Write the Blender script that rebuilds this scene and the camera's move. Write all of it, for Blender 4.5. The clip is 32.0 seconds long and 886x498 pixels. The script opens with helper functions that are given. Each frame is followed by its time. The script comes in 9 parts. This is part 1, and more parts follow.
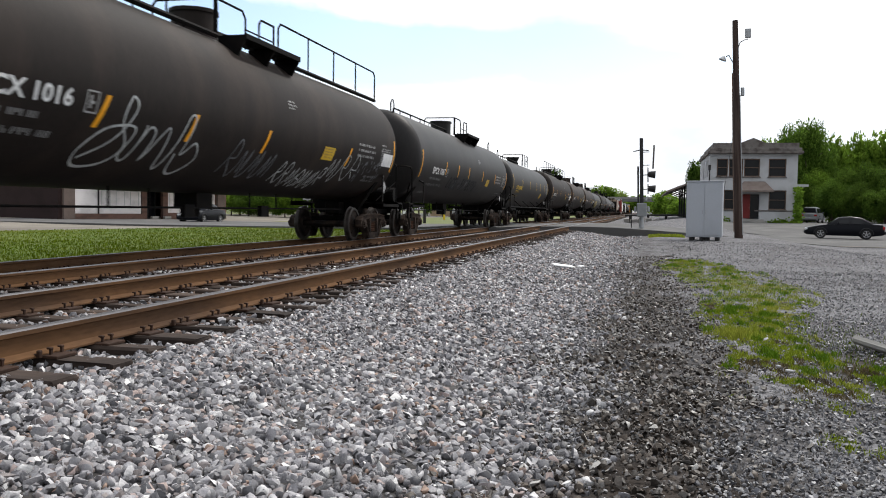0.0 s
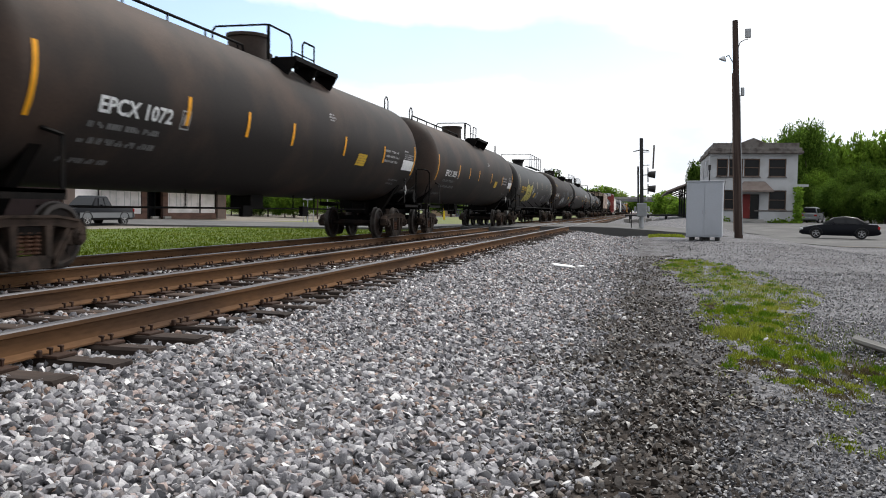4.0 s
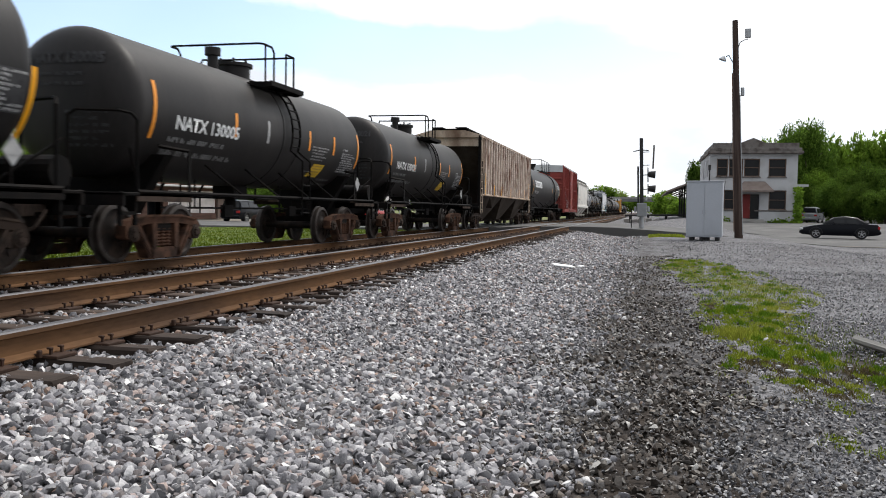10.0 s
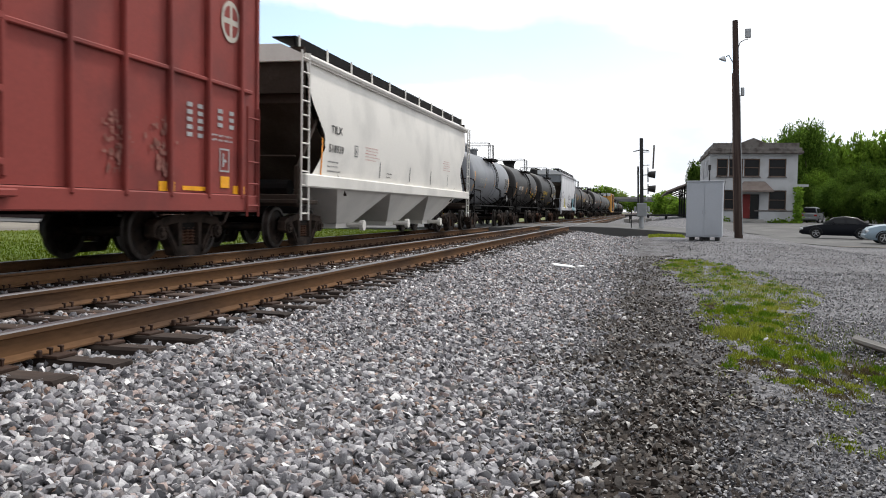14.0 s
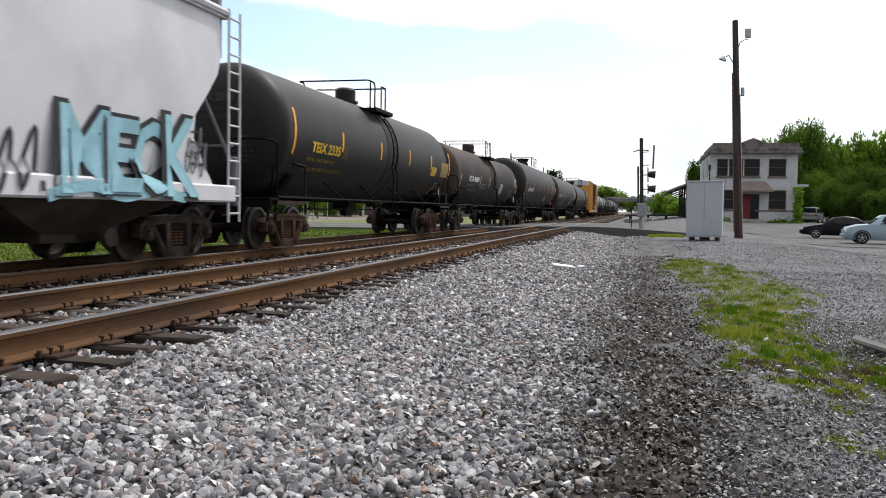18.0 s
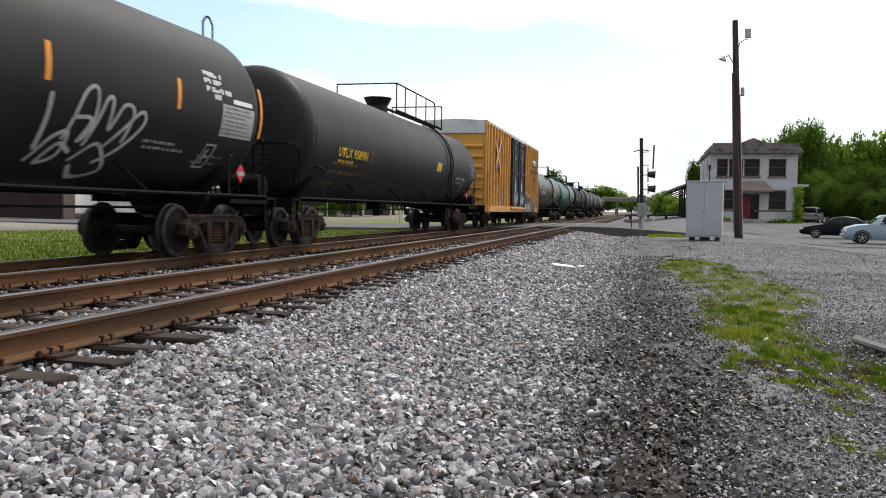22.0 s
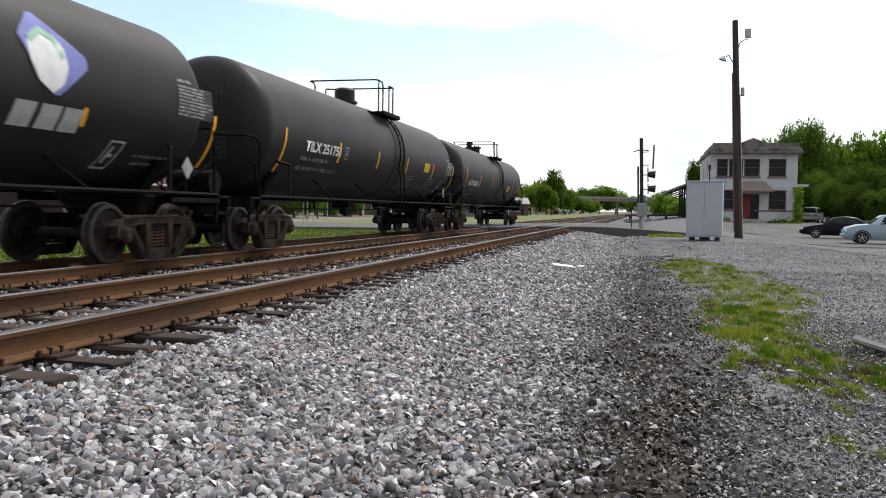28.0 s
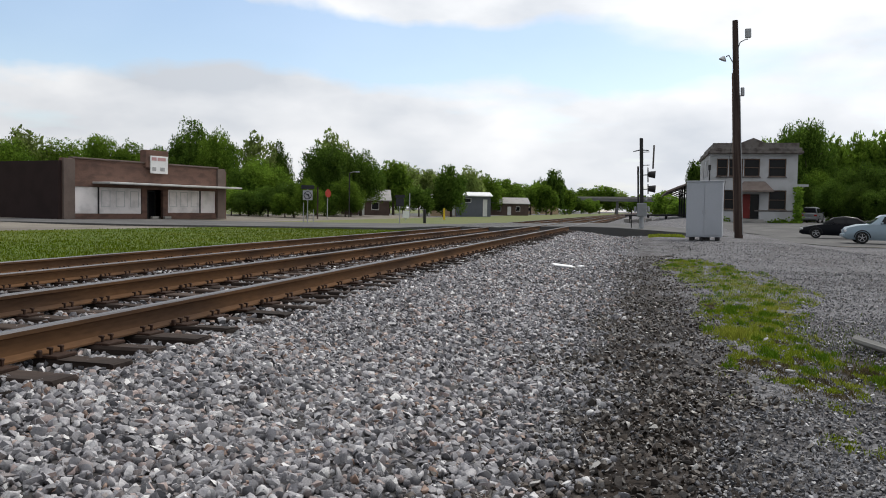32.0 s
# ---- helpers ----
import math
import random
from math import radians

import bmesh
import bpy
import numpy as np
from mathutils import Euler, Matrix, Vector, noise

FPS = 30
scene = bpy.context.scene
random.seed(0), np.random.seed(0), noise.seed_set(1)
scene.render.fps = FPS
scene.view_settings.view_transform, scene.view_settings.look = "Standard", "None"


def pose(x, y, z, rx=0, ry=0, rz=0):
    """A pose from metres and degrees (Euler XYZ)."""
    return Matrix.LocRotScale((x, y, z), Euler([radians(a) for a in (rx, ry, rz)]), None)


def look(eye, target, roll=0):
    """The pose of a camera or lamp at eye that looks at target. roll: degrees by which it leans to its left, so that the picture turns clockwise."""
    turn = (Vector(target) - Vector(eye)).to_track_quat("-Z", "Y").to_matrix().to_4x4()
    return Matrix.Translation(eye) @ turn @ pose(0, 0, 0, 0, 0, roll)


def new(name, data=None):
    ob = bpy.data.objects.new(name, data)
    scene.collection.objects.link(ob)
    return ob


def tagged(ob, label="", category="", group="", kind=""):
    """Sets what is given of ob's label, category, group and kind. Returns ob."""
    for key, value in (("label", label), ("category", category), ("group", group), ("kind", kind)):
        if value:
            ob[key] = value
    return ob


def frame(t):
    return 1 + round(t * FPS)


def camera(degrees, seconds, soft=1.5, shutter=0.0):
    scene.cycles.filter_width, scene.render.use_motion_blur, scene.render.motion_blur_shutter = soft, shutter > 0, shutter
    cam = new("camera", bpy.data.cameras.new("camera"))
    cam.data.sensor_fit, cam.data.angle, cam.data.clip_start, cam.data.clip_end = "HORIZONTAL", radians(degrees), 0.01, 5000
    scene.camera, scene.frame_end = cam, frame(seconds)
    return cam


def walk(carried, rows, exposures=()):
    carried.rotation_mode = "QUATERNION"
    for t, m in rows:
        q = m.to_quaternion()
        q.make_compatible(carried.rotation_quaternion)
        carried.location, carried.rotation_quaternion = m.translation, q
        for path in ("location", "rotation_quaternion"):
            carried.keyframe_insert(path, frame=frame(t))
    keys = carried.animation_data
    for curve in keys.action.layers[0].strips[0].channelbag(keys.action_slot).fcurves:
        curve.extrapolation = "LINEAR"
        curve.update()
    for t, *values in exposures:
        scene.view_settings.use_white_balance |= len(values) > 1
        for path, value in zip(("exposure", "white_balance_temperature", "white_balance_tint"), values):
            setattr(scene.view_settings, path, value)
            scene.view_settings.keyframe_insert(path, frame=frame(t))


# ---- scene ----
cam = camera(57.13, 32.0, 1.0, 0.12)
EYE = pose(0, 0, 1.37, 87.17, -0.999, 13.79)
walk(cam, [(0, EYE), (32, EYE)],
     exposures=[(0, 0.0), (29.0, 0.0), (29.8, -0.01), (30.3, -0.15), (30.9, -0.44), (32, -0.45)])

# ---- light: bright, thin clouds, sun high over the lot ----
SUN = Vector((0.28, 0.55, 0.90)).normalized()
world = bpy.data.worlds.new("sky")
scene.world = world
world.use_nodes = True


def build_sky():
    nt = world.node_tree
    nt.nodes.clear()
    N, L = nt.nodes.new, nt.links.new
    out, bg, mix, sky = N("ShaderNodeOutputWorld"), N("ShaderNodeBackground"), N("ShaderNodeMix"), N("ShaderNodeTexSky")
    sky.sky_type, sky.sun_disc = "NISHITA", False
    sky.sun_elevation = math.asin(SUN.z)
    sky.sun_rotation = math.atan2(SUN.x, SUN.y)
    sky.dust_density = 1.0
    co = N("ShaderNodeTexCoord")
    sep = N("ShaderNodeSeparateXYZ")
    L(co.outputs["Generated"], sep.inputs[0])
    # the direction meets a flat cloud layer
    up = N("ShaderNodeMath")
    up.operation, up.inputs[1].default_value = "ADD", 0.10
    top = N("ShaderNodeMath")
    top.operation, top.inputs[1].default_value = "MAXIMUM", 0.04
    L(sep.outputs["Z"], up.inputs[0])
    L(up.outputs[0], top.inputs[0])
    div = N("ShaderNodeVectorMath")
    div.operation = "DIVIDE"
    comb = N("ShaderNodeCombineXYZ")
    for k in range(3):
        L(top.outputs[0], comb.inputs[k])
    L(co.outputs["Generated"], div.inputs[0])
    L(comb.outputs[0], div.inputs[1])
    mapping = N("ShaderNodeMapping")
    mapping.inputs["Location"].default_value = CLOUD_SHIFT
    L(div.outputs[0], mapping.inputs[0])
    noise_a = N("ShaderNodeTexNoise")
    noise_a.inputs["Scale"].default_value = 0.55
    noise_a.inputs["Detail"].default_value = 8
    noise_a.inputs["Roughness"].default_value = 0.52
    L(mapping.outputs[0], noise_a.inputs["Vector"])
    ramp = N("ShaderNodeValToRGB")
    ramp.color_ramp.elements[0].position, ramp.color_ramp.elements[1].position = 0.38, 0.52
    # a long break in the cloud deck, ten degrees up on the side of the street
    def calc(op, a, c, d=None):
        n = N("ShaderNodeMath")
        n.operation = op
        for k, v in enumerate((a, c, d)):
            if v is None:
                continue
            if isinstance(v, (int, float)):
                n.inputs[k].default_value = v
            else:
                L(v, n.inputs[k])
        return n.outputs[0]
    warp = N("ShaderNodeTexNoise")
    warp.inputs["Scale"].default_value, warp.inputs["Detail"].default_value = 5.0, 5
    L(co.outputs["Generated"], warp.inputs["Vector"])
    height = calc("ADD", sep.outputs["Z"], calc("MULTIPLY", calc("SUBTRACT", warp.outputs["Fac"], 0.5), 0.10))
    off = calc("ABSOLUTE", calc("SUBTRACT", height, 0.188), 0)
    rng = N("ShaderNodeMapRange")
    rng.interpolation_type = "SMOOTHSTEP"
    rng.inputs["From Min"].default_value, rng.inputs["From Max"].default_value = 0.018, 0.056
    rng.inputs["To Min"].default_value, rng.inputs["To Max"].default_value = 1.0, 0.0
    L(off, rng.inputs[0])
    side = N("ShaderNodeMapRange")
    side.interpolation_type = "SMOOTHSTEP"
    side.inputs["From Min"].default_value, side.inputs["From Max"].default_value = -0.12, 0.14
    side.inputs["To Min"].default_value, side.inputs["To Max"].default_value = 0.25, 0.0
    L(sep.outputs["X"], side.inputs[0])
    cover = calc("SUBTRACT", calc("ADD", noise_a.outputs["Fac"], 0.07), calc("MULTIPLY", rng.outputs[0], side.outputs[0]))
    L(cover, ramp.inputs[0])
    noise_b = N("ShaderNodeTexNoise")
    noise_b.inputs["Scale"].default_value = 1.3
    noise_b.inputs["Detail"].default_value = 6
    puffs = N("ShaderNodeMapping")
    puffs.inputs["Scale"].default_value = (3.2, 3.2, 7.5)
    L(co.outputs["Generated"], puffs.inputs[0])
    L(puffs.outputs[0], noise_b.inputs["Vector"])
    tone = N("ShaderNodeValToRGB")
    tone.color_ramp.elements[0].position, tone.color_ramp.elements[1].position = 0.34, 0.62
    tone.color_ramp.elements[0].color = (6.7, 7.1, 7.7, 1)
    tone.color_ramp.elements[1].color = (10.0, 10.1, 10.3, 1)
    L(noise_b.outputs["Fac"], tone.inputs[0])
    mix.data_type = "RGBA"
    # thin haze lies before the blue
    haze = N("ShaderNodeMapRange")
    haze.inputs["To Min"].default_value = 0.10
    L(ramp.outputs[0], haze.inputs[0])
    L(haze.outputs[0], mix.inputs[0])
    lift = N("ShaderNodeVectorMath")
    lift.operation = "SCALE"
    lift.inputs["Scale"].default_value = 1.5
    L(sky.outputs[0], lift.inputs[0])
    L(lift.outputs[0], mix.inputs[6])
    toward = N("ShaderNodeVectorMath")
    toward.operation = "DOT_PRODUCT"
    toward.inputs[1].default_value = SUN
    L(co.outputs["Generated"], toward.inputs[0])
    glow = N("ShaderNodeMapRange")
    glow.inputs["From Min"].default_value, glow.inputs["From Max"].default_value = -0.35, 0.75
    glow.inputs["To Min"].default_value, glow.inputs["To Max"].default_value = 0.45, 1.12
    L(toward.outputs["Value"], glow.inputs[0])
    lit = N("ShaderNodeVectorMath")
    lit.operation = "SCALE"
    L(tone.outputs[0], lit.inputs[0])
    L(glow.outputs[0], lit.inputs["Scale"])
    L(lit.outputs[0], mix.inputs[7])
    bg.inputs["Strength"].default_value = 0.14
    L(mix.outputs[2], bg.inputs[0])
    L(bg.outputs[0], out.inputs[0])


CLOUD_SHIFT = (0.0, 0.0, 0.0)
build_sky()
sun = new("sun", bpy.data.lights.new("sun", "SUN"))
sun.data.energy, sun.data.angle, sun.data.color = 2.9, radians(5), (1.0, 0.95, 0.88)
sun.matrix_world = look(SUN * 100, (0, 0, 0))


# ---- materials ----
def mat(name, color, rough=0.7, metal=0.0, vary=0.25, scale=3.0, grain=60.0, bump=0.0, second=None, split=(0.45, 0.65),
        rand=0.0, island=0.0, spec=0.22, stretch=None):
    """Paint or stone with broad stains, fine grain and a little relief. second: the colour of the stains."""
    m = bpy.data.materials.new(name)
    m.use_nodes = True
    nt = m.node_tree
    N, L = nt.nodes.new, nt.links.new
    b = nt.nodes["Principled BSDF"]
    b.inputs["Roughness"].default_value, b.inputs["Metallic"].default_value = rough, metal
    b.inputs["Specular IOR Level"].default_value = spec
    co = N("ShaderNodeTexCoord")
    vec = co.outputs["Object"]
    if stretch:
        mp = N("ShaderNodeMapping")
        mp.inputs["Scale"].default_value = stretch
        L(vec, mp.inputs[0])
        vec = mp.outputs[0]
    big, fine = N("ShaderNodeTexNoise"), N("ShaderNodeTexNoise")
    big.inputs["Scale"].default_value, fine.inputs["Scale"].default_value = scale, grain
    big.inputs["Detail"].default_value, fine.inputs["Detail"].default_value = 5, 3
    L(vec, big.inputs["Vector"])
    L(vec, fine.inputs["Vector"])
    ramp = N("ShaderNodeValToRGB")
    ramp.color_ramp.elements[0].position, ramp.color_ramp.elements[1].position = split
    c2 = second or tuple(c * (1 - vary) for c in color)
    ramp.color_ramp.elements[0].color, ramp.color_ramp.elements[1].color = (*color, 1), (*c2, 1)
    L(big.outputs["Fac"], ramp.inputs[0])
    col = ramp.outputs[0]

    def scaled(src, lo, hi, col):
        rng = N("ShaderNodeMapRange")
        rng.inputs["To Min"].default_value, rng.inputs["To Max"].default_value = lo, hi
        L(src, rng.inputs[0])
        mul = N("ShaderNodeVectorMath")
        mul.operation = "SCALE"
        L(col, mul.inputs[0])
        L(rng.outputs[0], mul.inputs["Scale"])
        return mul.outputs[0]
    if vary:
        col = scaled(fine.outputs["Fac"], 1 - vary, 1 + vary, col)
    if rand:
        info = N("ShaderNodeObjectInfo")
        col = scaled(info.outputs["Random"], 1 - rand, 1 + rand, col)
    if island:
        geo = N("ShaderNodeNewGeometry")
        col = scaled(geo.outputs["Random Per Island"], 1 - island, 1 + island, col)
    L(col, b.inputs["Base Color"])
    if bump:
        bp = N("ShaderNodeBump")
        bp.inputs["Strength"].default_value, bp.inputs["Distance"].default_value = 0.6, bump
        L(fine.outputs["Fac"], bp.inputs["Height"])
        L(bp.outputs[0], b.inputs["Normal"])
    return m


BLACK = mat("black_tank_paint", (0.0150, 0.0138, 0.0138), 0.52, 0, 0.3, 0.9, 18, 0.001, (0.0235, 0.0208, 0.0200), (0.46, 0.68), spec=0.20, stretch=(1.2, 1.2, 0.3))
GLOSSBLACK = mat("glossy_black_tank_paint", (0.009, 0.008, 0.009), 0.38, 0, 0.3, 0.7, 25, 0.001, (0.013, 0.0115, 0.0125), spec=0.42)
BROWNBLACK = mat("dusty_black_tank_paint", (0.0175, 0.0138, 0.0122), 0.6, 0, 0.35, 0.9, 18, 0.001, (0.031, 0.023, 0.019), (0.46, 0.68), spec=0.12, stretch=(1.2, 1.2, 0.3))
# also used on one hopper's ends, where it stands for their shade
GREYTANK = mat("grey_tank_and_shaded_end_paint", (0.20, 0.21, 0.23), 0.45, 0, 0.15, 0.6, 25, 0.001, (0.14, 0.145, 0.155))
RUSTTOP = mat("rust_streaked_black_paint", (0.026, 0.0225, 0.021), 0.6, 0, 0.25, 0.5, 25, 0.001, (0.060, 0.041, 0.032), (0.45, 0.66), spec=0.12)
GREEN = mat("green_tank_paint", (0.012, 0.10, 0.075), 0.4, 0, 0.15, 0.6, 25, 0.001, (0.016, 0.08, 0.06))
STEEL = mat("black_steelwork", (0.0040, 0.0036, 0.0036), 0.7, 0, 0.3, 3, 40, 0.001, (0.0085, 0.0065, 0.0055), spec=0.07)
TRUCK = mat("rusty_cast_steel", (0.050, 0.036, 0.029), 0.85, 0, 0.35, 4, 60, 0.002, (0.020, 0.016, 0.014), spec=0.08)
TRUCKRED = mat("red_rusty_cast_steel", (0.080, 0.042, 0.028), 0.85, 0, 0.35, 4, 60, 0.002, (0.030, 0.019, 0.015), spec=0.08)
WHEEL = mat("worn_wheel_steel", (0.013, 0.010, 0.009), 0.6, 0.1, 0.3, 6, 50, 0.001, (0.030, 0.020, 0.015), spec=0.12)
WHEELRIM = mat("worn_wheel_rim", (0.050, 0.043, 0.039), 0.45, 0.4, 0.3, 6, 50, 0.0005, (0.028, 0.021, 0.018))
WHITE = mat("white_lettering", (0.72, 0.73, 0.73), 0.6, 0, 0.12, 5, 40)
OLDWHITE = mat("faded_white_lettering", (0.36, 0.36, 0.36), 0.6, 0, 0.2, 5, 40)
DIMWHITE = mat("thin_grey_lettering", (0.19, 0.19, 0.19), 0.7, 0, 0.3, 6, 40, spec=0.08)
PANELGREY = mat("grey_print_panel", (0.055, 0.055, 0.057), 0.7, 0, 0.3, 6, 40, spec=0.08)
YELLOW = mat("yellow_reflector", (0.80, 0.36, 0.012), 0.45, 0, 0.12, 5, 40)
YELLOWTEXT = mat("yellow_lettering", (0.62, 0.40, 0.03), 0.6, 0, 0.15, 5, 40)
DIMYELLOW = mat("thin_yellow_lettering", (0.17, 0.115, 0.02), 0.6, 0, 0.25, 6, 40)
GOLD = mat("faded_gold_panel", (0.24, 0.17, 0.07), 0.6, 0, 0.2, 6, 40)
CREAM = mat("faded_reflector", (0.55, 0.48, 0.30), 0.6, 0, 0.2, 5, 40)
REDSIGN = mat("red_placard", (0.62, 0.05, 0.06), 0.5, 0, 0.1, 5, 40)
ORANGE = mat("orange_reflector", (0.75, 0.28, 0.03), 0.4, 0, 0.08, 5, 40)
BOXRED = mat("boxcar_red_paint", (0.240, 0.050, 0.042), 0.6, 0, 0.15, 0.9, 20, 0.001, (0.175, 0.042, 0.037), spec=0.15)
BOXYELLOW = mat("boxcar_yellow_paint", (0.58, 0.30, 0.07), 0.55, 0, 0.12, 0.9, 20, 0.001, (0.48, 0.25, 0.08))
BOXBLACK = mat("boxcar_black_door_paint", (0.016, 0.0165, 0.019), 0.55, 0, 0.2, 1.5, 20, 0.001, (0.032, 0.032, 0.034), spec=0.15)
ROOFWHITE = mat("white_end_paint", (0.55, 0.56, 0.57), 0.6, 0, 0.12, 1.2, 20, 0.001, (0.42, 0.43, 0.44))
HOPTAN = mat("weathered_tan_hopper_paint", (0.44, 0.35, 0.275), 0.8, 0, 0.3, 1.1, 20, 0.001, (0.15, 0.098, 0.070), (0.44, 0.70), spec=0.1, stretch=(1, 1, 0.45))
HOPRIB = mat("weathered_tan_ribs", (0.58, 0.49, 0.43), 0.8, 0, 0.3, 2.4, 20, 0.001, (0.20, 0.11, 0.08), (0.5, 0.68), spec=0.1, stretch=(1, 1, 0.5))
HOPWHITE = mat("light_grey_hopper_paint", (0.70, 0.675, 0.63), 0.55, 0, 0.08, 0.6, 20, 0.0005, (0.58, 0.56, 0.525))
HOPGREY = mat("grey_hopper_paint", (0.58, 0.58, 0.60), 0.5, 0, 0.08, 0.8, 20, 0.0005, (0.50, 0.50, 0.52))
# dark brown, deepened to carry the shade on hopper ends and pockets
HOPDARK = mat("shaded_hopper_brown", (0.034, 0.025, 0.020), 0.8, 0, 0.3, 1.0, 20, 0.001, (0.060, 0.047, 0.040), spec=0.08)
GRAFWHITE = mat("white_spray_paint", (0.46, 0.48, 0.48), 0.7, 0, 0.3, 3, 30)
GRAFDIM = mat("faint_spray_paint", (0.055, 0.055, 0.058), 0.8, 0, 0.35, 3, 30, spec=0.08)
GRAFCREAM = mat("cream_spray_paint", (0.46, 0.42, 0.28), 0.7, 0, 0.25, 3, 30)
GRAFYELLOW = mat("yellow_spray_paint", (0.55, 0.48, 0.14), 0.7, 0, 0.25, 3, 30)
GRAFBLUE = mat("pale_blue_spray_paint", (0.25, 0.45, 0.52), 0.7, 0, 0.2, 3, 30)
GRAFGREY = mat("grey_spray_paint", (0.15, 0.155, 0.165), 0.8, 0, 0.35, 3, 30, spec=0.08)
GRAFBLACK = mat("black_spray_paint", (0.03, 0.03, 0.035), 0.7, 0, 0.25, 3, 30)
LOGOBLUE = mat("blue_emblem_paint", (0.20, 0.22, 0.50), 0.6, 0, 0.15, 3, 30)
LOGOGREEN = mat("green_emblem_paint", (0.30, 0.50, 0.38), 0.6, 0, 0.15, 3, 30)
RAILTOP = mat("worn_railhead_steel", (0.135, 0.130, 0.135), 0.45, 0.6, 0.2, 2, 40, stretch=(1, 0.15, 1))
RAILWEB = mat("rusty_rail", (0.118, 0.062, 0.030), 0.85, 0, 0.35, 1.5, 40, 0.001, (0.058, 0.035, 0.023), spec=0.1, stretch=(1, 0.2, 1))
TIE = mat("creosoted_tie", (0.056, 0.040, 0.032), 0.9, 0, 0.4, 5, 30, 0.006, (0.026, 0.019, 0.016), rand=0.3, stretch=(0.25, 1, 1))
PLATE = mat("rusty_tie_plate", (0.045, 0.024, 0.016), 0.85, 0, 0.3, 8, 60, 0.001)


# ---- building blocks ----
class Geo:
    """Gathers vertices and faces for one mesh."""

    def __init__(self):
        self.v, self.f, self.smooth = [], [], False

    def add(self, vs, fs, m=None):
        n = len(self.v)
        self.v += [tuple(m @ Vector(p)) for p in vs] if m else [tuple(p) for p in vs]
        self.f += [tuple(i + n for i in f) for f in fs]
        return self

    def box(self, c, s, m=None):
        x, y, z = c
        a, b, d = s[0] / 2, s[1] / 2, s[2] / 2
        vs = [(x + i * a, y + j * b, z + k * d) for i in (-1, 1) for j in (-1, 1) for k in (-1, 1)]
        return self.add(vs, [(0, 1, 3, 2), (4, 6, 7, 5), (0, 4, 5, 1), (2, 3, 7, 6), (0, 2, 6, 4), (1, 5, 7, 3)], m)

    def cbox(self, c, s, b=0.02, m=None):
        """A box with chamfered edges."""
        vs, ids = [], {}
        for i in (-1, 1):
            for j in (-1, 1):
                for k in (-1, 1):
                    p = [c[0] + i * s[0] / 2, c[1] + j * s[1] / 2, c[2] + k * s[2] / 2]
                    for ax in range(3):
                        q = [p[a] - (0 if a == ax else (i, j, k)[a] * b) for a in range(3)]
                        ids[i, j, k, ax] = len(vs)
                        vs.append(q)
        fs = [tuple(ids[i, j, k, a] for a in range(3)) for i in (-1, 1) for j in (-1, 1) for k in (-1, 1)]
        for ax in range(3):
            o = [a for a in range(3) if a != ax]
            for side in (-1, 1):
                q = []
                for u, w in ((-1, -1), (1, -1), (1, 1), (-1, 1)):
                    t = [0, 0, 0]
                    t[ax], t[o[0]], t[o[1]] = side, u, w
                    q.append(ids[(*t, ax)])
                fs.append(tuple(q))
            for u in (-1, 1):
                for w in (-1, 1):
                    q = []
                    for side, face in ((-1, o[0]), (-1, o[1]), (1, o[1]), (1, o[0])):
                        t = [0, 0, 0]
                        t[ax], t[o[0]], t[o[1]] = side, u, w
                        q.append(ids[(*t, face)])
                    fs.append(tuple(q))
        return self.add(vs, fs, m)

    def cyl(self, a, b, r, seg=8, r2=None, caps=True):
        a, b = Vector(a), Vector(b)
        d = (b - a)
        q = d.to_track_quat("Z", "Y").to_matrix()
        r2 = r if r2 is None else r2
        vs = []
        for p, rr in ((a, r), (b, r2)):
            for i in range(seg):
                t = 2 * math.pi * i / seg
                vs.append(p + q @ Vector((rr * math.cos(t), rr * math.sin(t), 0)))
        fs = [(i, (i + 1) % seg, seg + (i + 1) % seg, seg + i) for i in range(seg)]
        if caps:
            fs += [tuple(range(seg))[::-1], tuple(range(seg, 2 * seg))]
        return self.add(vs, fs)

    def tube(self, pts, r=0.02, seg=6):
        for a, b in zip(pts, pts[1:]):
            self.cyl(a, b, r, seg)
        return self

    def lathe(self, prof, seg=40, m=None, axis="y"):
        """prof: (along, radius) pairs, turned round an axis."""
        vs, fs = [], []
        for y, r in prof:
            for i in range(seg):
                t = 2 * math.pi * i / seg
                c, s = r * math.cos(t), r * math.sin(t)
                vs.append((c, y, s) if axis == "y" else ((y, c, s) if axis == "x" else (c, s, y)))
        for k in range(len(prof) - 1):
            for i in range(seg):
                j = (i + 1) % seg
                fs.append((k * seg + i, k * seg + j, (k + 1) * seg + j, (k + 1) * seg + i))
        fs += [tuple(range(seg))[::-1], tuple(range((len(prof) - 1) * seg, len(prof) * seg))]
        return self.add(vs, fs, m)

    def prism(self, outline, x0, x1, m=None, axis="x"):
        """A polygon drawn in (y, z), pushed along x from x0 to x1; or drawn in (x, z), pushed along y."""
        n = len(outline)
        put = (lambda x, p: (x, p[0], p[1])) if axis == "x" else ((lambda x, p: (p[0], x, p[1])) if axis == "y" else (lambda x, p: (p[0], p[1], x)))
        vs = [put(x, p) for x in (x0, x1) for p in outline]
        fs = [(i, (i + 1) % n, n + (i + 1) % n, n + i) for i in range(n)]
        fs += [tuple(range(n))[::-1], tuple(range(n, 2 * n))]
        return self.add(vs, fs, m)

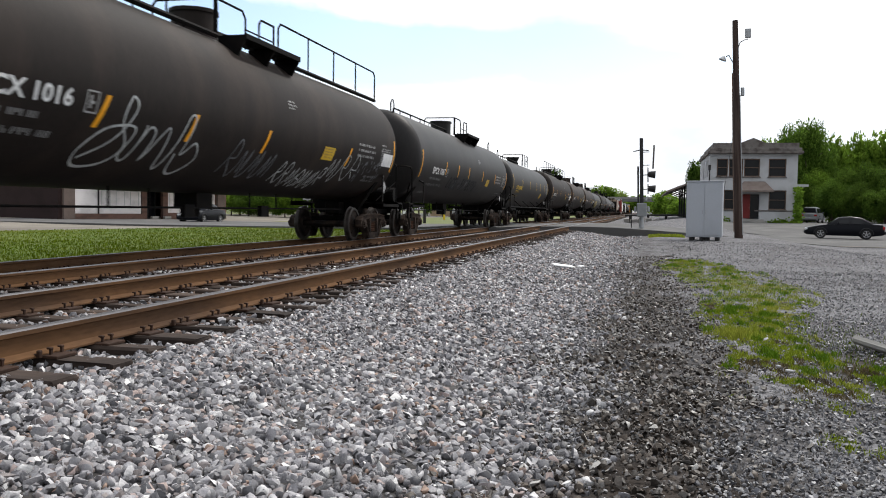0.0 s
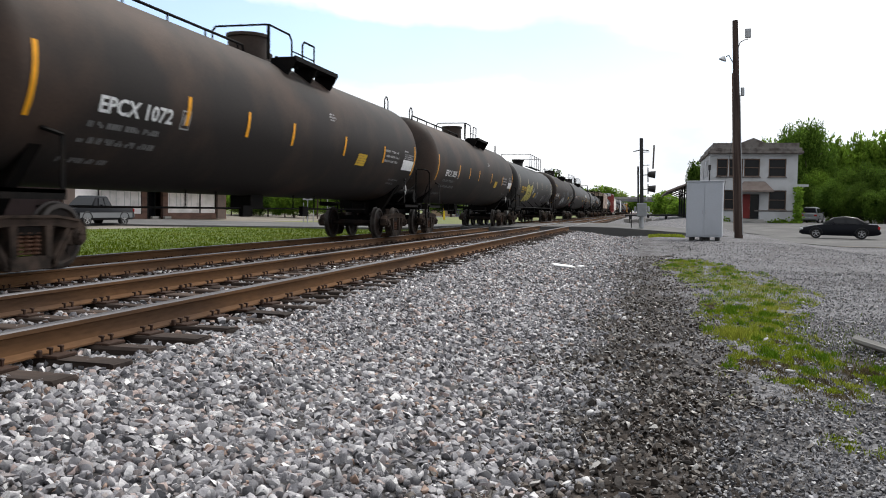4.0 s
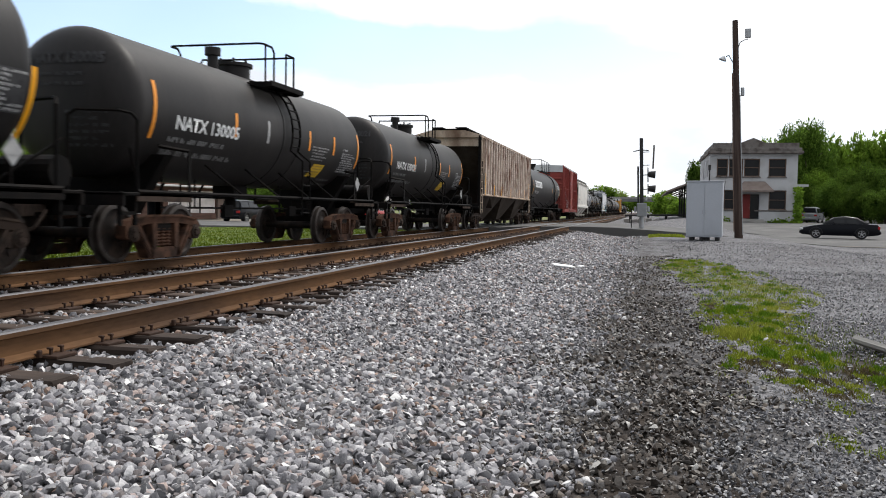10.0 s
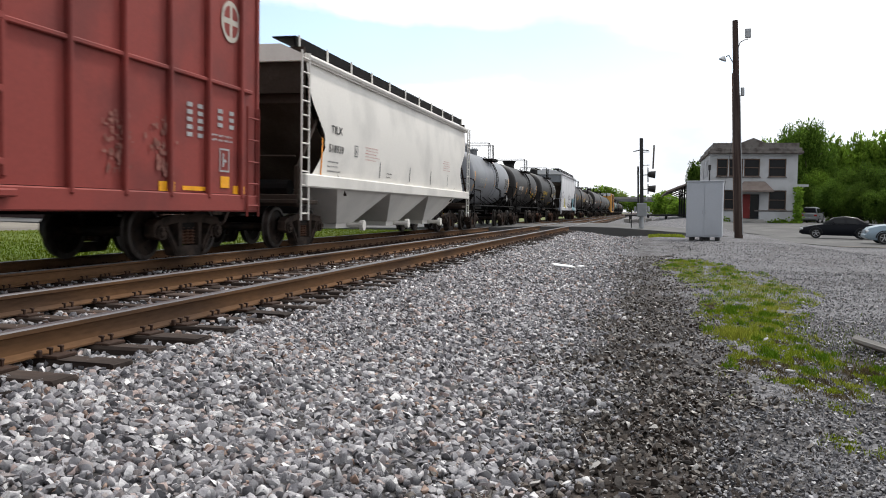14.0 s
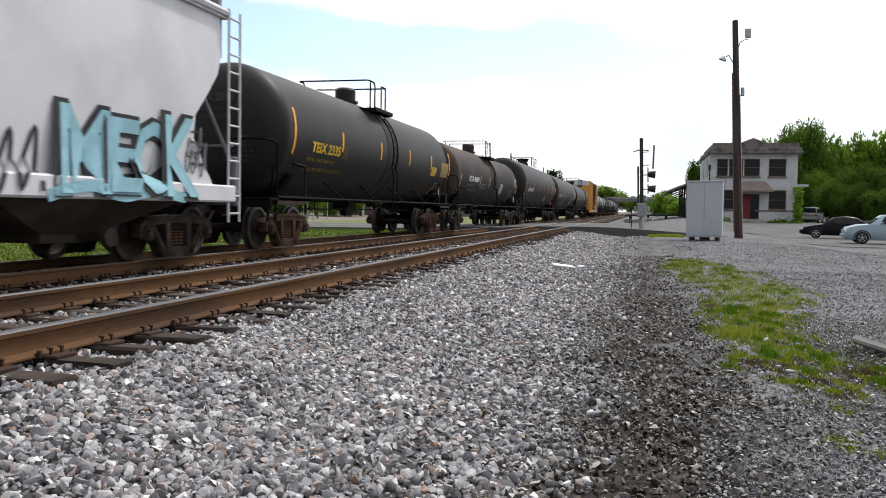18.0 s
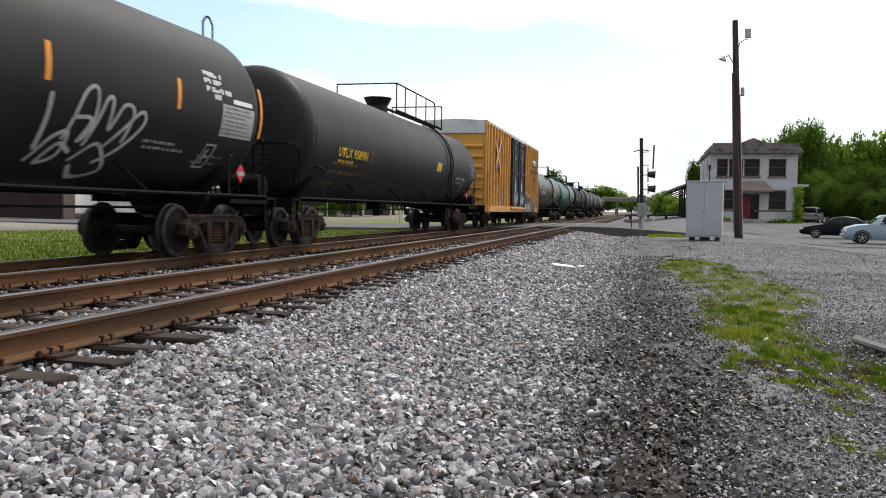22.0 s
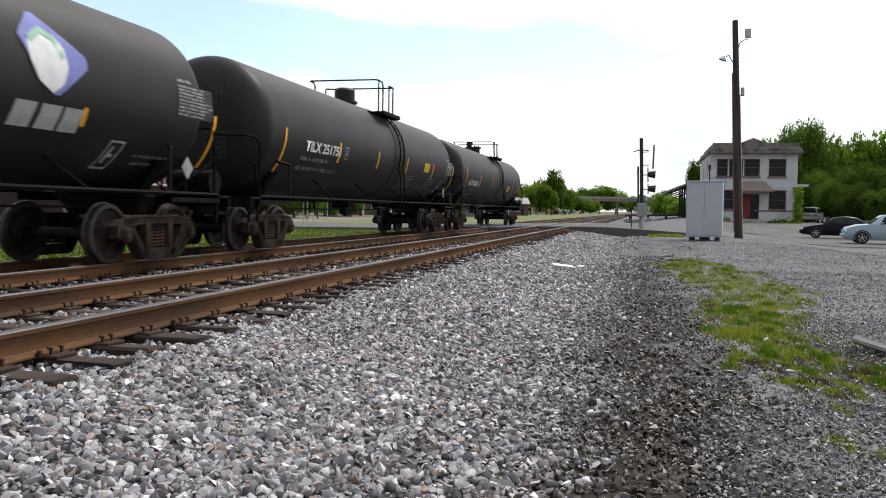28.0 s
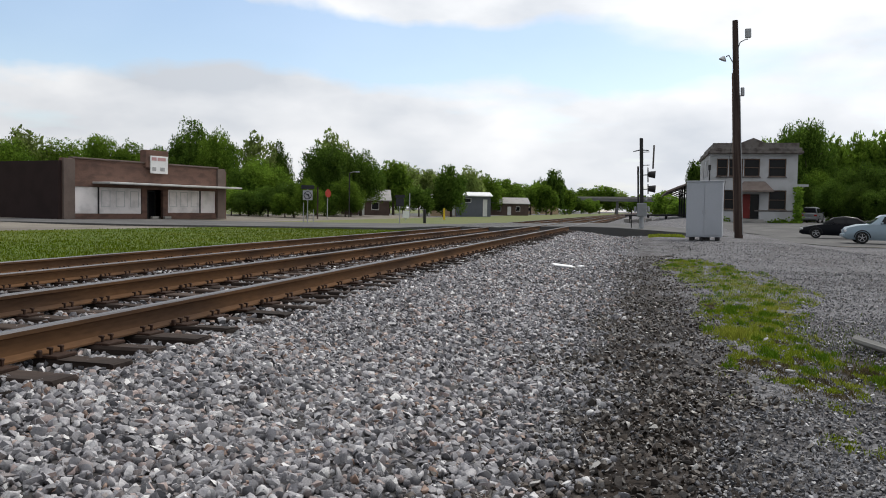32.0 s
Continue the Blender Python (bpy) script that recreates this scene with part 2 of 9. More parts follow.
    def mesh(self, name, material):
        me = bpy.data.meshes.new(name)
        me.from_pydata(self.v, [], self.f)
        mats = material if isinstance(material, (list, tuple)) else [material]
        for mm in mats:
            me.materials.append(mm)
        if self.smooth:
            me.polygons.foreach_set("use_smooth", [True] * len(me.polygons))
            me.set_sharp_from_angle(angle=radians(38))
        bm = bmesh.new()
        bm.from_mesh(me)
        bmesh.ops.recalc_face_normals(bm, faces=bm.faces)
        bm.to_mesh(me)
        bm.free()
        return me


def part(name, geo, material, parent, label="", at=None):
    ob = new(name, geo if isinstance(geo, bpy.types.Mesh) else geo.mesh(name, material))
    ob.parent = parent
    if at is not None:
        ob.matrix_basis = at
    return tagged(ob, label)


def thing(name, label, category, group="", at=None):
    ob = new(name)
    ob.empty_display_size = 0.3
    if at is not None:
        ob.matrix_basis = at
    return tagged(ob, label, category, group)


def single(name, geo, material, label, category, group="", kind="", at=None):
    ob = new(name, geo.mesh(name, material))
    if at is not None:
        ob.matrix_basis = at
    return tagged(ob, label, category, group, kind)


# ---- ground: one sheet from the tracks to the horizon ----
NEAR_C, FAR_C = -4.485, -8.665          # track centre lines
NEAR_TOP, FAR_TOP = 0.58, 0.447         # railhead heights
GAUGE = 0.7525                          # half the distance between railhead centres


def smooth(a, b, x):
    t = min(1, max(0, (x - a) / (b - a)))
    return t * t * (3 - 2 * t)


PROFILE = [(-400, 0.4), (-60, 0.18), (-39, 0.14), (-35, 0.03), (-30, 0.02), (-24, 0.08), (-13.2, 0.14), (-11.2, 0.19), (-10.2, 0.20), (-6.9, 0.205), (-6.2, 0.28), (-5.9, 0.325),
           (-3.25, 0.325), (-2.6, 0.26), (-1.6, 0.13), (-0.8, 0.04), (0.2, 0.0), (400, 0.0)]


def ground_z(x, y):
    for (x0, z0), (x1, z1) in zip(PROFILE, PROFILE[1:]):
        if x <= x1:
            z = z0 + (z1 - z0) * (x - x0) / (x1 - x0)
            break
    else:
        z = PROFILE[-1][1]
    rise = 0.25 * smooth(12, 34, y) * smooth(-1.5, 1.0, x) * (1 - smooth(4.5, 9, x)) - 0.12 * smooth(5, 9.5, x) * smooth(14, 36, y)
    rise += 0.62 * smooth(58, 90, y) * smooth(-1, 5, x)
    return z + rise


def ground_material():
    m = mat("gravel_and_dirt", (0.140, 0.138, 0.144), 0.95, 0, 0.6, 0.5, 26, 0.03, (0.102, 0.098, 0.101), spec=0.1)
    nt = m.node_tree
    N, L = nt.nodes.new, nt.links.new
    b = nt.nodes["Principled BSDF"]
    src = b.inputs["Base Color"].links[0].from_socket
    co, sep, nz = N("ShaderNodeTexCoord"), N("ShaderNodeSeparateXYZ"), N("ShaderNodeTexNoise")
    # pebbles: each cell has a tone of its own
    cells, tint, mul = N("ShaderNodeTexVoronoi"), N("ShaderNodeMapRange"), N("ShaderNodeVectorMath")
    cells.inputs["Scale"].default_value = 34
    tint.inputs["To Min"].default_value, tint.inputs["To Max"].default_value = 0.45, 1.6
    mul.operation = "SCALE"
    L(co.outputs["Object"], cells.inputs["Vector"])
    chan = N("ShaderNodeSeparateXYZ")
    L(cells.outputs["Color"], chan.inputs[0])
    L(chan.outputs["X"], tint.inputs[0])
    L(src, mul.inputs[0])
    L(tint.outputs[0], mul.inputs["Scale"])
    src = mul.outputs[0]
    L(co.outputs["Object"], sep.inputs[0])
    L(co.outputs["Object"], nz.inputs["Vector"])
    nz.inputs["Scale"].default_value, nz.inputs["Detail"].default_value = 0.9, 6

    def math_node(op, a, c):
        n = N("ShaderNodeMath")
        n.operation = op
        for k, v in enumerate((a, c)):
            if isinstance(v, (int, float)):
                n.inputs[k].default_value = v
            else:
                L(v, n.inputs[k])
        return n.outputs[0]
    # oily dark dirt where vehicles drive beside the ballast
    wob = math_node("MULTIPLY", math_node("SUBTRACT", nz.outputs["Fac"], 0.5), 2.6)
    x = math_node("ADD", sep.outputs["X"], wob)
    dist = math_node("ABSOLUTE", math_node("SUBTRACT", x, 0.10), 0)
    rng = N("ShaderNodeMapRange")
    rng.inputs["From Min"].default_value, rng.inputs["From Max"].default_value = 0.15, 0.95
    rng.inputs["To Min"].default_value, rng.inputs["To Max"].default_value = 0.95, 0.0
    # less of it farther off
    far = N("ShaderNodeMapRange")
    far.inputs["From Min"].default_value, far.inputs["From Max"].default_value = 8.0, 22.0
    far.inputs["To Min"].default_value, far.inputs["To Max"].default_value = 0.0, 0.55
    L(sep.outputs["Y"], far.inputs[0])
    L(math_node("ADD", dist, far.outputs[0]), rng.inputs[0])
    mx = N("ShaderNodeMix")
    mx.data_type = "RGBA"
    # a second dark bare patch among the weeds
    px = math_node("ADD", math_node("SUBTRACT", sep.outputs["X"], 2.0), wob)
    py = math_node("MULTIPLY", math_node("SUBTRACT", sep.outputs["Y"], 7.6), 0.27)
    rr = math_node("SQRT", math_node("ADD", math_node("MULTIPLY", px, px), math_node("MULTIPLY", py, py)), 0)
    rng2 = N("ShaderNodeMapRange")
    rng2.inputs["From Min"].default_value, rng2.inputs["From Max"].default_value = 0.3, 0.9
    rng2.inputs["To Min"].default_value, rng2.inputs["To Max"].default_value = 0.9, 0.0
    L(rr, rng2.inputs[0])
    L(math_node("MAXIMUM", rng.outputs[0], rng2.outputs[0]), mx.inputs[0])
    L(src, mx.inputs[6])
    soil = N("ShaderNodeValToRGB")
    soil.color_ramp.elements[0].position, soil.color_ramp.elements[1].position = 0.38, 0.66
    soil.color_ramp.elements[0].color, soil.color_ramp.elements[1].color = (0.013, 0.0105, 0.009, 1), (0.046, 0.036, 0.029, 1)
    nz2 = N("ShaderNodeTexNoise")
    nz2.inputs["Scale"].default_value, nz2.inputs["Detail"].default_value = 3.2, 7
    L(co.outputs["Object"], nz2.inputs["Vector"])
    L(nz2.outputs["Fac"], soil.inputs[0])
    L(soil.outputs[0], mx.inputs[7])
    L(mx.outputs[2], b.inputs["Base Color"])
    return m


GRAVEL = ground_material()
ASPHALT = mat("worn_asphalt", (0.085, 0.083, 0.082), 0.9, 0, 0.3, 0.35, 40, 0.003, (0.12, 0.118, 0.114))
PALEROAD = mat("pale_street", (0.20, 0.178, 0.148), 0.9, 0, 0.3, 0.22, 30, 0.003, (0.125, 0.110, 0.090))


def stone_material(name, tones, single_stones=False):
    """Crushed stone: every piece has a tone of its own from a short scale of greys and browns."""
    m = mat(name, (1, 1, 1), 0.50, 0, 0.35, 14, 110, 0.004, (0.66, 0.66, 0.69), spec=0.34)
    nt = m.node_tree
    N, L = nt.nodes.new, nt.links.new
    b = nt.nodes["Principled BSDF"]
    src = b.inputs["Base Color"].links[0].from_socket
    if single_stones:
        pick = N("ShaderNodeObjectInfo").outputs["Random"]
    else:
        pick = N("ShaderNodeNewGeometry").outputs["Random Per Island"]
    ramp = N("ShaderNodeValToRGB")
    ramp.color_ramp.interpolation = "CONSTANT"
    els = ramp.color_ramp.elements
    for k, (pos, col) in enumerate(tones):
        e = els[k] if k < 2 else els.new(pos)
        e.position, e.color = pos, (*col, 1)
    L(pick, ramp.inputs[0])
    mx = N("ShaderNodeMix")
    mx.data_type, mx.blend_type = "RGBA", "MULTIPLY"
    mx.inputs[0].default_value = 1.0
    L(src, mx.inputs[6])
    L(ramp.outputs[0], mx.inputs[7])
    L(mx.outputs[2], b.inputs["Base Color"])
    return m


TONES = [(0.0, (0.085, 0.084, 0.09)), (0.12, (0.16, 0.157, 0.165)), (0.32, (0.245, 0.239, 0.25)), (0.52, (0.34, 0.33, 0.34)), (0.68, (0.215, 0.19, 0.185)), (0.78, (0.46, 0.45, 0.455)), (0.85, (0.25, 0.17, 0.13)), (0.885, (0.37, 0.295, 0.27)), (0.94, (0.62, 0.61, 0.60))]
DUSTY = [(0.0, (0.024, 0.0190, 0.015)), (0.26, (0.052, 0.040, 0.031)), (0.50, (0.086, 0.067, 0.052)), (0.68, (0.115, 0.100, 0.087)), (0.83, (0.19, 0.177, 0.163)), (0.955, (0.42, 0.405, 0.38))]
STONE = stone_material("granite_ballast", TONES)
STONEPART = stone_material("granite_ballast_stone", TONES, True)
LOTTONES = [(0.0, (0.07, 0.07, 0.075)), (0.2, (0.135, 0.133, 0.141)), (0.45, (0.192, 0.19, 0.201)), (0.68, (0.16, 0.143, 0.128)), (0.8, (0.285, 0.283, 0.29)), (0.95, (0.50, 0.495, 0.49))]
LOTCHIPS = stone_material("blue_grey_gravel_chips", LOTTONES)
CHIPS = stone_material("dusty_gravel_chips", DUSTY)
# far darker than the stones: the shade in their gaps is in this colour
BALLASTBED = mat("ballast_bed_gap_shade", (0.06, 0.057, 0.057), 0.95, 0, 0.6, 3, 24, 0.03, (0.035, 0.033, 0.032))
GRASS = mat("grass_blades", (0.225, 0.280, 0.020), 0.8, 0, 0.2, 1.2, 30, 0, (0.34, 0.345, 0.062), island=0.35, spec=0.08)
GRASSDEEP = mat("green_grass_tufts", (0.10, 0.185, 0.010), 0.8, 0, 0.2, 1.2, 30, 0, (0.15, 0.22, 0.018), island=0.35, spec=0.08)
GRASSDRY = mat("dead_grass_blades", (0.14, 0.11, 0.055), 0.9, 0, 0.2, 1.2, 30, 0, (0.08, 0.066, 0.04), island=0.4, spec=0.05)
VERGE = mat("mown_grass", (0.072, 0.108, 0.010), 0.9, 0, 0.35, 0.25, 30, 0.03, (0.10, 0.128, 0.018))
VERGEBLADE = mat("verge_grass_blades", (0.090, 0.134, 0.008), 0.85, 0, 0.15, 0.22, 30, 0, (0.155, 0.178, 0.020), island=0.15, spec=0.05)
FARGRASS = mat("dry_grass", (0.13, 0.14, 0.05), 0.9, 0, 0.25, 0.15, 10, 0.02, (0.10, 0.13, 0.04))


def sheet(name, xs, ys, z, material, label, lift=0.0, kind="structure", category=""):
    g = Geo()
    nx = len(xs)
    for y in ys:
        for x in xs:
            g.v.append((x, y, z(x, y) + lift))
    for j in range(len(ys) - 1):
        for i in range(nx - 1):
            a = j * nx + i
            g.f.append((a, a + 1, a + nx + 1, a + nx))
    g.smooth = True
    return single(name, g, material, label, category or name, kind=kind)


def rough_ground(x, y):
    near = 1 - smooth(25, 60, abs(y))
    return ground_z(x, y) + near * (0.025 * noise.noise((x * 1.3, y * 1.3, 0)) + 0.012 * noise.noise((x * 5, y * 5, 3)))


XS = [-3000, -1200, -500, -250, -120, -80, -60, -45, -36, -30, -24, -20, -17, -15, -13.2, -12.2, -11.2, -10.7, -10.2] + \
     [-9.5, -8.7, -7.8, -6.9, -6.6, -6.2, -5.9, -5.2, -4.5, -3.8, -3.05] + [-2.8 + 0.2 * k for k in range(40)] + \
     [5.5, 6.2, 7, 8, 9, 11, 13, 16, 20, 25, 32, 40, 55, 80, 120, 250, 500, 1200, 3000]
YS = [-3000, -1000, -300, -100, -40, -15, -5] + [0.25 * k for k in range(0, 80)] + [20 + 0.6 * k for k in range(0, 50)] + \
     [52, 55, 58, 62, 66, 70, 75, 80, 86, 92, 100, 115, 140, 180, 250, 400, 700, 1200, 3000, 4500]
sheet("ground", XS, YS, rough_ground, GRAVEL, "grey gravel lot with dark oily dirt beside the tracks")

# left of the tracks: pale street, and a mown verge with a slanting edge on it
sheet("street", [-52, -44, -40, -36, -32, -28, -24, -20, -16, -13, -11.5], [-60, -20, 0, 10, 20, 30, 40, 50, 60, 75, 95, 130], rough_ground, PALEROAD, "pale worn street and forecourt beyond the verge", 0.012)


def verge_edge(y):
    return float(np.interp(y, [-60, 20, 29, 38, 42], [-27.5, -27.5, -27.3, -24.4, -22.8]))


def verge():
    g = Geo()
    ys = [-60, -20, 0, 6, 12, 18, 24, 28, 32, 36, 40, 41.9]
    for y in ys:
        e = verge_edge(y)
        for k in range(9):
            x = e + (-11.25 - e) * k / 8
            g.v.append((x, y, rough_ground(x, y) + 0.03))
    for j in range(len(ys) - 1):
        for k in range(8):
            a = j * 9 + k
            g.f.append((a, a + 1, a + 10, a + 9))
    single("grass_verge", g, VERGE, "strip of mown green grass beside the track", "grass", kind="structure")


verge()
sheet("far_grass", [-160, -90, -60, -52], [-40, 60, 80, 100, 150, 300, 600], rough_ground, FARGRASS, "dry grass before the far buildings", 0.012)
sheet("trackside_grass", [-30, -26, -22, -18, -14, -12.2], [60, 70, 90, 120, 200, 400, 800], rough_ground, FARGRASS, "pale grass strip along the tracks", 0.03)


def road_z(x, y):
    return float(np.interp(x, [-60, -28, -13, -10.2, -7.2, -6, -3.2, -1.5, 2, 9, 60], [0.18, 0.15, 0.30, 0.455, 0.455, 0.53, 0.585, 0.57, 0.40, -0.09, -0.09])) + 0.62 * smooth(58, 90, y) * smooth(-1, 5, x)


def road_slab():
    g = Geo()
    xs = [-44, -28, -20, -15, -13, -11, -9.42 - 0.10]
    cuts = [(-44, -9.51), (-9.33, -8.0), (-7.82, -5.33), (-5.15, -3.82), (-3.64, 70)]
    knots = [-44, -28, -20, -15, -13, -11, -10.2, -9, -8.6, -7.2, -6.6, -6, -4.5, -3.2, -2.3, -1.5, 0, 2, 4, 6, 9, 14, 22, 35, 50, 70]
    for a, b in cuts:
        pts = [a] + [k for k in knots if a < k < b] + [b]
        for u, w in zip(pts, pts[1:]):
            y0, y1 = 42.0, 57.0
            za, zb = road_z(u, 45), road_z(w, 45)
            g.add([(u, y0, za), (w, y0, zb), (w, y1, zb), (u, y1, za), (u, y0, za - 0.5), (w, y0, zb - 0.5), (w, y1, zb - 0.5), (u, y1, za - 0.5)],
                  [(0, 1, 2, 3), (0, 4, 5, 1), (3, 2, 6, 7)] + ([(0, 3, 7, 4)] if u == a else []) + ([(1, 5, 6, 2)] if w == b else []))
    return single("road", g, ASPHALT, "asphalt road crossing both tracks at grade", "road", kind="structure")


road_slab()
sheet("road_edge", [8.9, 10, 12, 16, 24, 40, 60], [41.2, 41.6], lambda x, y: -0.09, PALEROAD, "pale strip of concrete along the road's edge", 0.03, category="kerb")
sheet("parking_lot", [6, 9, 13, 18, 25, 40, 70], [57.05, 62, 66, 70, 75, 80, 86, 92, 110], lambda x, y: ground_z(x, y), ASPHALT, "worn asphalt yard before the depot", 0.02)


# ---- tracks ----
def rail_geo(y0, y1):
    h, half = 0.186, [(0.070, 0.0), (0.070, 0.012), (0.012, 0.035), (0.009, 0.10), (0.012, 0.138), (0.036, 0.148), (0.0375, 0.176), (0.030, 0.186)]
    out = [(x, z - h) for x, z in half] + [(-x, z - h) for x, z in reversed(half)]
    g = Geo()
    n = len(out)
    ys = [y0, y1]
    g.v = [(x, y, z) for y in ys for x, z in out]
    g.f = [(i, (i + 1) % n, n + (i + 1) % n, n + i) for i in range(n)] + [tuple(range(n)), tuple(range(n, 2 * n))]
    me = g.mesh("rail", [RAILWEB, RAILTOP])
    for p in me.polygons:
        c = p.center
        if c.z > -0.014 and abs(p.normal.z) > 0.4:
            p.material_index = 1
    return me


def tie_mesh(seed, length=2.59):
    rnd = random.Random(seed)
    g = Geo()
    g.cbox((0, 0, 0), (length, 0.225, 0.17), 0.012)
    g.v = [(x + rnd.uniform(-0.015, 0.015), y + rnd.uniform(-0.012, 0.012), z + rnd.uniform(-0.008, 0.008)) for x, y, z in g.v]
    return g.mesh("tie", TIE)


def plate_mesh(anchors=True):
    g = Geo()
    g.cbox((0, 0, 0.008), (0.36, 0.19, 0.022), 0.004)
    for x, y in ((0.10, 0.05), (0.10, -0.05), (-0.10, 0.05), (-0.10, -0.05)):
        g.box((x, y, 0.03), (0.016, 0.016, 0.05))
        g.cbox((x - 0.008 * (1 if x > 0 else -1), y, 0.058), (0.036, 0.028, 0.014), 0.004)
    # rail anchor at the tie's side
    for s in (-1,) if anchors else ():
        g.cbox((0.0, 0.135 * s, 0.02), (0.17, 0.026, 0.03), 0.006)
        g.cbox((0.085, 0.135 * s, 0.035), (0.03, 0.03, 0.05), 0.006)
    return g.mesh("tie_plate", PLATE)


def track(centre, top, label, singles, y_single):
    t = thing("railway_track", label, "track", at=pose(centre, 0, top))
    for s in (-1, 1):
        for a, b in ((-40, 40.9), (40.9, 900)):
            part("rail", rail_geo(a, b), None, t, at=pose(s * GAUGE, 0, 0))
    meshes, plates = [tie_mesh(k) for k in range(5)], (plate_mesh(), plate_mesh(False), plate_mesh(False))
    rnd = random.Random(int(-centre * 10))
    rest = Geo()
    y = -10.0
    k = 0
    while y < 330:
        y += 0.505 + rnd.uniform(-0.03, 0.03)
        if 42 < y < 57:
            continue
        a = pose(rnd.uniform(-0.05, 0.05), y, -0.186 - 0.10, rnd.uniform(-1, 1), 0, rnd.uniform(-1.2, 1.2))
        if y_single < y and k < singles:
            k += 1
            part("tie", meshes[k % 5], None, t, at=a)
            for s in (-1, 1):
                part("tie_plate", plates[(k * 7 + s) % 3], None, t, at=pose(s * GAUGE, y, -0.199))
        else:
            rest.box((0, y, -0.286), (2.59, 0.225, 0.17))
    tagged(part("distant_tie", rest, TIE, t), kind="stuff")
    return t


track(NEAR_C, NEAR_TOP, "rusty steel rails on dark wooden ties in ballast", 75, 2.5)
track(FAR_C, FAR_TOP, "main-line rails polished by trains, on dark ties", 60, 5.5)


# ---- ballast ----
RNG = np.random.RandomState(5)


def stone_shapes(count, points):
    """Crushed stones: hulls of a few points, with sharp edges and flat broken faces."""
    out = []
    for _ in range(count):
        bm = bmesh.new()
        p = RNG.normal(size=(points, 3))
        p /= np.linalg.norm(p, axis=1)[:, None]
        p *= RNG.uniform(0.75, 1.1, size=(points, 1)) * RNG.uniform(0.7, 1.35, size=3)
        for q in p:
            bm.verts.new(q)
        res = bmesh.ops.convex_hull(bm, input=bm.verts[:])
        bmesh.ops.delete(bm, geom=[v for v in bm.verts if not v.link_faces], context="VERTS")
        bmesh.ops.triangulate(bm, faces=bm.faces[:])
        bm.verts.index_update()
        out.append((np.array([tuple(v.co) for v in bm.verts]), np.array([[v.index for v in f.verts] for f in bm.faces])))
        bm.free()
    return out


COARSE, MEDIUM, FINE = stone_shapes(20, 9), stone_shapes(24, 11), stone_shapes(30, 17)


def stones(pts, sizes, name, material, kit=None):
    """Many crushed stones as one mesh."""
    kit = kit or COARSE
    VS, FS, n = [], [], 0
    for i in range(len(pts)):
        v, f = kit[i % len(kit)]
        e = Euler((RNG.normal() * 0.6, RNG.normal() * 0.6, RNG.uniform(0, 6.28))).to_matrix()
        VS.append((v * (1, 1, 0.8)) @ np.array(e).T * sizes[i] + pts[i])
        FS.append(f + n)
        n += len(v)
    V, F = np.concatenate(VS), np.concatenate(FS)
    me = bpy.data.meshes.new(name)
    me.vertices.add(n)
    me.vertices.foreach_set("co", V.reshape(-1))
    me.loops.add(F.size)
    me.loops.foreach_set("vertex_index", F.reshape(-1).astype(np.int32))
    me.polygons.add(len(F))
    me.polygons.foreach_set("loop_start", np.arange(0, F.size, 3, dtype=np.int32))
    me.update(calc_edges=True)
    me.validate()
    if kit is not COARSE:
        me.shade_smooth()
        me.set_sharp_from_angle(angle=radians(47))
    else:
        me.shade_flat()
    me.materials.append(material)
    return me


def scatter(x0, x1, y0, y1, per_m2, s0, s1, sink=0.3, skip=None):
    n = int((x1 - x0) * (y1 - y0) * per_m2)
    P, S = [], []
    for x, y, u in zip(RNG.uniform(x0, x1, n), RNG.uniform(y0, y1, n), RNG.uniform(0, 1, n)):
        if skip and skip(x, y):
            continue
        s = s0 + (s1 - s0) * u ** 1.6
        P.append((x, y, rough_ground(x, y) + s * (0.5 - sink) + RNG.uniform(0, 0.02)))
        S.append(s)
    return P, S


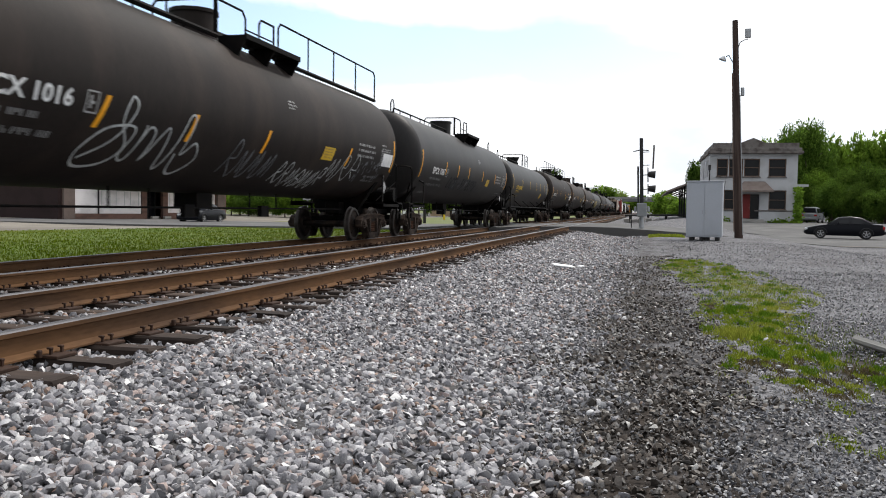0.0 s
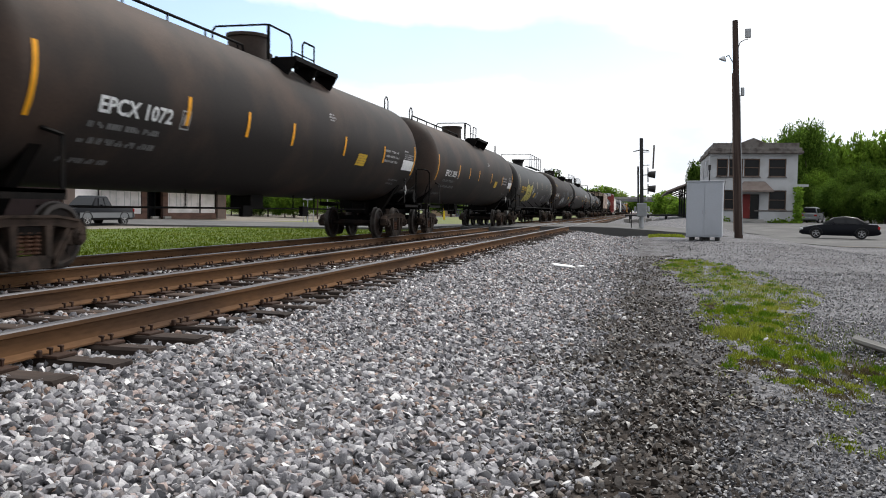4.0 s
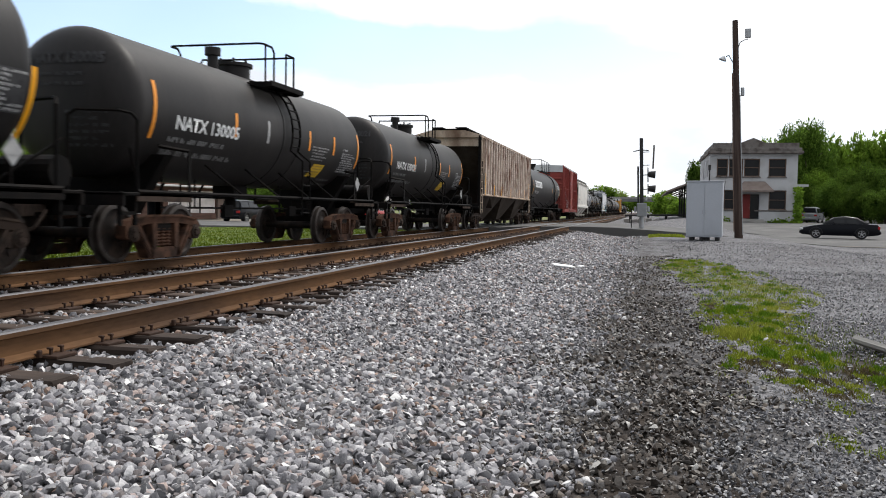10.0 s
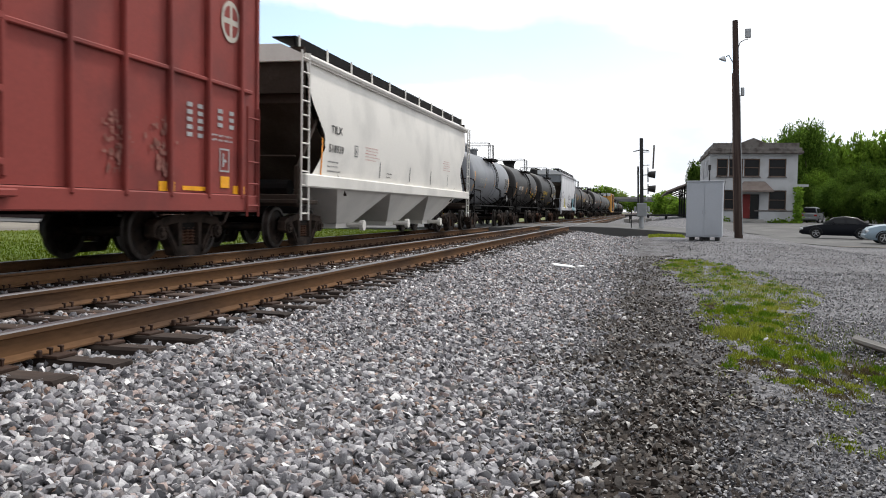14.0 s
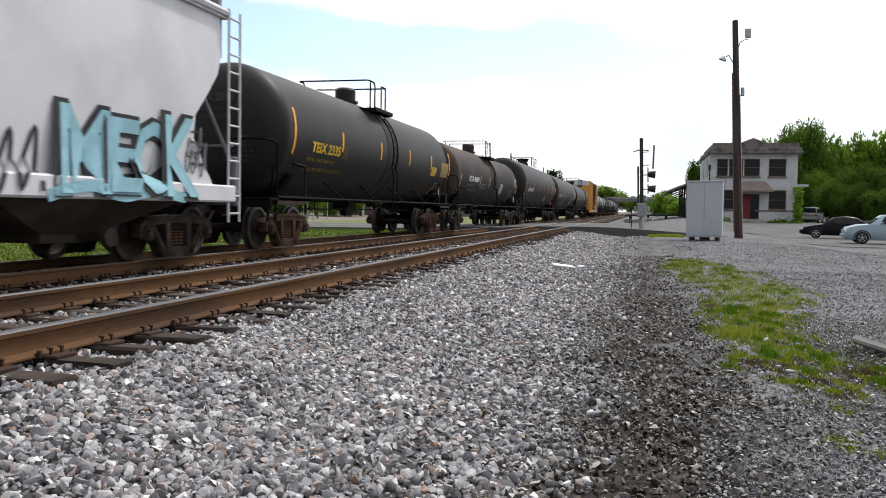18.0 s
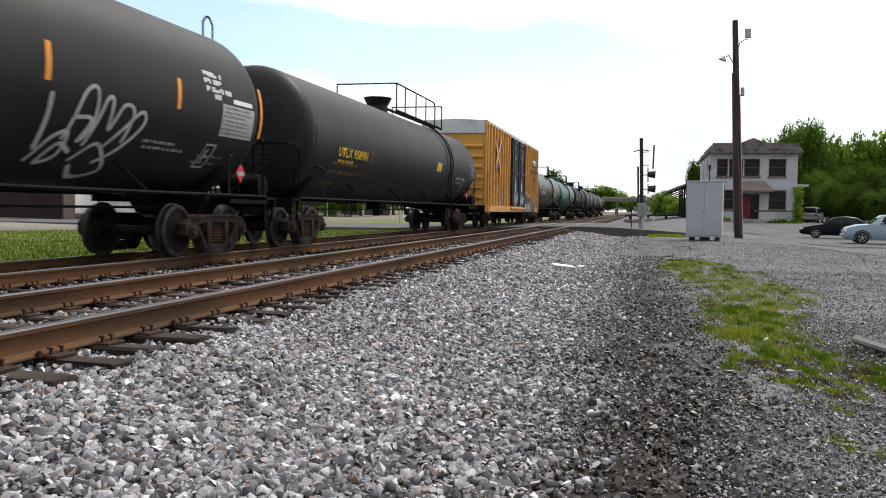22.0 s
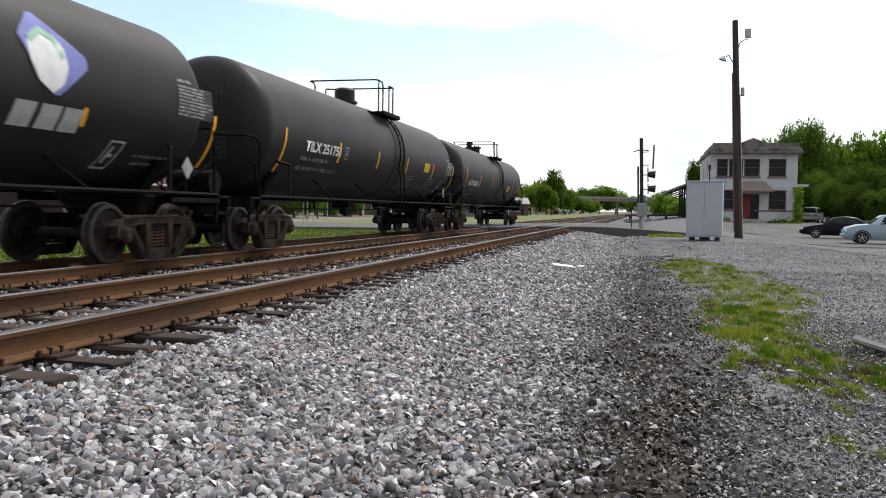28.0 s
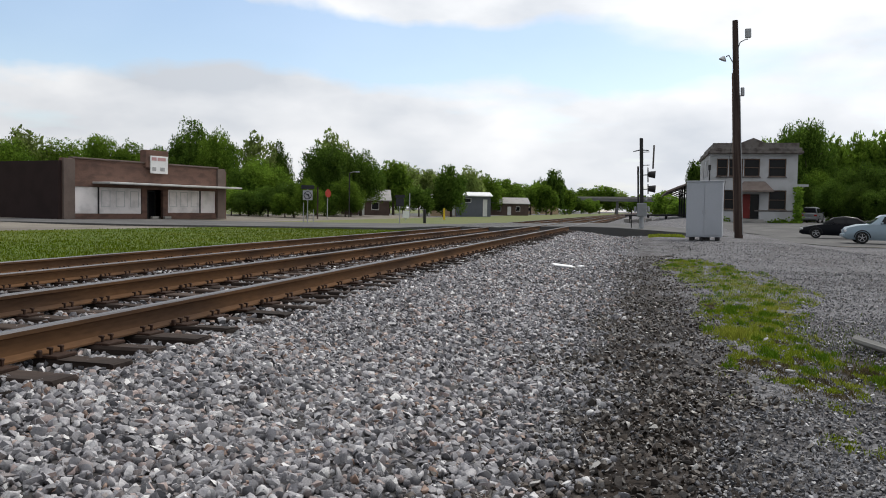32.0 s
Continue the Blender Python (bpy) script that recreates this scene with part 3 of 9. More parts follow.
def ballast():
    bed = sheet("ballast", [-6.9, -6.2, -5.9, -5, -4, -3.05, -2.8, -2.4, -2, -1.6, -1.2, -0.9], [-15, -5] + [k for k in range(0, 43)], rough_ground, BALLASTBED,
                "bed of crushed grey granite ballast under the tracks", 0.01, category="ballast")
    fade = lambda x, y: RNG.uniform() > 1 - smooth(-1.4, 0.15, x + 0.5 * noise.noise((x, y * 0.5, 1))) ** 0.6
    jobs = [(-3.3, 0.2, -6.0, 2.0, 260, 0.022, 0.045), (-3.3, 0.3, 2.0, 7.0, 1750, 0.012, 0.037), (-3.3, 0.2, 7.0, 13, 950, 0.016, 0.042), (-3.3, 0.2, 13, 24, 420, 0.022, 0.046), (-3.3, 0.2, 24, 42, 150, 0.030, 0.055)]
    P, S = [], []
    for j in jobs:
        p, s = scatter(*j, skip=fade)
        P, S = P + p, S + s
    # cribs between the ties and the space between the tracks
    for j in ((-6.9, -3.2, -6, 2.5, 110, 0.026, 0.045), (-6.9, -3.2, 2.5, 12, 230, 0.02, 0.042), (-6.9, -3.2, 12, 26, 110, 0.026, 0.05), (-10.6, -6.9, 5, 18, 130, 0.02, 0.04)):
        p, s = scatter(*j, sink=0.1)
        P, S = P + p, S + s
    near = sorted(range(len(P)), key=lambda i: (P[i][1] - 3.4) ** 2 + (P[i][0] + 1.2) ** 2)
    first = set(near[:300])
    shared = [stones([(0, 0, 0)], [1.0], "ballast_stone", STONEPART, [FINE[k]]) for k in range(14)]
    for i in near[:300]:
        m = Matrix.LocRotScale(P[i], Euler(RNG.uniform(0, 6.28, 3)), (S[i],) * 3)
        part("ballast_stone", shared[i % 14], None, bed, at=m)
    keep = [i for i in range(len(P)) if i not in first]
    for near_by, kit in ((True, FINE), (False, COARSE)):
        use = [i for i in keep if (2.0 < P[i][1] < 6.2) == near_by]
        me = stones([P[i] for i in use], [S[i] for i in use], "loose_ballast", STONE, kit)
        tagged(part("loose_ballast", me, None, bed), kind="stuff")




def gravel_chips():
    # few, dark chips where the dirt is oily; many small blue-grey ones on the lot
    def dirt(x, y):
        wob = 0.8 * noise.noise((x * 0.9, y * 0.9, 4)) + 0.3 * noise.noise((x * 3, y * 3, 5))
        return smooth(1.0, 0.32, abs(x + wob - 0.10))

    def in_grass(x, y):
        return 6.4 < y < 22.6 and np.interp(y, GY, GX0) < x < np.interp(y, GY, GX1)

    def bare(x, y):
        # gaps in the cover, where the soil shows
        return 0.5 + 0.9 * noise.noise((x * 1.7, y * 1.1, 8)) + 0.5 * noise.noise((x * 6, y * 4, 3))
    dark = lambda x, y: RNG.uniform() > 1.05 - 0.75 * bare(x, y) or RNG.uniform() > dirt(x, y) + 0.15 or (in_grass(x, y) and RNG.uniform() < 0.8)
    lot = lambda x, y: RNG.uniform() < dirt(x, y) * 0.86 or (in_grass(x, y) and RNG.uniform() < 0.75)
    for skip, material, jobs in ((dark, CHIPS, ((-1.0, 1.3, 2.4, 7, 1250, 0.006, 0.030), (-1.0, 1.5, 7, 13, 700, 0.007, 0.030), (-1.0, 1.5, 13, 24, 280, 0.010, 0.030))),
                                 (lot, LOTCHIPS, ((-0.9, 4.5, -4.0, 2.4, 160, 0.008, 0.022), (-0.9, 2.8, 2.4, 7, 1500, 0.004, 0.020), (-0.9, 4.6, 7, 12, 900, 0.005, 0.019), (-0.9, 7.2, 12, 20, 330, 0.006, 0.020), (-0.9, 12, 20, 34, 70, 0.009, 0.022)))):
        P, S = [], []
        for j in jobs:
            p, s = scatter(*j, sink=0.2, skip=skip)
            P, S = P + p, S + s
        tagged(new("gravel", stones(P, S, "gravel", material, MEDIUM)), "loose gravel chips over the dirt lot", "gravel", kind="stuff")


# the straggling patch on the lot: its edges at distances along the track
GY = [4.6, 5.5, 6.6, 7.4, 8.3, 9.0, 9.9, 10.6, 11.8, 12.6, 14.5, 16.0, 17.5, 19.4, 21.2, 22.6]
GX0 = [0.98, 0.95, 0.88, 0.81, 0.85, 0.92, 0.94, 0.95, 0.85, 1.10, 1.10, 0.90, 0.70, 0.58, 0.48, 0.9]
GX1 = [1.35, 1.6, 2.1, 2.3, 2.1, 1.75, 1.70, 1.75, 2.05, 2.1, 2.85, 2.75, 2.55, 2.40, 1.90, 1.3]


def blades(name, pts, h0, h1, width, label, material=None):
    V, F = [], []
    for x, y in pts:
        a = RNG.uniform(0, 6.28)
        h = RNG.uniform(h0, h1)
        w = width * RNG.uniform(0.6, 1.3)
        z = rough_ground(x, y)
        dx, dy = math.cos(a) * w, math.sin(a) * w
        lx, ly = RNG.uniform(-0.5, 0.5, 2) * h
        n = len(V)
        V += [(x - dx, y - dy, z - 0.01), (x + dx, y + dy, z - 0.01), (x + lx * 0.4 + dx * 0.6, y + ly * 0.4 + dy * 0.6, z + h * 0.6), (x + lx, y + ly, z + h)]
        F += [(n, n + 1, n + 2), (n, n + 2, n + 3)]
    me = bpy.data.meshes.new(name)
    me.from_pydata(V, [], F)
    me.materials.append(material or GRASS)
    return tagged(new(name, me), label, "grass", kind="stuff")




def grass_patches():
    pts, deep, dry = [], [], []
    for y0, y1, n in ((4.6, 8.5, 42000), (8.5, 13, 42000), (13, 22.6, 44000)):
        k = 0
        while k < n:
            y = RNG.uniform(y0, y1)
            a, b = float(np.interp(y, GY, GX0)), float(np.interp(y, GY, GX1))
            x = RNG.uniform(a - 0.25, b + 0.25)
            edge = min(x - a, b - x) / 0.3
            # thin and muddy towards the camera, thick farther off
            bare = 0.08 + 0.85 * smooth(8.0, 6.0, y) + 0.35 * smooth(1.25, 1.7, x) * smooth(9.0, 8.0, y) + 0.45 * smooth(1.5, 1.9, x) * smooth(10.2, 9.2, y) * smooth(7.6, 8.4, y)
            want = 0.5 + 1.2 * noise.noise((x * 2.4, y * 1.1, 7)) + 0.9 * noise.noise((x * 7, y * 4, 2)) + 0.45 * min(1, edge) - bare
            k += 0.35
            if RNG.uniform() < want:
                tuft = noise.noise((x * 4.5, y * 2.8, 12))
                (deep if tuft > 0.30 and y > 7 else dry if tuft < (-0.38 if y > 8 else 0.0) else pts).append((x, y))
                k += 0.65
    blades("grass", pts, 0.010, 0.042, 0.004, "yellow-green grass growing through the gravel")
    blades("grass", deep, 0.02, 0.075, 0.004, "fresh green tufts of grass", GRASSDEEP)
    blades("dead_grass", dry, 0.006, 0.03, 0.004, "flattened dead grass on the lot", GRASSDRY)
    # a thin strip by the cabinet and stray weeds round the bare patch
    pts = [(RNG.uniform(0.3, 1.9), 42.6 - RNG.uniform(0, 4.0)) for _ in range(2500)]
    blades("grass", pts, 0.02, 0.10, 0.03, "thin strip of grass beside the signal cabinet")
    pts = [(2.2 + RNG.normal() * 0.40, 8.4 + RNG.normal() * 1.5) for _ in range(1500)]
    blades("weeds", pts, 0.02, 0.07, 0.004, "dull green weeds on a bare patch of dirt", VERGEBLADE)
    tuft = [(1.06 + RNG.normal() * 0.09, 9.65 + RNG.normal() * 0.16) for _ in range(1800)]
    blades("grass_tuft", tuft, 0.04, 0.12, 0.004, "green tuft of grass")




def verge_grass():
    pts = []
    for y0, y1, n in ((6, 22, 60000), (22, 42, 50000)):
        for x, y in zip(RNG.uniform(-27.5, -11.1, n), RNG.uniform(y0, y1, n)):
            if x > verge_edge(y) and RNG.uniform() < 1 - 0.5 * smooth(-14, -27, x):
                pts.append((x, y))
    blades("verge_grass", pts, 0.03, 0.10, 0.018, "thick green grass on the verge", VERGEBLADE)




# ---- the freight train: every car stands in its own space, y along the track, z from the railhead ----
def wheelset_mesh():
    g = Geo()
    for s in (-1, 1):
        tread = [(0.70, 0.10), (0.70, 0.17), (0.735, 0.24), (0.705, 0.36), (0.675, 0.385), (0.675, 0.484), (0.70, 0.486), (0.712, 0.460), (0.80, 0.455), (0.81, 0.44),
                 (0.81, 0.385), (0.785, 0.36), (0.775, 0.25), (0.80, 0.17), (0.83, 0.14), (0.83, 0.08)]
        g.lathe([(s * a, r) for a, r in tread], 28, axis="x")
        g.cyl((s * 0.82, 0, 0), (s * 1.12, 0, 0), 0.075, 10)
    g.cyl((-0.72, 0, 0), (0.72, 0, 0), 0.085, 10)
    # lightening marks on the plates, so that the turning can be seen
    for k in range(3):
        a = k * 2.094
        g.cyl((0.772, 0.28 * math.cos(a), 0.28 * math.sin(a)), (0.79, 0.28 * math.cos(a), 0.28 * math.sin(a)), 0.035, 8)
    g.smooth = True
    me = g.mesh("wheelset", [WHEEL, WHEELRIM])
    for p in me.polygons:
        if math.hypot(p.center.y, p.center.z) > 0.385 and abs(p.center.x) > 0.67:
            p.material_index = 1
    return me


def side_frame_mesh(material):
    g = Geo()
    x0, x1 = -0.085, 0.095
    top = [(-1.06, 0.58), (-0.96, 0.66), (-0.45, 0.74), (0.45, 0.74), (0.96, 0.66), (1.06, 0.58), (1.06, 0.40), (0.96, 0.36), (0.90, 0.55), (0.42, 0.61), (-0.42, 0.61), (-0.90, 0.55), (-0.96, 0.36), (-1.06, 0.40)]
    g.prism(top, x0, x1)
    for s in (-1, 1):
        # sloping strut, column by the springs, pedestal leg and a raised rib along the strut
        g.prism([(s * 0.80, 0.57), (s * 0.68, 0.58), (s * 0.34, 0.14), (s * 0.36, 0.05), (s * 0.46, 0.07)], x0, x1)
        g.prism([(s * 0.26, 0.20), (s * 0.36, 0.20), (s * 0.38, 0.62), (s * 0.25, 0.62)], x0 - 0.01, x1 + 0.01)
        g.prism([(s * 0.72, 0.57), (s * 0.70, 0.36), (s * 0.78, 0.33), (s * 0.80, 0.57)], x0, x1)
        g.prism([(s * 0.77, 0.54), (s * 0.73, 0.545), (s * 0.40, 0.11), (s * 0.44, 0.10)], x1, x1 + 0.025)
    g.prism([(-0.42, 0.22), (0.42, 0.22), (0.40, 0.05), (-0.40, 0.05)], x0, x1)
    g.prism([(-0.90, 0.69), (-0.45, 0.75), (0.45, 0.75), (0.90, 0.69), (0.90, 0.66), (0.45, 0.715), (-0.45, 0.715), (-0.90, 0.66)], x1, x1 + 0.03)
    return g.mesh("side_frame", material)


def bearing_mesh():
    g = Geo()
    g.cyl((-0.09, 0, 0), (0.10, 0, 0), 0.125, 14)
    g.cyl((0.10, 0, 0), (0.135, 0, 0), 0.085, 10)
    for k in range(3):
        a = k * 2.094 + 0.5
        g.cyl((0.13, 0.055 * math.cos(a), 0.055 * math.sin(a)), (0.15, 0.055 * math.cos(a), 0.055 * math.sin(a)), 0.017, 6)
    return g.mesh("bearing", TRUCK)


def springs_mesh():
    g = Geo()
    # the coils, close together
    prof = []
    for k in range(6):
        z = 0.235 + 0.053 * k
        prof += [(z, 0.045), (z + 0.012, 0.068), (z + 0.028, 0.068), (z + 0.040, 0.045)]
    g.lathe(prof, 9, axis="z")
    return g.mesh("spring", TRUCKRED)


def bolster_mesh():
    g = Geo()
    g.prism([(-1.06, 0.50), (-1.06, 0.60), (-0.4, 0.68), (0.4, 0.68), (1.06, 0.60), (1.06, 0.50), (0.5, 0.34), (-0.5, 0.34)], -0.2, 0.2, axis="y")
    g.cyl((0, 0, 0.66), (0, 0, 0.74), 0.18, 12)
    for s in (-1, 1):
        g.box((0, s * 0.40, 0.40), (1.5, 0.08, 0.09))
        for k in (-1, 1):
            g.box((k * 0.75, s * 0.395, 0.42), (0.09, 0.07, 0.22))
    return g.mesh("bolster", STEEL)


WHEELSET, BEARING, SPRINGS, BOLSTER = wheelset_mesh(), bearing_mesh(), springs_mesh(), bolster_mesh()
FRAMES = {False: side_frame_mesh(TRUCK), True: side_frame_mesh(TRUCKRED)}
WHEELBASE = 0.89
TURNERS = []


def truck(car, y, red=False):
    """A two-axle truck under a car."""
    t = part("truck", BOLSTER, None, car, "rusty two-axle truck", at=pose(0, y, 0))
    for s in (-1, 1):
        part("side_frame", FRAMES[red], None, t, at=pose(s * 0.99, 0, 0))
        for yy in (-0.155, 0.0, 0.155):
            part("spring", SPRINGS, None, t, at=pose(s * 1.0, yy, 0))
        w = part("wheelset", WHEELSET, None, t, at=pose(0, s * WHEELBASE, 0.457))
        TURNERS.append((w, s))
        for k in (-1, 1):
            part("bearing", BEARING, None, t, at=pose(k * 1.02, s * WHEELBASE, 0.457, 0, 0, 0 if k > 0 else 180))
    return t


def coupler_mesh():
    g = Geo()
    g.box((0, 0.42, 0.86), (0.16, 0.66, 0.18))
    g.prism([(-0.16, 0.0), (-0.16, 0.2), (-0.09, 0.28), (0.12, 0.24), (0.16, 0.04), (0.06, -0.06), (0.03, 0.08), (-0.06, 0.1)], 0.72, 1.0, axis="z")
    g.tube([(0.22, 0.35, 0.80), (0.24, 0.10, 0.56), (0.12, -0.02, 0.48)], 0.03, 6)
    return g.mesh("coupler", TRUCK)


COUPLER = coupler_mesh()


class Side:
    """The near side of a car body: maps (y, z) to the surface, a little proud of it."""

    def __init__(self, fn):
        self.fn = fn

    def p(self, y, z, off=0.008):
        x, nx, nz = self.fn(z)
        return (x + nx * off, y, z + nz * off)


def round_side(R, zc):
    def fn(z):
        c = max(-0.98, min(0.98, (z - zc) / R))
        n = math.sqrt(1 - c * c)
        return R * n, n, c
    return Side(fn)


def flat_side(x):
    return Side(lambda z: (x, 1, 0))


def patch(g, side, y0, y1, z0, z1, off=0.008, skew=0.0, rows=None):
    """A thin painted rectangle on a side."""
    rows = rows or max(1, int((z1 - z0) / 0.12))
    vs = []
    for k in range(rows + 1):
        z = z0 + (z1 - z0) * k / rows
        vs += [side.p(y0 + skew * k / rows, z, off), side.p(y1 + skew * k / rows, z, off)]
    g.add(vs, [(2 * k, 2 * k + 1, 2 * k + 3, 2 * k + 2) for k in range(rows)])


def lettering(parent, side, text, y, z, size, material, name="lettering", label="", squeeze=0.95, bold=0.012, width=None, lean=0.0, off=0.014):
    cu = bpy.data.curves.new("lettering", "FONT")
    cu.body, cu.size, cu.offset, cu.resolution_u = text, size * 1.38, bold, 2
    tmp = bpy.data.objects.new("tmp", cu)
    me = bpy.data.meshes.new_from_object(tmp)
    bpy.data.objects.remove(tmp)
    if width:
        xs = [v.co.x for v in me.vertices]
        squeeze = width / (max(xs) - min(xs))
    for v in me.vertices:
        v.co = side.p(y + (v.co.x + lean * v.co.y) * squeeze, z + v.co.y, off)
    me.materials.clear()
    me.materials.append(material)
    return part(name, me, None, parent, label)


def bars(parent, side, y0, y1, z0, z1, lines, material, seed=1, name="stencil_text", fill=0.5):
    """Small stencilled lines that cannot be read, as plain bars."""
    rnd = random.Random(seed)
    g = Geo()
    step = (z1 - z0) / lines
    h = step * fill
    for k in range(lines):
        z = z1 - (k + 0.5) * step
        y = y0 + rnd.choice((0.0, 0.0, 0.04)) * (y1 - y0)
        end = y1 - rnd.choice((0.0, 0.1, 0.25)) * (y1 - y0)
        while y < end - h * 0.4:
            for _ in range(rnd.randint(2, 6)):
                w = h * rnd.uniform(0.45, 0.75)
                if y + w > end:
                    break
                lo, hi = rnd.choice(((0, 1), (0, 1), (0, 1), (0, 1), (0, 0.6), (0.4, 1)))
                patch(g, side, y, y + w, z - h / 2 + lo * h, z - h / 2 + hi * h, 0.009, rows=1)
                y += w + h * 0.22
            y += h * rnd.uniform(0.5, 1.3)
    return tagged(part(name, g, material, parent), kind="stuff")


def stripe(parent, side, y, z0, z1, material, w=0.10):
    g = Geo()
    patch(g, side, y - w / 2, y + w / 2, z0, z1, 0.010)
    return part("reflector", g, material, parent)


def panel(parent, side, y0, y1, z0, z1, material, name="label_panel", off=0.007, skew=0.0):
    g = Geo()
    patch(g, side, y0, y1, z0, z1, off, skew)
    return part(name, g, material, parent)


def frame_mark(parent, side, y, z, s, material, lean=0.0):
    """A small outlined square with a mark inside."""
    g = Geo()
    t = s * 0.09
    flat = side
    side = Side(lambda z: flat.fn(z))
    side.p = lambda yy, zz, off=0.008: flat.p(yy + lean * (zz - z) / s, zz, off)
    patch(g, side, y - s / 2, y + s / 2, z + s * 0.6 - t, z + s * 0.6)
    patch(g, side, y - s / 2, y + s / 2, z - s * 0.6, z - s * 0.6 + t)
    patch(g, side, y - s / 2, y - s / 2 + t, z - s * 0.6, z + s * 0.6)
    patch(g, side, y + s / 2 - t, y + s / 2, z - s * 0.6, z + s * 0.6)
    patch(g, side, y - s * 0.2, y + s * 0.2, z - s * 0.1, z + s * 0.05)
    patch(g, side, y - s * 0.2, y - s * 0.05, z - s * 0.35, z + s * 0.35)
    return part("test_mark", g, material, parent)


def ribbon(g, side, pts, w, off=0.012):
    n = len(pts)
    vs = []
    for i, (y, z) in enumerate(pts):
        a, b = pts[max(0, i - 1)], pts[min(n - 1, i + 1)]
        dy, dz = b[0] - a[0], b[1] - a[1]
        d = math.hypot(dy, dz) or 1
        vs += [side.p(y - dz / d * w / 2, z + dy / d * w / 2, off), side.p(y + dz / d * w / 2, z - dy / d * w / 2, off)]
    g.add(vs, [(2 * k, 2 * k + 1, 2 * k + 3, 2 * k + 2) for k in range(n - 1)])


def blob(g, side, y, z, ry, rz, rnd, off=0.009, n=14):
    vs = [side.p(y, z, off)]
    for k in range(n):
        a = 2 * math.pi * k / n
        r = rnd.uniform(0.8, 1.1)
        vs.append(side.p(y + ry * r * math.cos(a), z + rz * r * math.sin(a), off))
    g.add(vs, [(0, 1 + k, 1 + (k + 1) % n) for k in range(n)])


def convex(g, side, pts, off=0.012, rows=12):
    """A flat painted shape with a convex outline, bent onto the side."""
    zs = [p[1] for p in pts]
    vs = []
    for k in range(rows + 1):
        z = min(zs) + (max(zs) - min(zs)) * (0.002 + 0.996 * k / rows)
        cut = []
        for (y0, z0), (y1, z1) in zip(pts, pts[1:] + pts[:1]):
            if (z0 - z) * (z1 - z) <= 0 and z0 != z1:
                cut.append(y0 + (y1 - y0) * (z - z0) / (z1 - z0))
        vs += [side.p(min(cut), z, off), side.p(max(cut), z, off)]
    g.add(vs, [(2 * k, 2 * k + 1, 2 * k + 3, 2 * k + 2) for k in range(rows)])


def tank_mesh(R, half, material, head=0.36, seg=56):
    g = Geo()
    d = R * head
    prof = [(-half + d * (1 - math.cos(a)), R * math.sin(a) ** 0.62) for a in (0.02, 0.12, 0.25, 0.4, 0.6, 0.8, 1.0, 1.2, 1.38, 1.5)]
    prof += [(-half + d + 0.02, R)] + [(-half + d + 0.04, R)]
    mid = [(y, R) for y in np.linspace(-half + d + 0.3, half - d - 0.3, 9)]
    prof = prof + [(float(a), b) for a, b in mid] + [(-y, r) for y, r in reversed(prof)]
    g.lathe(prof, seg)
    g.smooth = True
    return g.mesh("tank", material)


def rail_loop(g, x, y0, y1, z0, z1, posts, r=0.022, mid=True):
    """A handrail with rounded ends, standing on posts."""
    c = 0.12
    g.tube([(x, y0, z0), (x, y0, z1 - c), (x, y0 + c, z1), (x, y1 - c, z1), (x, y1, z1 - c), (x, y1, z0)], r)
    for k in range(1, posts + 1):
        y = y0 + (y1 - y0) * k / (posts + 1)
        g.tube([(x, y, z0), (x, y, z1)], r * 0.9)
    if mid:
        g.tube([(x, y0, (z0 + z1) / 2), (x, y1, (z0 + z1) / 2)], r * 0.7)


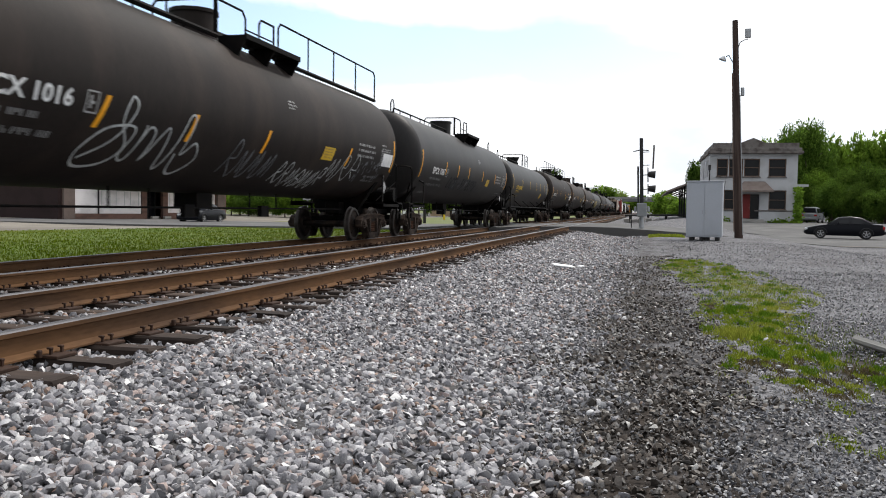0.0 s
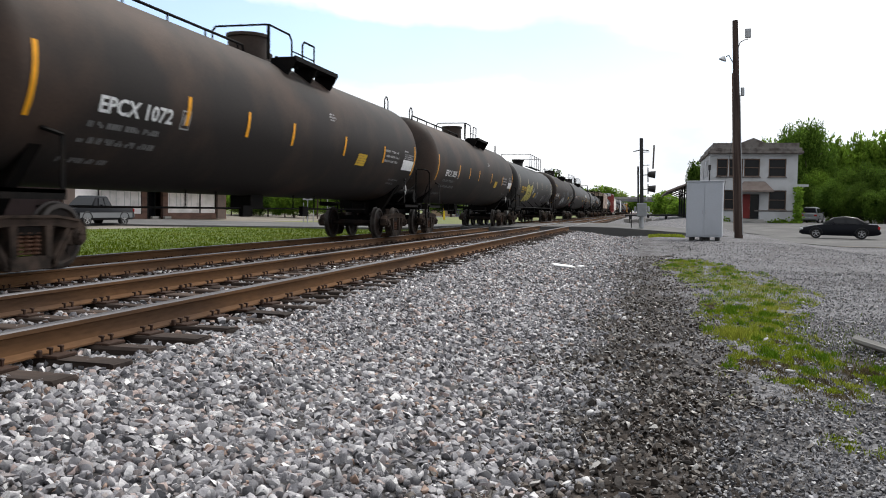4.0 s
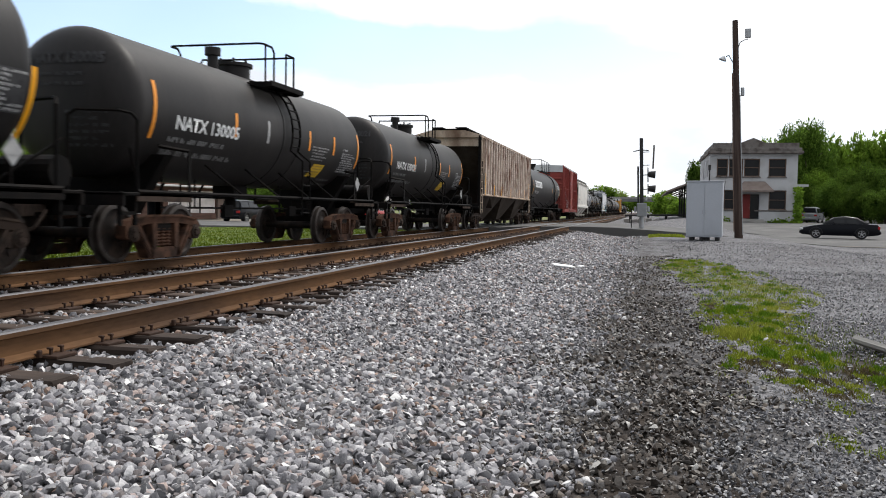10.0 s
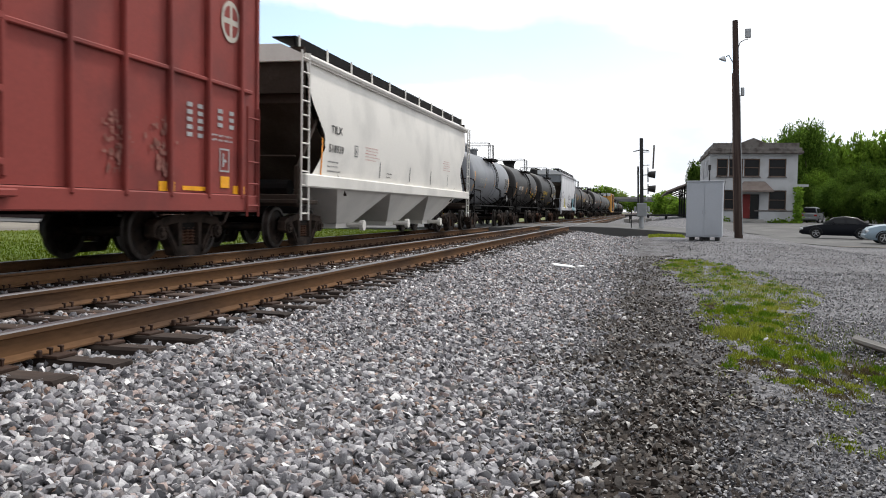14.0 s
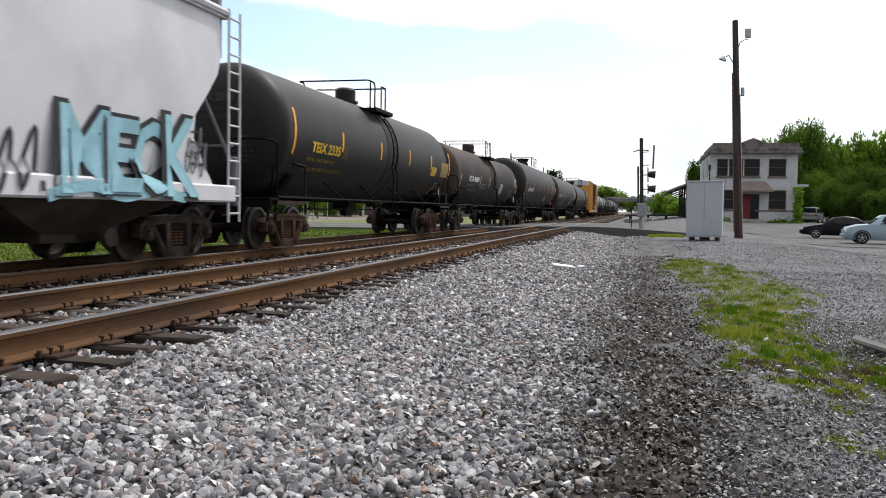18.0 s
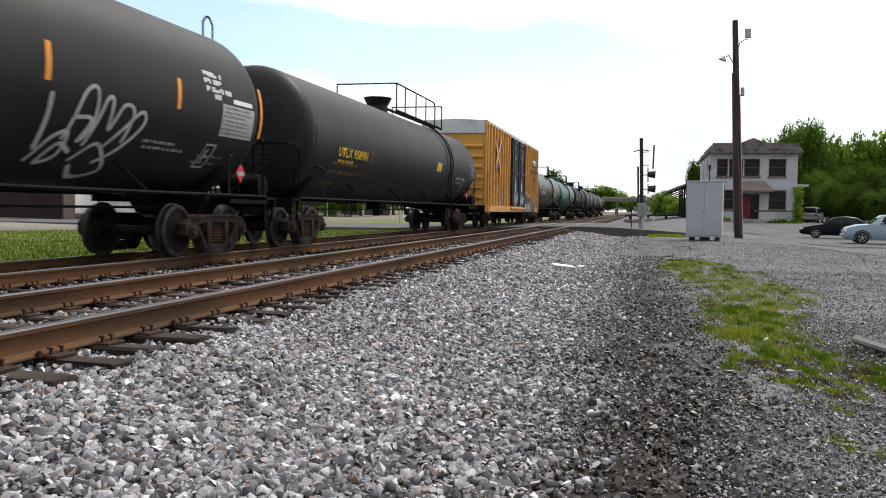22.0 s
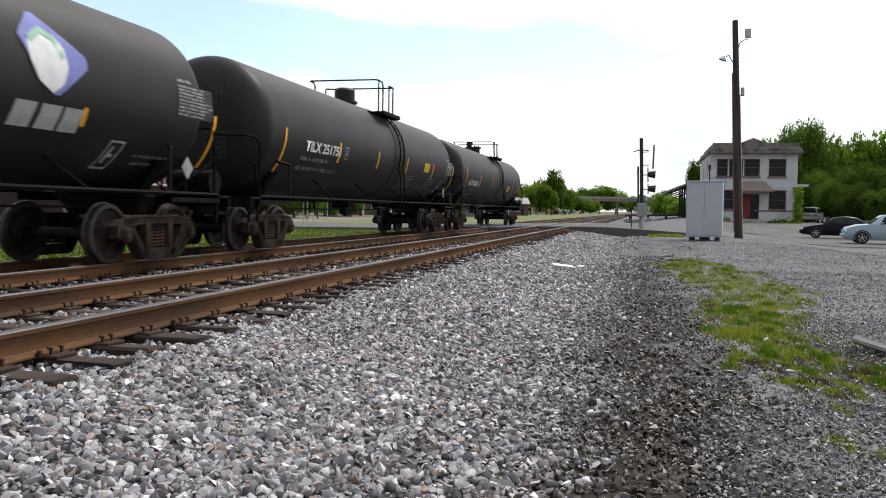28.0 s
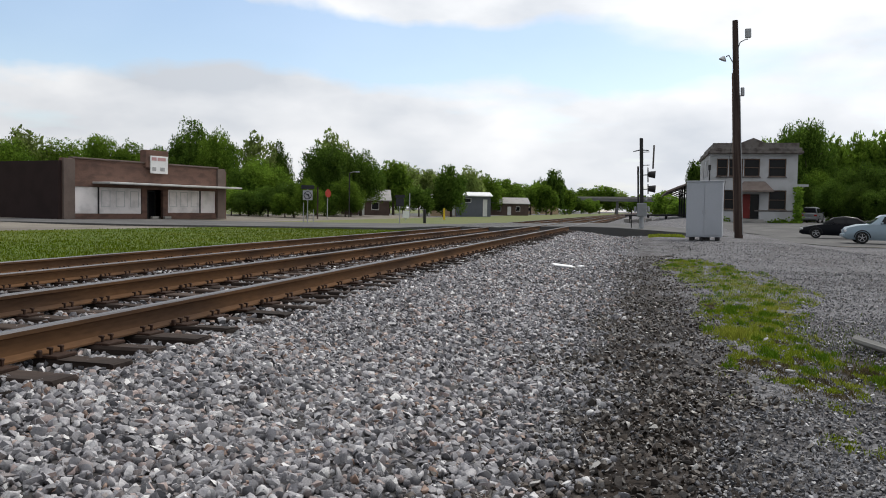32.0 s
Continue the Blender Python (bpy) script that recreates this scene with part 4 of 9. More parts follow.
def tank_car(L, R, zc, paint, label, red=False, top="mid", pipe=True, ladder=False, manway="dome", tank_cut=0.92, hazard=False, plat=(-1.3, 1.3), hi=0.0, bands=True):
    car = thing("tank_car", label, "tank car", "freight train cars")
    half = L / 2 - 0.66
    tank = part("tank", tank_mesh(R, L / 2 - tank_cut, paint), None, car)
    tank.location.z = zc
    zt = zc + R
    yt = L / 2 - 2.06
    for s in (-1, 1):
        truck(car, s * yt, red)
        part("coupler", COUPLER, None, car, at=pose(0, s * (L / 2), 0, 0, 0, 0 if s < 0 else 180))
        # stub sill, saddle and end platform
        g = Geo()
        g.cbox((0, s * (L / 2 - 1.55), 0.90), (0.42, 2.1, 0.34), 0.02)
        g.prism([(-1.15, zc - R * 0.66), (1.15, zc - R * 0.66), (0.55, 0.76), (-0.55, 0.76)], s * yt - 0.12, s * yt + 0.12, axis="y")
        part("stub_sill", g, STEEL, car)
        g = Geo()
        g.cbox((0, s * (L / 2 - 0.62), 1.06), (2.9, 0.42, 0.05), 0.01)
        g.box((0, s * (L / 2 - 0.44), 0.98), (2.9, 0.06, 0.18))
        for k in (-1, 1):
            g.box((k * 1.38, s * (L / 2 - 0.62), 0.78), (0.05, 0.40, 0.05))
            g.box((k * 1.38, s * (L / 2 - 0.44), 0.85), (0.05, 0.05, 0.5))
            g.box((k * 1.38, s * (L / 2 - 0.80), 0.85), (0.05, 0.05, 0.5))
        part("end_platform", g, STEEL, car)
        for k in (-1, 1):
            g = Geo()
            g.tube([(k * 1.38, s * (L / 2 - 0.86), 1.05), (k * 1.38, s * (L / 2 - 0.86), 2.16), (k * 1.33, s * (L / 2 - 0.80), 2.25), (k * 1.20, s * (L / 2 - 0.66), 2.28), (k * 0.62, s * (L / 2 - 0.48), 2.28), (k * 0.50, s * (L / 2 - 0.46), 2.20),
                    (k * 0.50, s * (L / 2 - 0.46), 1.05)], 0.026)
            g.tube([(k * 1.36, s * (L / 2 - 0.7), 1.75), (k * 0.95, s * (L / 2 - 1.5), 1.12)], 0.02)
            part("end_handrail", g, STEEL, car)
        # running board from the platform to an upright bar that leans back to the tank
        for k in (-1, 1):
            g = Geo()
            g.box((k * 1.36, s * (L / 2 - 1.52), 1.06), (0.16, 1.50, 0.05))
            g.box((k * 1.43, s * (L / 2 - 1.52), 1.02), (0.02, 1.50, 0.13))
            part("running_board", g, TRUCK if red else STEEL, car)
            g = Geo()
            g.box((k * 1.40, s * (L / 2 - 2.25), 1.42), (0.02, 0.08, 0.74))
            g.tube([(k * 1.40, s * (L / 2 - 2.25), 1.79), (k * (R * 0.86), s * (L / 2 - 1.95), 1.86)], 0.03, 4)
            part("upright_bar", g, STEEL, car)
    # air brake gear
    g = Geo()
    g.cyl((0.45, L / 2 - 0.66, 1.32), (1.28, L / 2 - 0.66, 1.32), 0.22, 16)
    part("air_reservoir", g, STEEL, car)
    g = Geo()
    g.box((0, 0, zc - R - 0.12), (0.5, 0.6, 0.3))
    g.cyl((0, 0, zc - R - 0.45), (0, 0, zc - R + 0.05), 0.13, 10)
    part("bottom_outlet", g, STEEL, car)
    g = Geo()
    g.tube([(0.4, -yt + 0.9, 0.86), (0.4, yt - 0.9, 0.86)], 0.022)
    for k in (-3.2, -2.1, 1.6, 2.9):
        g.tube([(0.4, k, 0.86), (0.4, k, zc - R + 0.1)], 0.02)
    for k in (-0.9, 2.2):
        g.box((0.42, k, 0.80), (0.10, 0.35, 0.24))
    part("brake_rigging", g, STEEL, car)
    if pipe:
        for k in (-1, 1):
            g = Geo()
            g.tube([(k * 1.42, -L / 2 + 0.8, 1.10), (k * 1.42, L / 2 - 0.8, 1.10)], 0.034)
            part("side_rail", g, STEEL, car)
        n = 4
        for k in range(n):
            y = (-1.5 + k) * (L - 6.2) / n
            z = zc - R * 0.72
            for s in (-1, 1):
                g = Geo()
                g.tube([(s * 1.42, y + 0.22, 1.10), (s * math.sqrt(R * R - (z - zc) ** 2), y - 0.12, z)], 0.024)
                part("rail_stay", g, STEEL, car)
    # top fittings
    g = Geo()
    if manway == "dome":
        g.cyl((0, 0, zt - 0.1), (0, 0, zt + 0.40), 0.30, 20)
        g.cyl((0, 0, zt + 0.40), (0, 0, zt + 0.46), 0.30, 20, 0.24)
        g.cyl((0, 0, zt + 0.02), (0, 0, zt + 0.08), 0.38, 20)
    elif manway == "cone":
        g.cyl((0, 0, zt - 0.1), (0, 0, zt + 0.22), 0.34, 20)
        g.cyl((0, 0, zt + 0.2), (0, 0, zt + 0.46), 0.34, 20, 0.47)
    elif manway == "low":
        g.cyl((0, 0, zt - 0.1), (0, 0, zt + 0.46), 0.44, 20)
        g.cyl((0, 0, zt + 0.43), (0, 0, zt + 0.5), 0.48, 20)
        g.box((0, 0.55, zt + 0.06), (0.5, 0.35, 0.3))
    elif manway == "valves":
        g.cyl((0, -0.75, zt - 0.05), (0, -0.75, zt + 0.42), 0.11, 12)
        g.cyl((0, -0.75, zt + 0.30), (0, -0.75, zt + 0.46), 0.16, 12)
        g.cyl((0, 0.1, zt - 0.05), (0, 0.1, zt + 0.2), 0.36, 18)
        g.cyl((0, 0.1, zt + 0.2), (0, 0.1, zt + 0.27), 0.42, 18)
        for k in range(6):
            a = k * 1.047
            g.cyl((0.3 * math.cos(a), 0.1 + 0.3 * math.sin(a), zt + 0.27), (0.3 * math.cos(a), 0.1 + 0.3 * math.sin(a), zt + 0.36), 0.03, 6)
    g.smooth = True
    part("manway", g, paint, car)
    a, b = plat
    if top == "mid":
        a = b - 1.6
    pz = zt - (0.25 if top == "mid" else 0.16 if top == "utlx" else 0.06)
    drop = 0.30 if manway == "low" else 0.02
    for s in (-1, 1) if top == "mid" or manway == "low" else ():
        g = Geo()
        n = 9
        for k in range(n):
            g.box((s * 1.04, a + (b - a) * (k + 0.5) / n, pz), (0.46, (b - a) / n * 0.75, 0.035))
        for x in (1.27, 0.82):
            g.box((s * x, (a + b) / 2, pz - 0.02), (0.05, b - a, 0.10))
        for y in (a + 0.03, (a + b) / 2, b - 0.03):
            g.prism([(s * 1.27, pz), (s * 1.27, pz - 0.08), (s * 1.10, max(zc + math.sqrt(R * R - 1.10 ** 2) - 0.03, pz - 0.08 - drop)), (s * 0.7, zc + math.sqrt(R * R - 0.49) - 0.03), (s * 0.7, pz)], y - 0.025, y + 0.025, axis="y")
        part("top_platform", g, STEEL, car)
    rh = 0.62 + hi

    def hoop(pts, r=0.023):
        g = Geo()
        g.tube([(x, y, zt + z) for x, y, z in pts], r)
        part("top_handrail", g, STEEL, car)
    if top == "mid":
        # a bent hoop across the car before the manway and one behind it
        y = a + 0.05
        hoop([(-1.05, y + 0.40, -0.28), (-1.05, y + 0.40, rh - 0.10), (-1.05, y + 0.30, rh), (-1.05, y + 0.06, rh), (-0.98, y, rh), (0.98, y, rh), (1.05, y + 0.06, rh), (1.05, y + 0.46, rh), (1.05, y + 0.56, rh - 0.1), (1.05, y + 0.56, -0.25)])
        hoop([(1.05, y + 0.16, rh), (1.05, y + 0.16, -0.25)], 0.021)
        hoop([(-1.05, b - 0.30, -0.28), (-1.05, b - 0.30, rh - 0.12), (-1.05, b - 0.22, rh - 0.04), (-1.0, b, rh - 0.02), (1.0, b, rh - 0.02), (1.05, b, rh - 0.02), (1.05, b, -0.28)])
        hoop([(1.05, b, rh - 0.02), (1.05, b - 0.40, rh - 0.02), (1.05, b - 0.40, -0.25)], 0.021)
    elif top == "utlx":
        # across before the dome, then along the near side on posts, with a square hoop at the far end
        rh, e = 0.76 + hi, 3.75
        hoop([(-1.0, -1.12, -0.1), (-1.0, -1.12, rh), (1.0, -1.12, rh), (1.0, -1.12, -0.12)])
        hoop([(1.0, -1.12, rh), (1.0, e - 0.18, rh), (1.0, e, rh - 0.16), (1.0, e, -0.12)])
        hoop([(-1.0, e + 1.05, -0.1), (-1.0, e + 1.05, rh), (1.0, e + 1.05, rh), (1.0, e + 1.05, -0.12)])
        for k in range(3):
            y = -1.12 + (e + 1.12) * (k + 0.75) / 3.75
            hoop([(1.0, y, rh), (1.0, y, -0.12)], 0.02)
        hoop([(1.0, -1.12, -0.10), (1.0, e + 1.05, -0.10)], 0.045)
        hoop([(0.72, -1.12, -0.06), (0.72, e + 1.05, -0.06)], 0.04)
    else:
        # a walkway along the whole tank, with a rail of its own on each run
        walkg = Geo()
        walkg.tube([(0.55, -half + 0.7, zt - 0.12), (0.55, -half + 0.75, zt + 0.02), (0.55, -1.3, zt + 0.02), (0.55, -1.25, zt - 0.12)], 0.026, 6)
        for k in range(6):
            y = -half + 1.5 + k * (half - 3.0) / 5
            walkg.tube([(0.55, y, zt - 0.14), (0.55, y, zt + 0.02)], 0.02, 6)
        part("grab_rail", walkg, STEEL, car)
        # hoop across the car at the manway, and a small box rail at the platform
        hoop([(-0.62, -0.45, -0.05), (-0.62, -0.45, rh - 0.1), (-0.54, -0.45, rh), (0.66, -0.45, rh), (0.72, -0.38, rh), (0.72, 0.62, rh), (0.72, 0.75, rh - 0.13), (0.72, 0.75, -0.12)])
        hoop([(0.72, -0.45, rh), (0.72, -0.45, -0.12)], 0.04)
        hoop([(0.72, 1.35, -0.12), (0.72, 1.35, rh - 0.1), (0.72, 1.45, rh), (0.72, 2.0, rh), (0.72, 2.05, rh), (0.72, 2.05, -0.12)])
        hoop([(0.72, 0.75, rh * 0.45), (0.72, 2.05, rh * 0.45)], 0.016)
        if top == "long":
            for y0, y1, n in ((-half + 0.5, -0.5, 4), (2.15, half - 0.6, 3)):
                g = Geo()
                rail_loop(g, 0.78, y0, y1, zt - 0.1, zt + rh + 0.1, n, 0.022, False)
                part("top_handrail", g, STEEL, car)
                hoop([(0.78, y0, -0.10), (0.78, y1, -0.10)], 0.05)
        else:
            for y0, y1 in ((-half + 0.6, -half + 0.95), (half - 0.95, half - 0.6)):
                g = Geo()
                rail_loop(g, 0.5, y0, y1, zt - 0.1, zt + 0.30, 0, 0.02, False)
                part("end_grab", g, STEEL, car)
    if ladder:
        lb = 4.55 if top == "utlx" else b
        for s in (-1, 1):
            g = Geo()
            for dy in (-0.2, 0.2):
                pts = []
                for k in range(11):
                    al = 1.1 - k * 0.14
                    pts.append((s * (R + 0.07) * math.cos(al), lb - 0.25 + dy, zc + (R + 0.07) * math.sin(al)))
                pts += [(s * 1.48, lb - 0.25 + dy, 1.9), (s * 1.48, lb - 0.25 + dy, 0.72)]
                g.tube(pts, 0.022)
            for k in range(9):
                al = 1.05 - k * 0.16
                g.tube([(s * (R + 0.07) * math.cos(al), lb - 0.45, zc + (R + 0.07) * math.sin(al)), (s * (R + 0.07) * math.cos(al), lb - 0.05, zc + (R + 0.07) * math.sin(al))], 0.016)
            for z in (0.78, 1.08, 1.38, 1.68):
                g.tube([(s * 1.48, lb - 0.45, z), (s * 1.48, lb - 0.05, z)], 0.016)
            part("side_ladder", g, STEEL, car)
        if bands:
            for y in (lb - 0.7, lb + 0.1):
                g = Geo()
                g.lathe([(y - 0.06, R + 0.004), (y - 0.06, R + 0.012), (y + 0.06, R + 0.012), (y + 0.06, R + 0.004)], 56, pose(0, 0, zc))
                g.smooth = True
                part("tank_band", g, paint, car)
    # placard in its holder by the rear platform
    g = Geo()
    x, y, z = 1.15, L / 2 - 1.33, 1.54
    g.add([(x, y, z - 0.19), (x, y + 0.17, z), (x, y, z + 0.19), (x, y - 0.17, z), (x - 0.02, y, z - 0.19), (x - 0.02, y + 0.17, z), (x - 0.02, y, z + 0.19), (x - 0.02, y - 0.17, z)],
          [(0, 1, 2, 3), (7, 6, 5, 4), (0, 4, 5, 1), (1, 5, 6, 2), (2, 6, 7, 3), (3, 7, 4, 0)])
    pl = part("placard", g, REDSIGN if hazard else OLDWHITE, car)
    g = Geo()
    g.add([(x + 0.004, y - 0.15, z + 0.02), (x + 0.004, y + 0.15, z + 0.02), (x + 0.004, y + 0.13, z - 0.05), (x + 0.004, y - 0.13, z - 0.05)], [(0, 1, 2, 3)])
    part("placard_band", g, OLDWHITE, pl)
    g = Geo()
    g.box((x - 0.04, y, 1.28), (0.03, 0.03, 0.46))
    part("placard_post", g, STEEL, car)
    return car, round_side(R, zc), half


def dress(car, side, half, zc, mark, ink=None, size=0.225, stripes=(), stripe_mat=None, lines=2, label_y=None, label_z=None, panel_at=None, seed=3, z=None, y=None, small_ink=None, testmark=True, block="",
          sz=None, ez=None, ends=(0.95, 0.95), tm=None, slant=0.0, wide=None):
    """Reporting mark, stencils and reflectors on the near side. Distances run from the leading end; sz, ez: heights of the side and the end reflectors."""
    ink = ink or WHITE
    small_ink = small_ink or DIMWHITE
    stripe_mat = stripe_mat or YELLOW
    z = 2.17 if z is None else z
    y = 2.1 if y is None else y
    s0, s1 = sz or (zc - 0.48, zc - 0.02)
    e0, e1 = ez or (zc - 0.70, zc + 0.20)
    rear = half - ends[1]
    lettering(car, side, mark, -half + y, z, size, ink, "reporting_mark", width=wide or 0.195 * len(mark), bold=0.008)
    bars(car, side, -half + y - 0.1, -half + y + 1.75, z - 0.24, z - 0.11, 1, small_ink, seed, fill=0.62)
    bars(car, side, -half + y - 0.15, -half + y + 2.2, z - 0.46, z - 0.31, 1, small_ink, seed + 1, fill=0.55)
    if lines > 2:
        bars(car, side, -half + y - 0.3, -half + y + 0.9, z - 0.72, z - 0.60, 1, small_ink, seed + 2, fill=0.55)
    if testmark:
        frame_mark(car, side, -half + y + (wide or 0.195 * len(mark)) + 0.40, z + 0.10, 0.25, small_ink if small_ink is not DIMWHITE else OLDWHITE)
    for k in stripes:
        g = Geo()
        patch(g, side, -half + k - 0.05 - slant / 2, -half + k + 0.05 - slant / 2, s0, s1, 0.010, skew=slant)
        part("reflector", g, stripe_mat, car)
    for yy in (-half + ends[0], rear):
        stripe(car, side, yy, e0, e1, stripe_mat, 0.09)
    # small marks on the leading head
    R = side.p(0, zc, 0)[0]

    class Head:
        def p(self, u, z, off=0.008):
            r = min(0.98, math.hypot(u, z - zc) / R)
            return (u, -half + 0.26 + R * 0.36 * (1 - math.sqrt(1 - r ** 3.2)) - off - 0.006, z)
    lettering(car, Head(), mark, -0.55, zc + 0.55, 0.16, GRAFDIM, "end_mark")
    bars(car, Head(), -0.5, 0.5, zc + 0.15, zc + 0.45, 2, GRAFDIM, seed + 2, fill=0.35)
    bars(car, Head(), 0.1, 0.8, zc - 0.75, zc - 0.15, 6, GRAFDIM, seed + 3, fill=0.5)
    if label_y:
        lz = zc - 0.62 if label_z is None else label_z
        panel(car, side, -half + label_y, -half + label_y + 0.66, lz, lz + 0.30, YELLOWTEXT, "yellow_label", skew=0.06)
        bars(car, side, -half + label_y + 0.06, -half + label_y + 0.64, lz + 0.03, lz + 0.28, 4, GOLD, seed + 31, fill=0.4)
    if panel_at:
        top, m = panel_at
        # a table of small print under a heading
        p0, p1 = rear - 1.16, rear - 0.10
        panel(car, side, p0, p1, top - 0.52, top, PANELGREY)
        bars(car, side, p0 + 0.02, p1 - 0.01, top - 0.51, top - 0.01, 9, m, seed + 5, fill=0.62)
        bars(car, side, p0 + 0.02, p0 + 0.5, top + 0.02, top + 0.09, 1, m, seed + 6, fill=0.7)
    bars(car, side, rear - 1.9, rear - 0.9, zc - 1.06, zc - 0.84, 2, small_ink, seed + 9, fill=0.4)
    if tm:
        frame_mark(car, side, -half + tm[0], tm[1], 0.34, OLDWHITE, 0.05)
    if block == "lines":
        for k, (u, w) in enumerate(((0.0, 0.95), (0.0, 0.62), (0.02, 1.0))):
            bars(car, side, rear - 2.75 + u, rear - 2.75 + w, zc + 0.06 - 0.21 * k, zc + 0.17 - 0.21 * k, 1, OLDWHITE, seed + 21 + k, fill=0.95)
    if block == "row":
        for k, u in enumerate((6.0, 4.65, 3.4)):
            bars(car, side, rear - u, rear - u + 1.2, 1.78, 2.02, 3 if k < 2 else 2, OLDWHITE, seed + 22 + k, fill=0.5)


def ladder_geo(g, x, y0, y1, z0, z1, n, r=0.018):
    for y in (y0, y1):
        g.tube([(x, y, z0), (x, y, z1)], r * 1.3)
    for k in range(n):
        z = z0 + (z1 - z0) * (k + 0.5) / n
        g.tube([(x, y0, z), (x, y1, z)], r)


def car_base(car, L, red=False, sill=True, tc=2.3):
    for s in (-1, 1):
        truck(car, s * (L / 2 - tc), red)
        part("coupler", COUPLER, None, car, at=pose(0, s * (L / 2), 0, 0, 0, 0 if s < 0 else 180))
    if sill:
        g = Geo()
        g.cbox((0, 0, 0.92), (0.5, L - 1.2, 0.36), 0.02)
        part("centre_sill", g, STEEL, car)


def end_ladder(car, x, y, z0, z1, n, material, s):
    g = Geo()
    ladder_geo(g, x, y, y + s * 0.42, z0, z1, n)
    part("ladder", g, material, car)


def ribbed_hopper(L, label):
    """Covered hopper with outside posts and sloping end sheets."""
    car = thing("covered_hopper", label, "hopper car", "freight train cars")
    car_base(car, L)
    w, b0, b1, top, bot = 1.53, -L / 2 + 1.35, L / 2 - 1.15, 4.25, 1.62
    e0, e1 = -L / 2 + 0.8, L / 2 - 0.8
    for s in (-1, 1):
        g = Geo()
        g.add([(s * w, e0 + 0.14, top), (s * w, e0 + 0.14, 3.5), (s * w, b0 + 0.45, 2.5), (s * w, b0 + 0.45, bot), (s * w, b1 - 0.45, bot), (s * w, b1 - 0.45, 2.5), (s * w, e1 - 0.14, 3.5), (s * w, e1 - 0.14, top)],
              [(0, 1, 6, 7), (1, 2, 5, 6), (2, 3, 4, 5)])
        part("side_sheet", g, HOPTAN, car)
    for s, e in ((1, e0), (-1, e1)):
        g = Geo()
        g.cbox((0, e + s * 0.14, (top + 3.76) / 2), (2 * w - 0.02, 0.03, top - 3.76), 0.005)
        part("end_sheet", g, HOPTAN, car)
    for s, e, b in ((1, e0, b0), (-1, e1, b1)):
        g = Geo()
        g.add([(0.01 - w, e + s * 0.17, 3.78), (w - 0.01, e + s * 0.17, 3.78), (w - 0.01, b + s * 2.6, 1.0), (0.01 - w, b + s * 2.6, 1.0)], [(0, 1, 2, 3)])
        part("slope_sheet", g, HOPDARK, car)
    g = Geo()
    g.prism([(-w - 0.05, top), (-0.8, top + 0.22), (0.8, top + 0.22), (w + 0.05, top), (w + 0.05, top - 0.10), (-w - 0.05, top - 0.10)], e0, e1, axis="y")
    part("roof", g, HOPTAN, car)
    n = 22
    for k in range(n):
        y = b0 + 0.5 + (b1 - b0 - 1.0) * k / (n - 1)
        gg = Geo()
        gg.cbox((w + 0.035, y, (top + bot) / 2), (0.09, 0.12, top - bot), 0.02)
        part("side_post", gg, HOPRIB, car)
    for s in (-1, 1):
        gg = Geo()
        gg.cbox((s * (w + 0.02), 0, bot - 0.03), (0.12, b1 - b0 + 0.1, 0.09), 0.02)
        part("side_sill", gg, HOPTAN, car)
    for k in range(3):
        yc = (k - 1) * (b1 - b0 - 1.2) / 3
        h = (b1 - b0 - 1.2) / 6
        gg = Geo()
        gg.add([(-w, yc - h, bot - 0.06), (w, yc - h, bot - 0.06), (w, yc + h, bot - 0.06), (-w, yc + h, bot - 0.06), (-0.9, yc - 0.55, 0.42), (0.9, yc - 0.55, 0.42), (0.9, yc + 0.55, 0.42), (-0.9, yc + 0.55, 0.42)],
               [(0, 1, 5, 4), (1, 2, 6, 5), (2, 3, 7, 6), (3, 0, 4, 7), (4, 5, 6, 7)])
        gg.box((0, yc, 0.36), (1.5, 0.9, 0.16))
        gg.cyl((-1.1, yc - 0.4, 0.38), (1.1, yc - 0.4, 0.38), 0.04, 8)
        part("hopper_pocket", gg, HOPDARK, car)
    gg = Geo()
    gg.box((0.55, 0, top + 0.36), (0.5, e1 - e0 - 0.4, 0.04))
    gg.box((-0.55, 0, top + 0.36), (0.5, e1 - e0 - 0.4, 0.04))
    for k in range(12):
        gg.box((0, e0 + 0.6 + k * (e1 - e0 - 1.2) / 11, top + 0.28), (1.7, 0.08, 0.12))
    part("running_board", gg, STEEL, car)
    for k in range(8):
        gg = Geo()
        gg.cbox((0, e0 + 1.2 + k * (e1 - e0 - 2.4) / 7, top + 0.3), (0.7, 1.2, 0.12), 0.03)
        part("hatch", gg, HOPTAN, car)
    for s, e in ((1, e0), (-1, e1)):
        end_ladder(car, w + 0.02, e + s * 0.12, 0.75, top, 11, HOPTAN, s)
        end_ladder(car, -w - 0.02, e + s * 0.12, 0.75, top, 11, HOPTAN, s)
        gg = Geo()
        for k in (-1, 1):
            gg.cbox((k * (w - 0.05), e + s * 0.05, (top + 1.0) / 2), (0.12, 0.12, top - 1.0), 0.02)
            gg.cbox((k * (w - 0.05), e + s * 0.75, 1.9), (0.12, 0.12, 1.9), 0.02)
        gg.cbox((0, e + s * 0.35, 1.0), (2 * w, 1.1, 0.12), 0.02)
        gg.cbox((0, e + s * 0.05, 1.05), (2 * w, 0.14, 0.26), 0.02)
        part("end_frame", gg, STEEL, car)
        gg = Geo()
        gg.cyl((0.3, e + s * 0.7, 1.3), (1.0, e + s * 0.7, 1.3), 0.2, 12)
        part("air_reservoir", gg, STEEL, car)
    return car, flat_side(w + 0.004), b0, b1


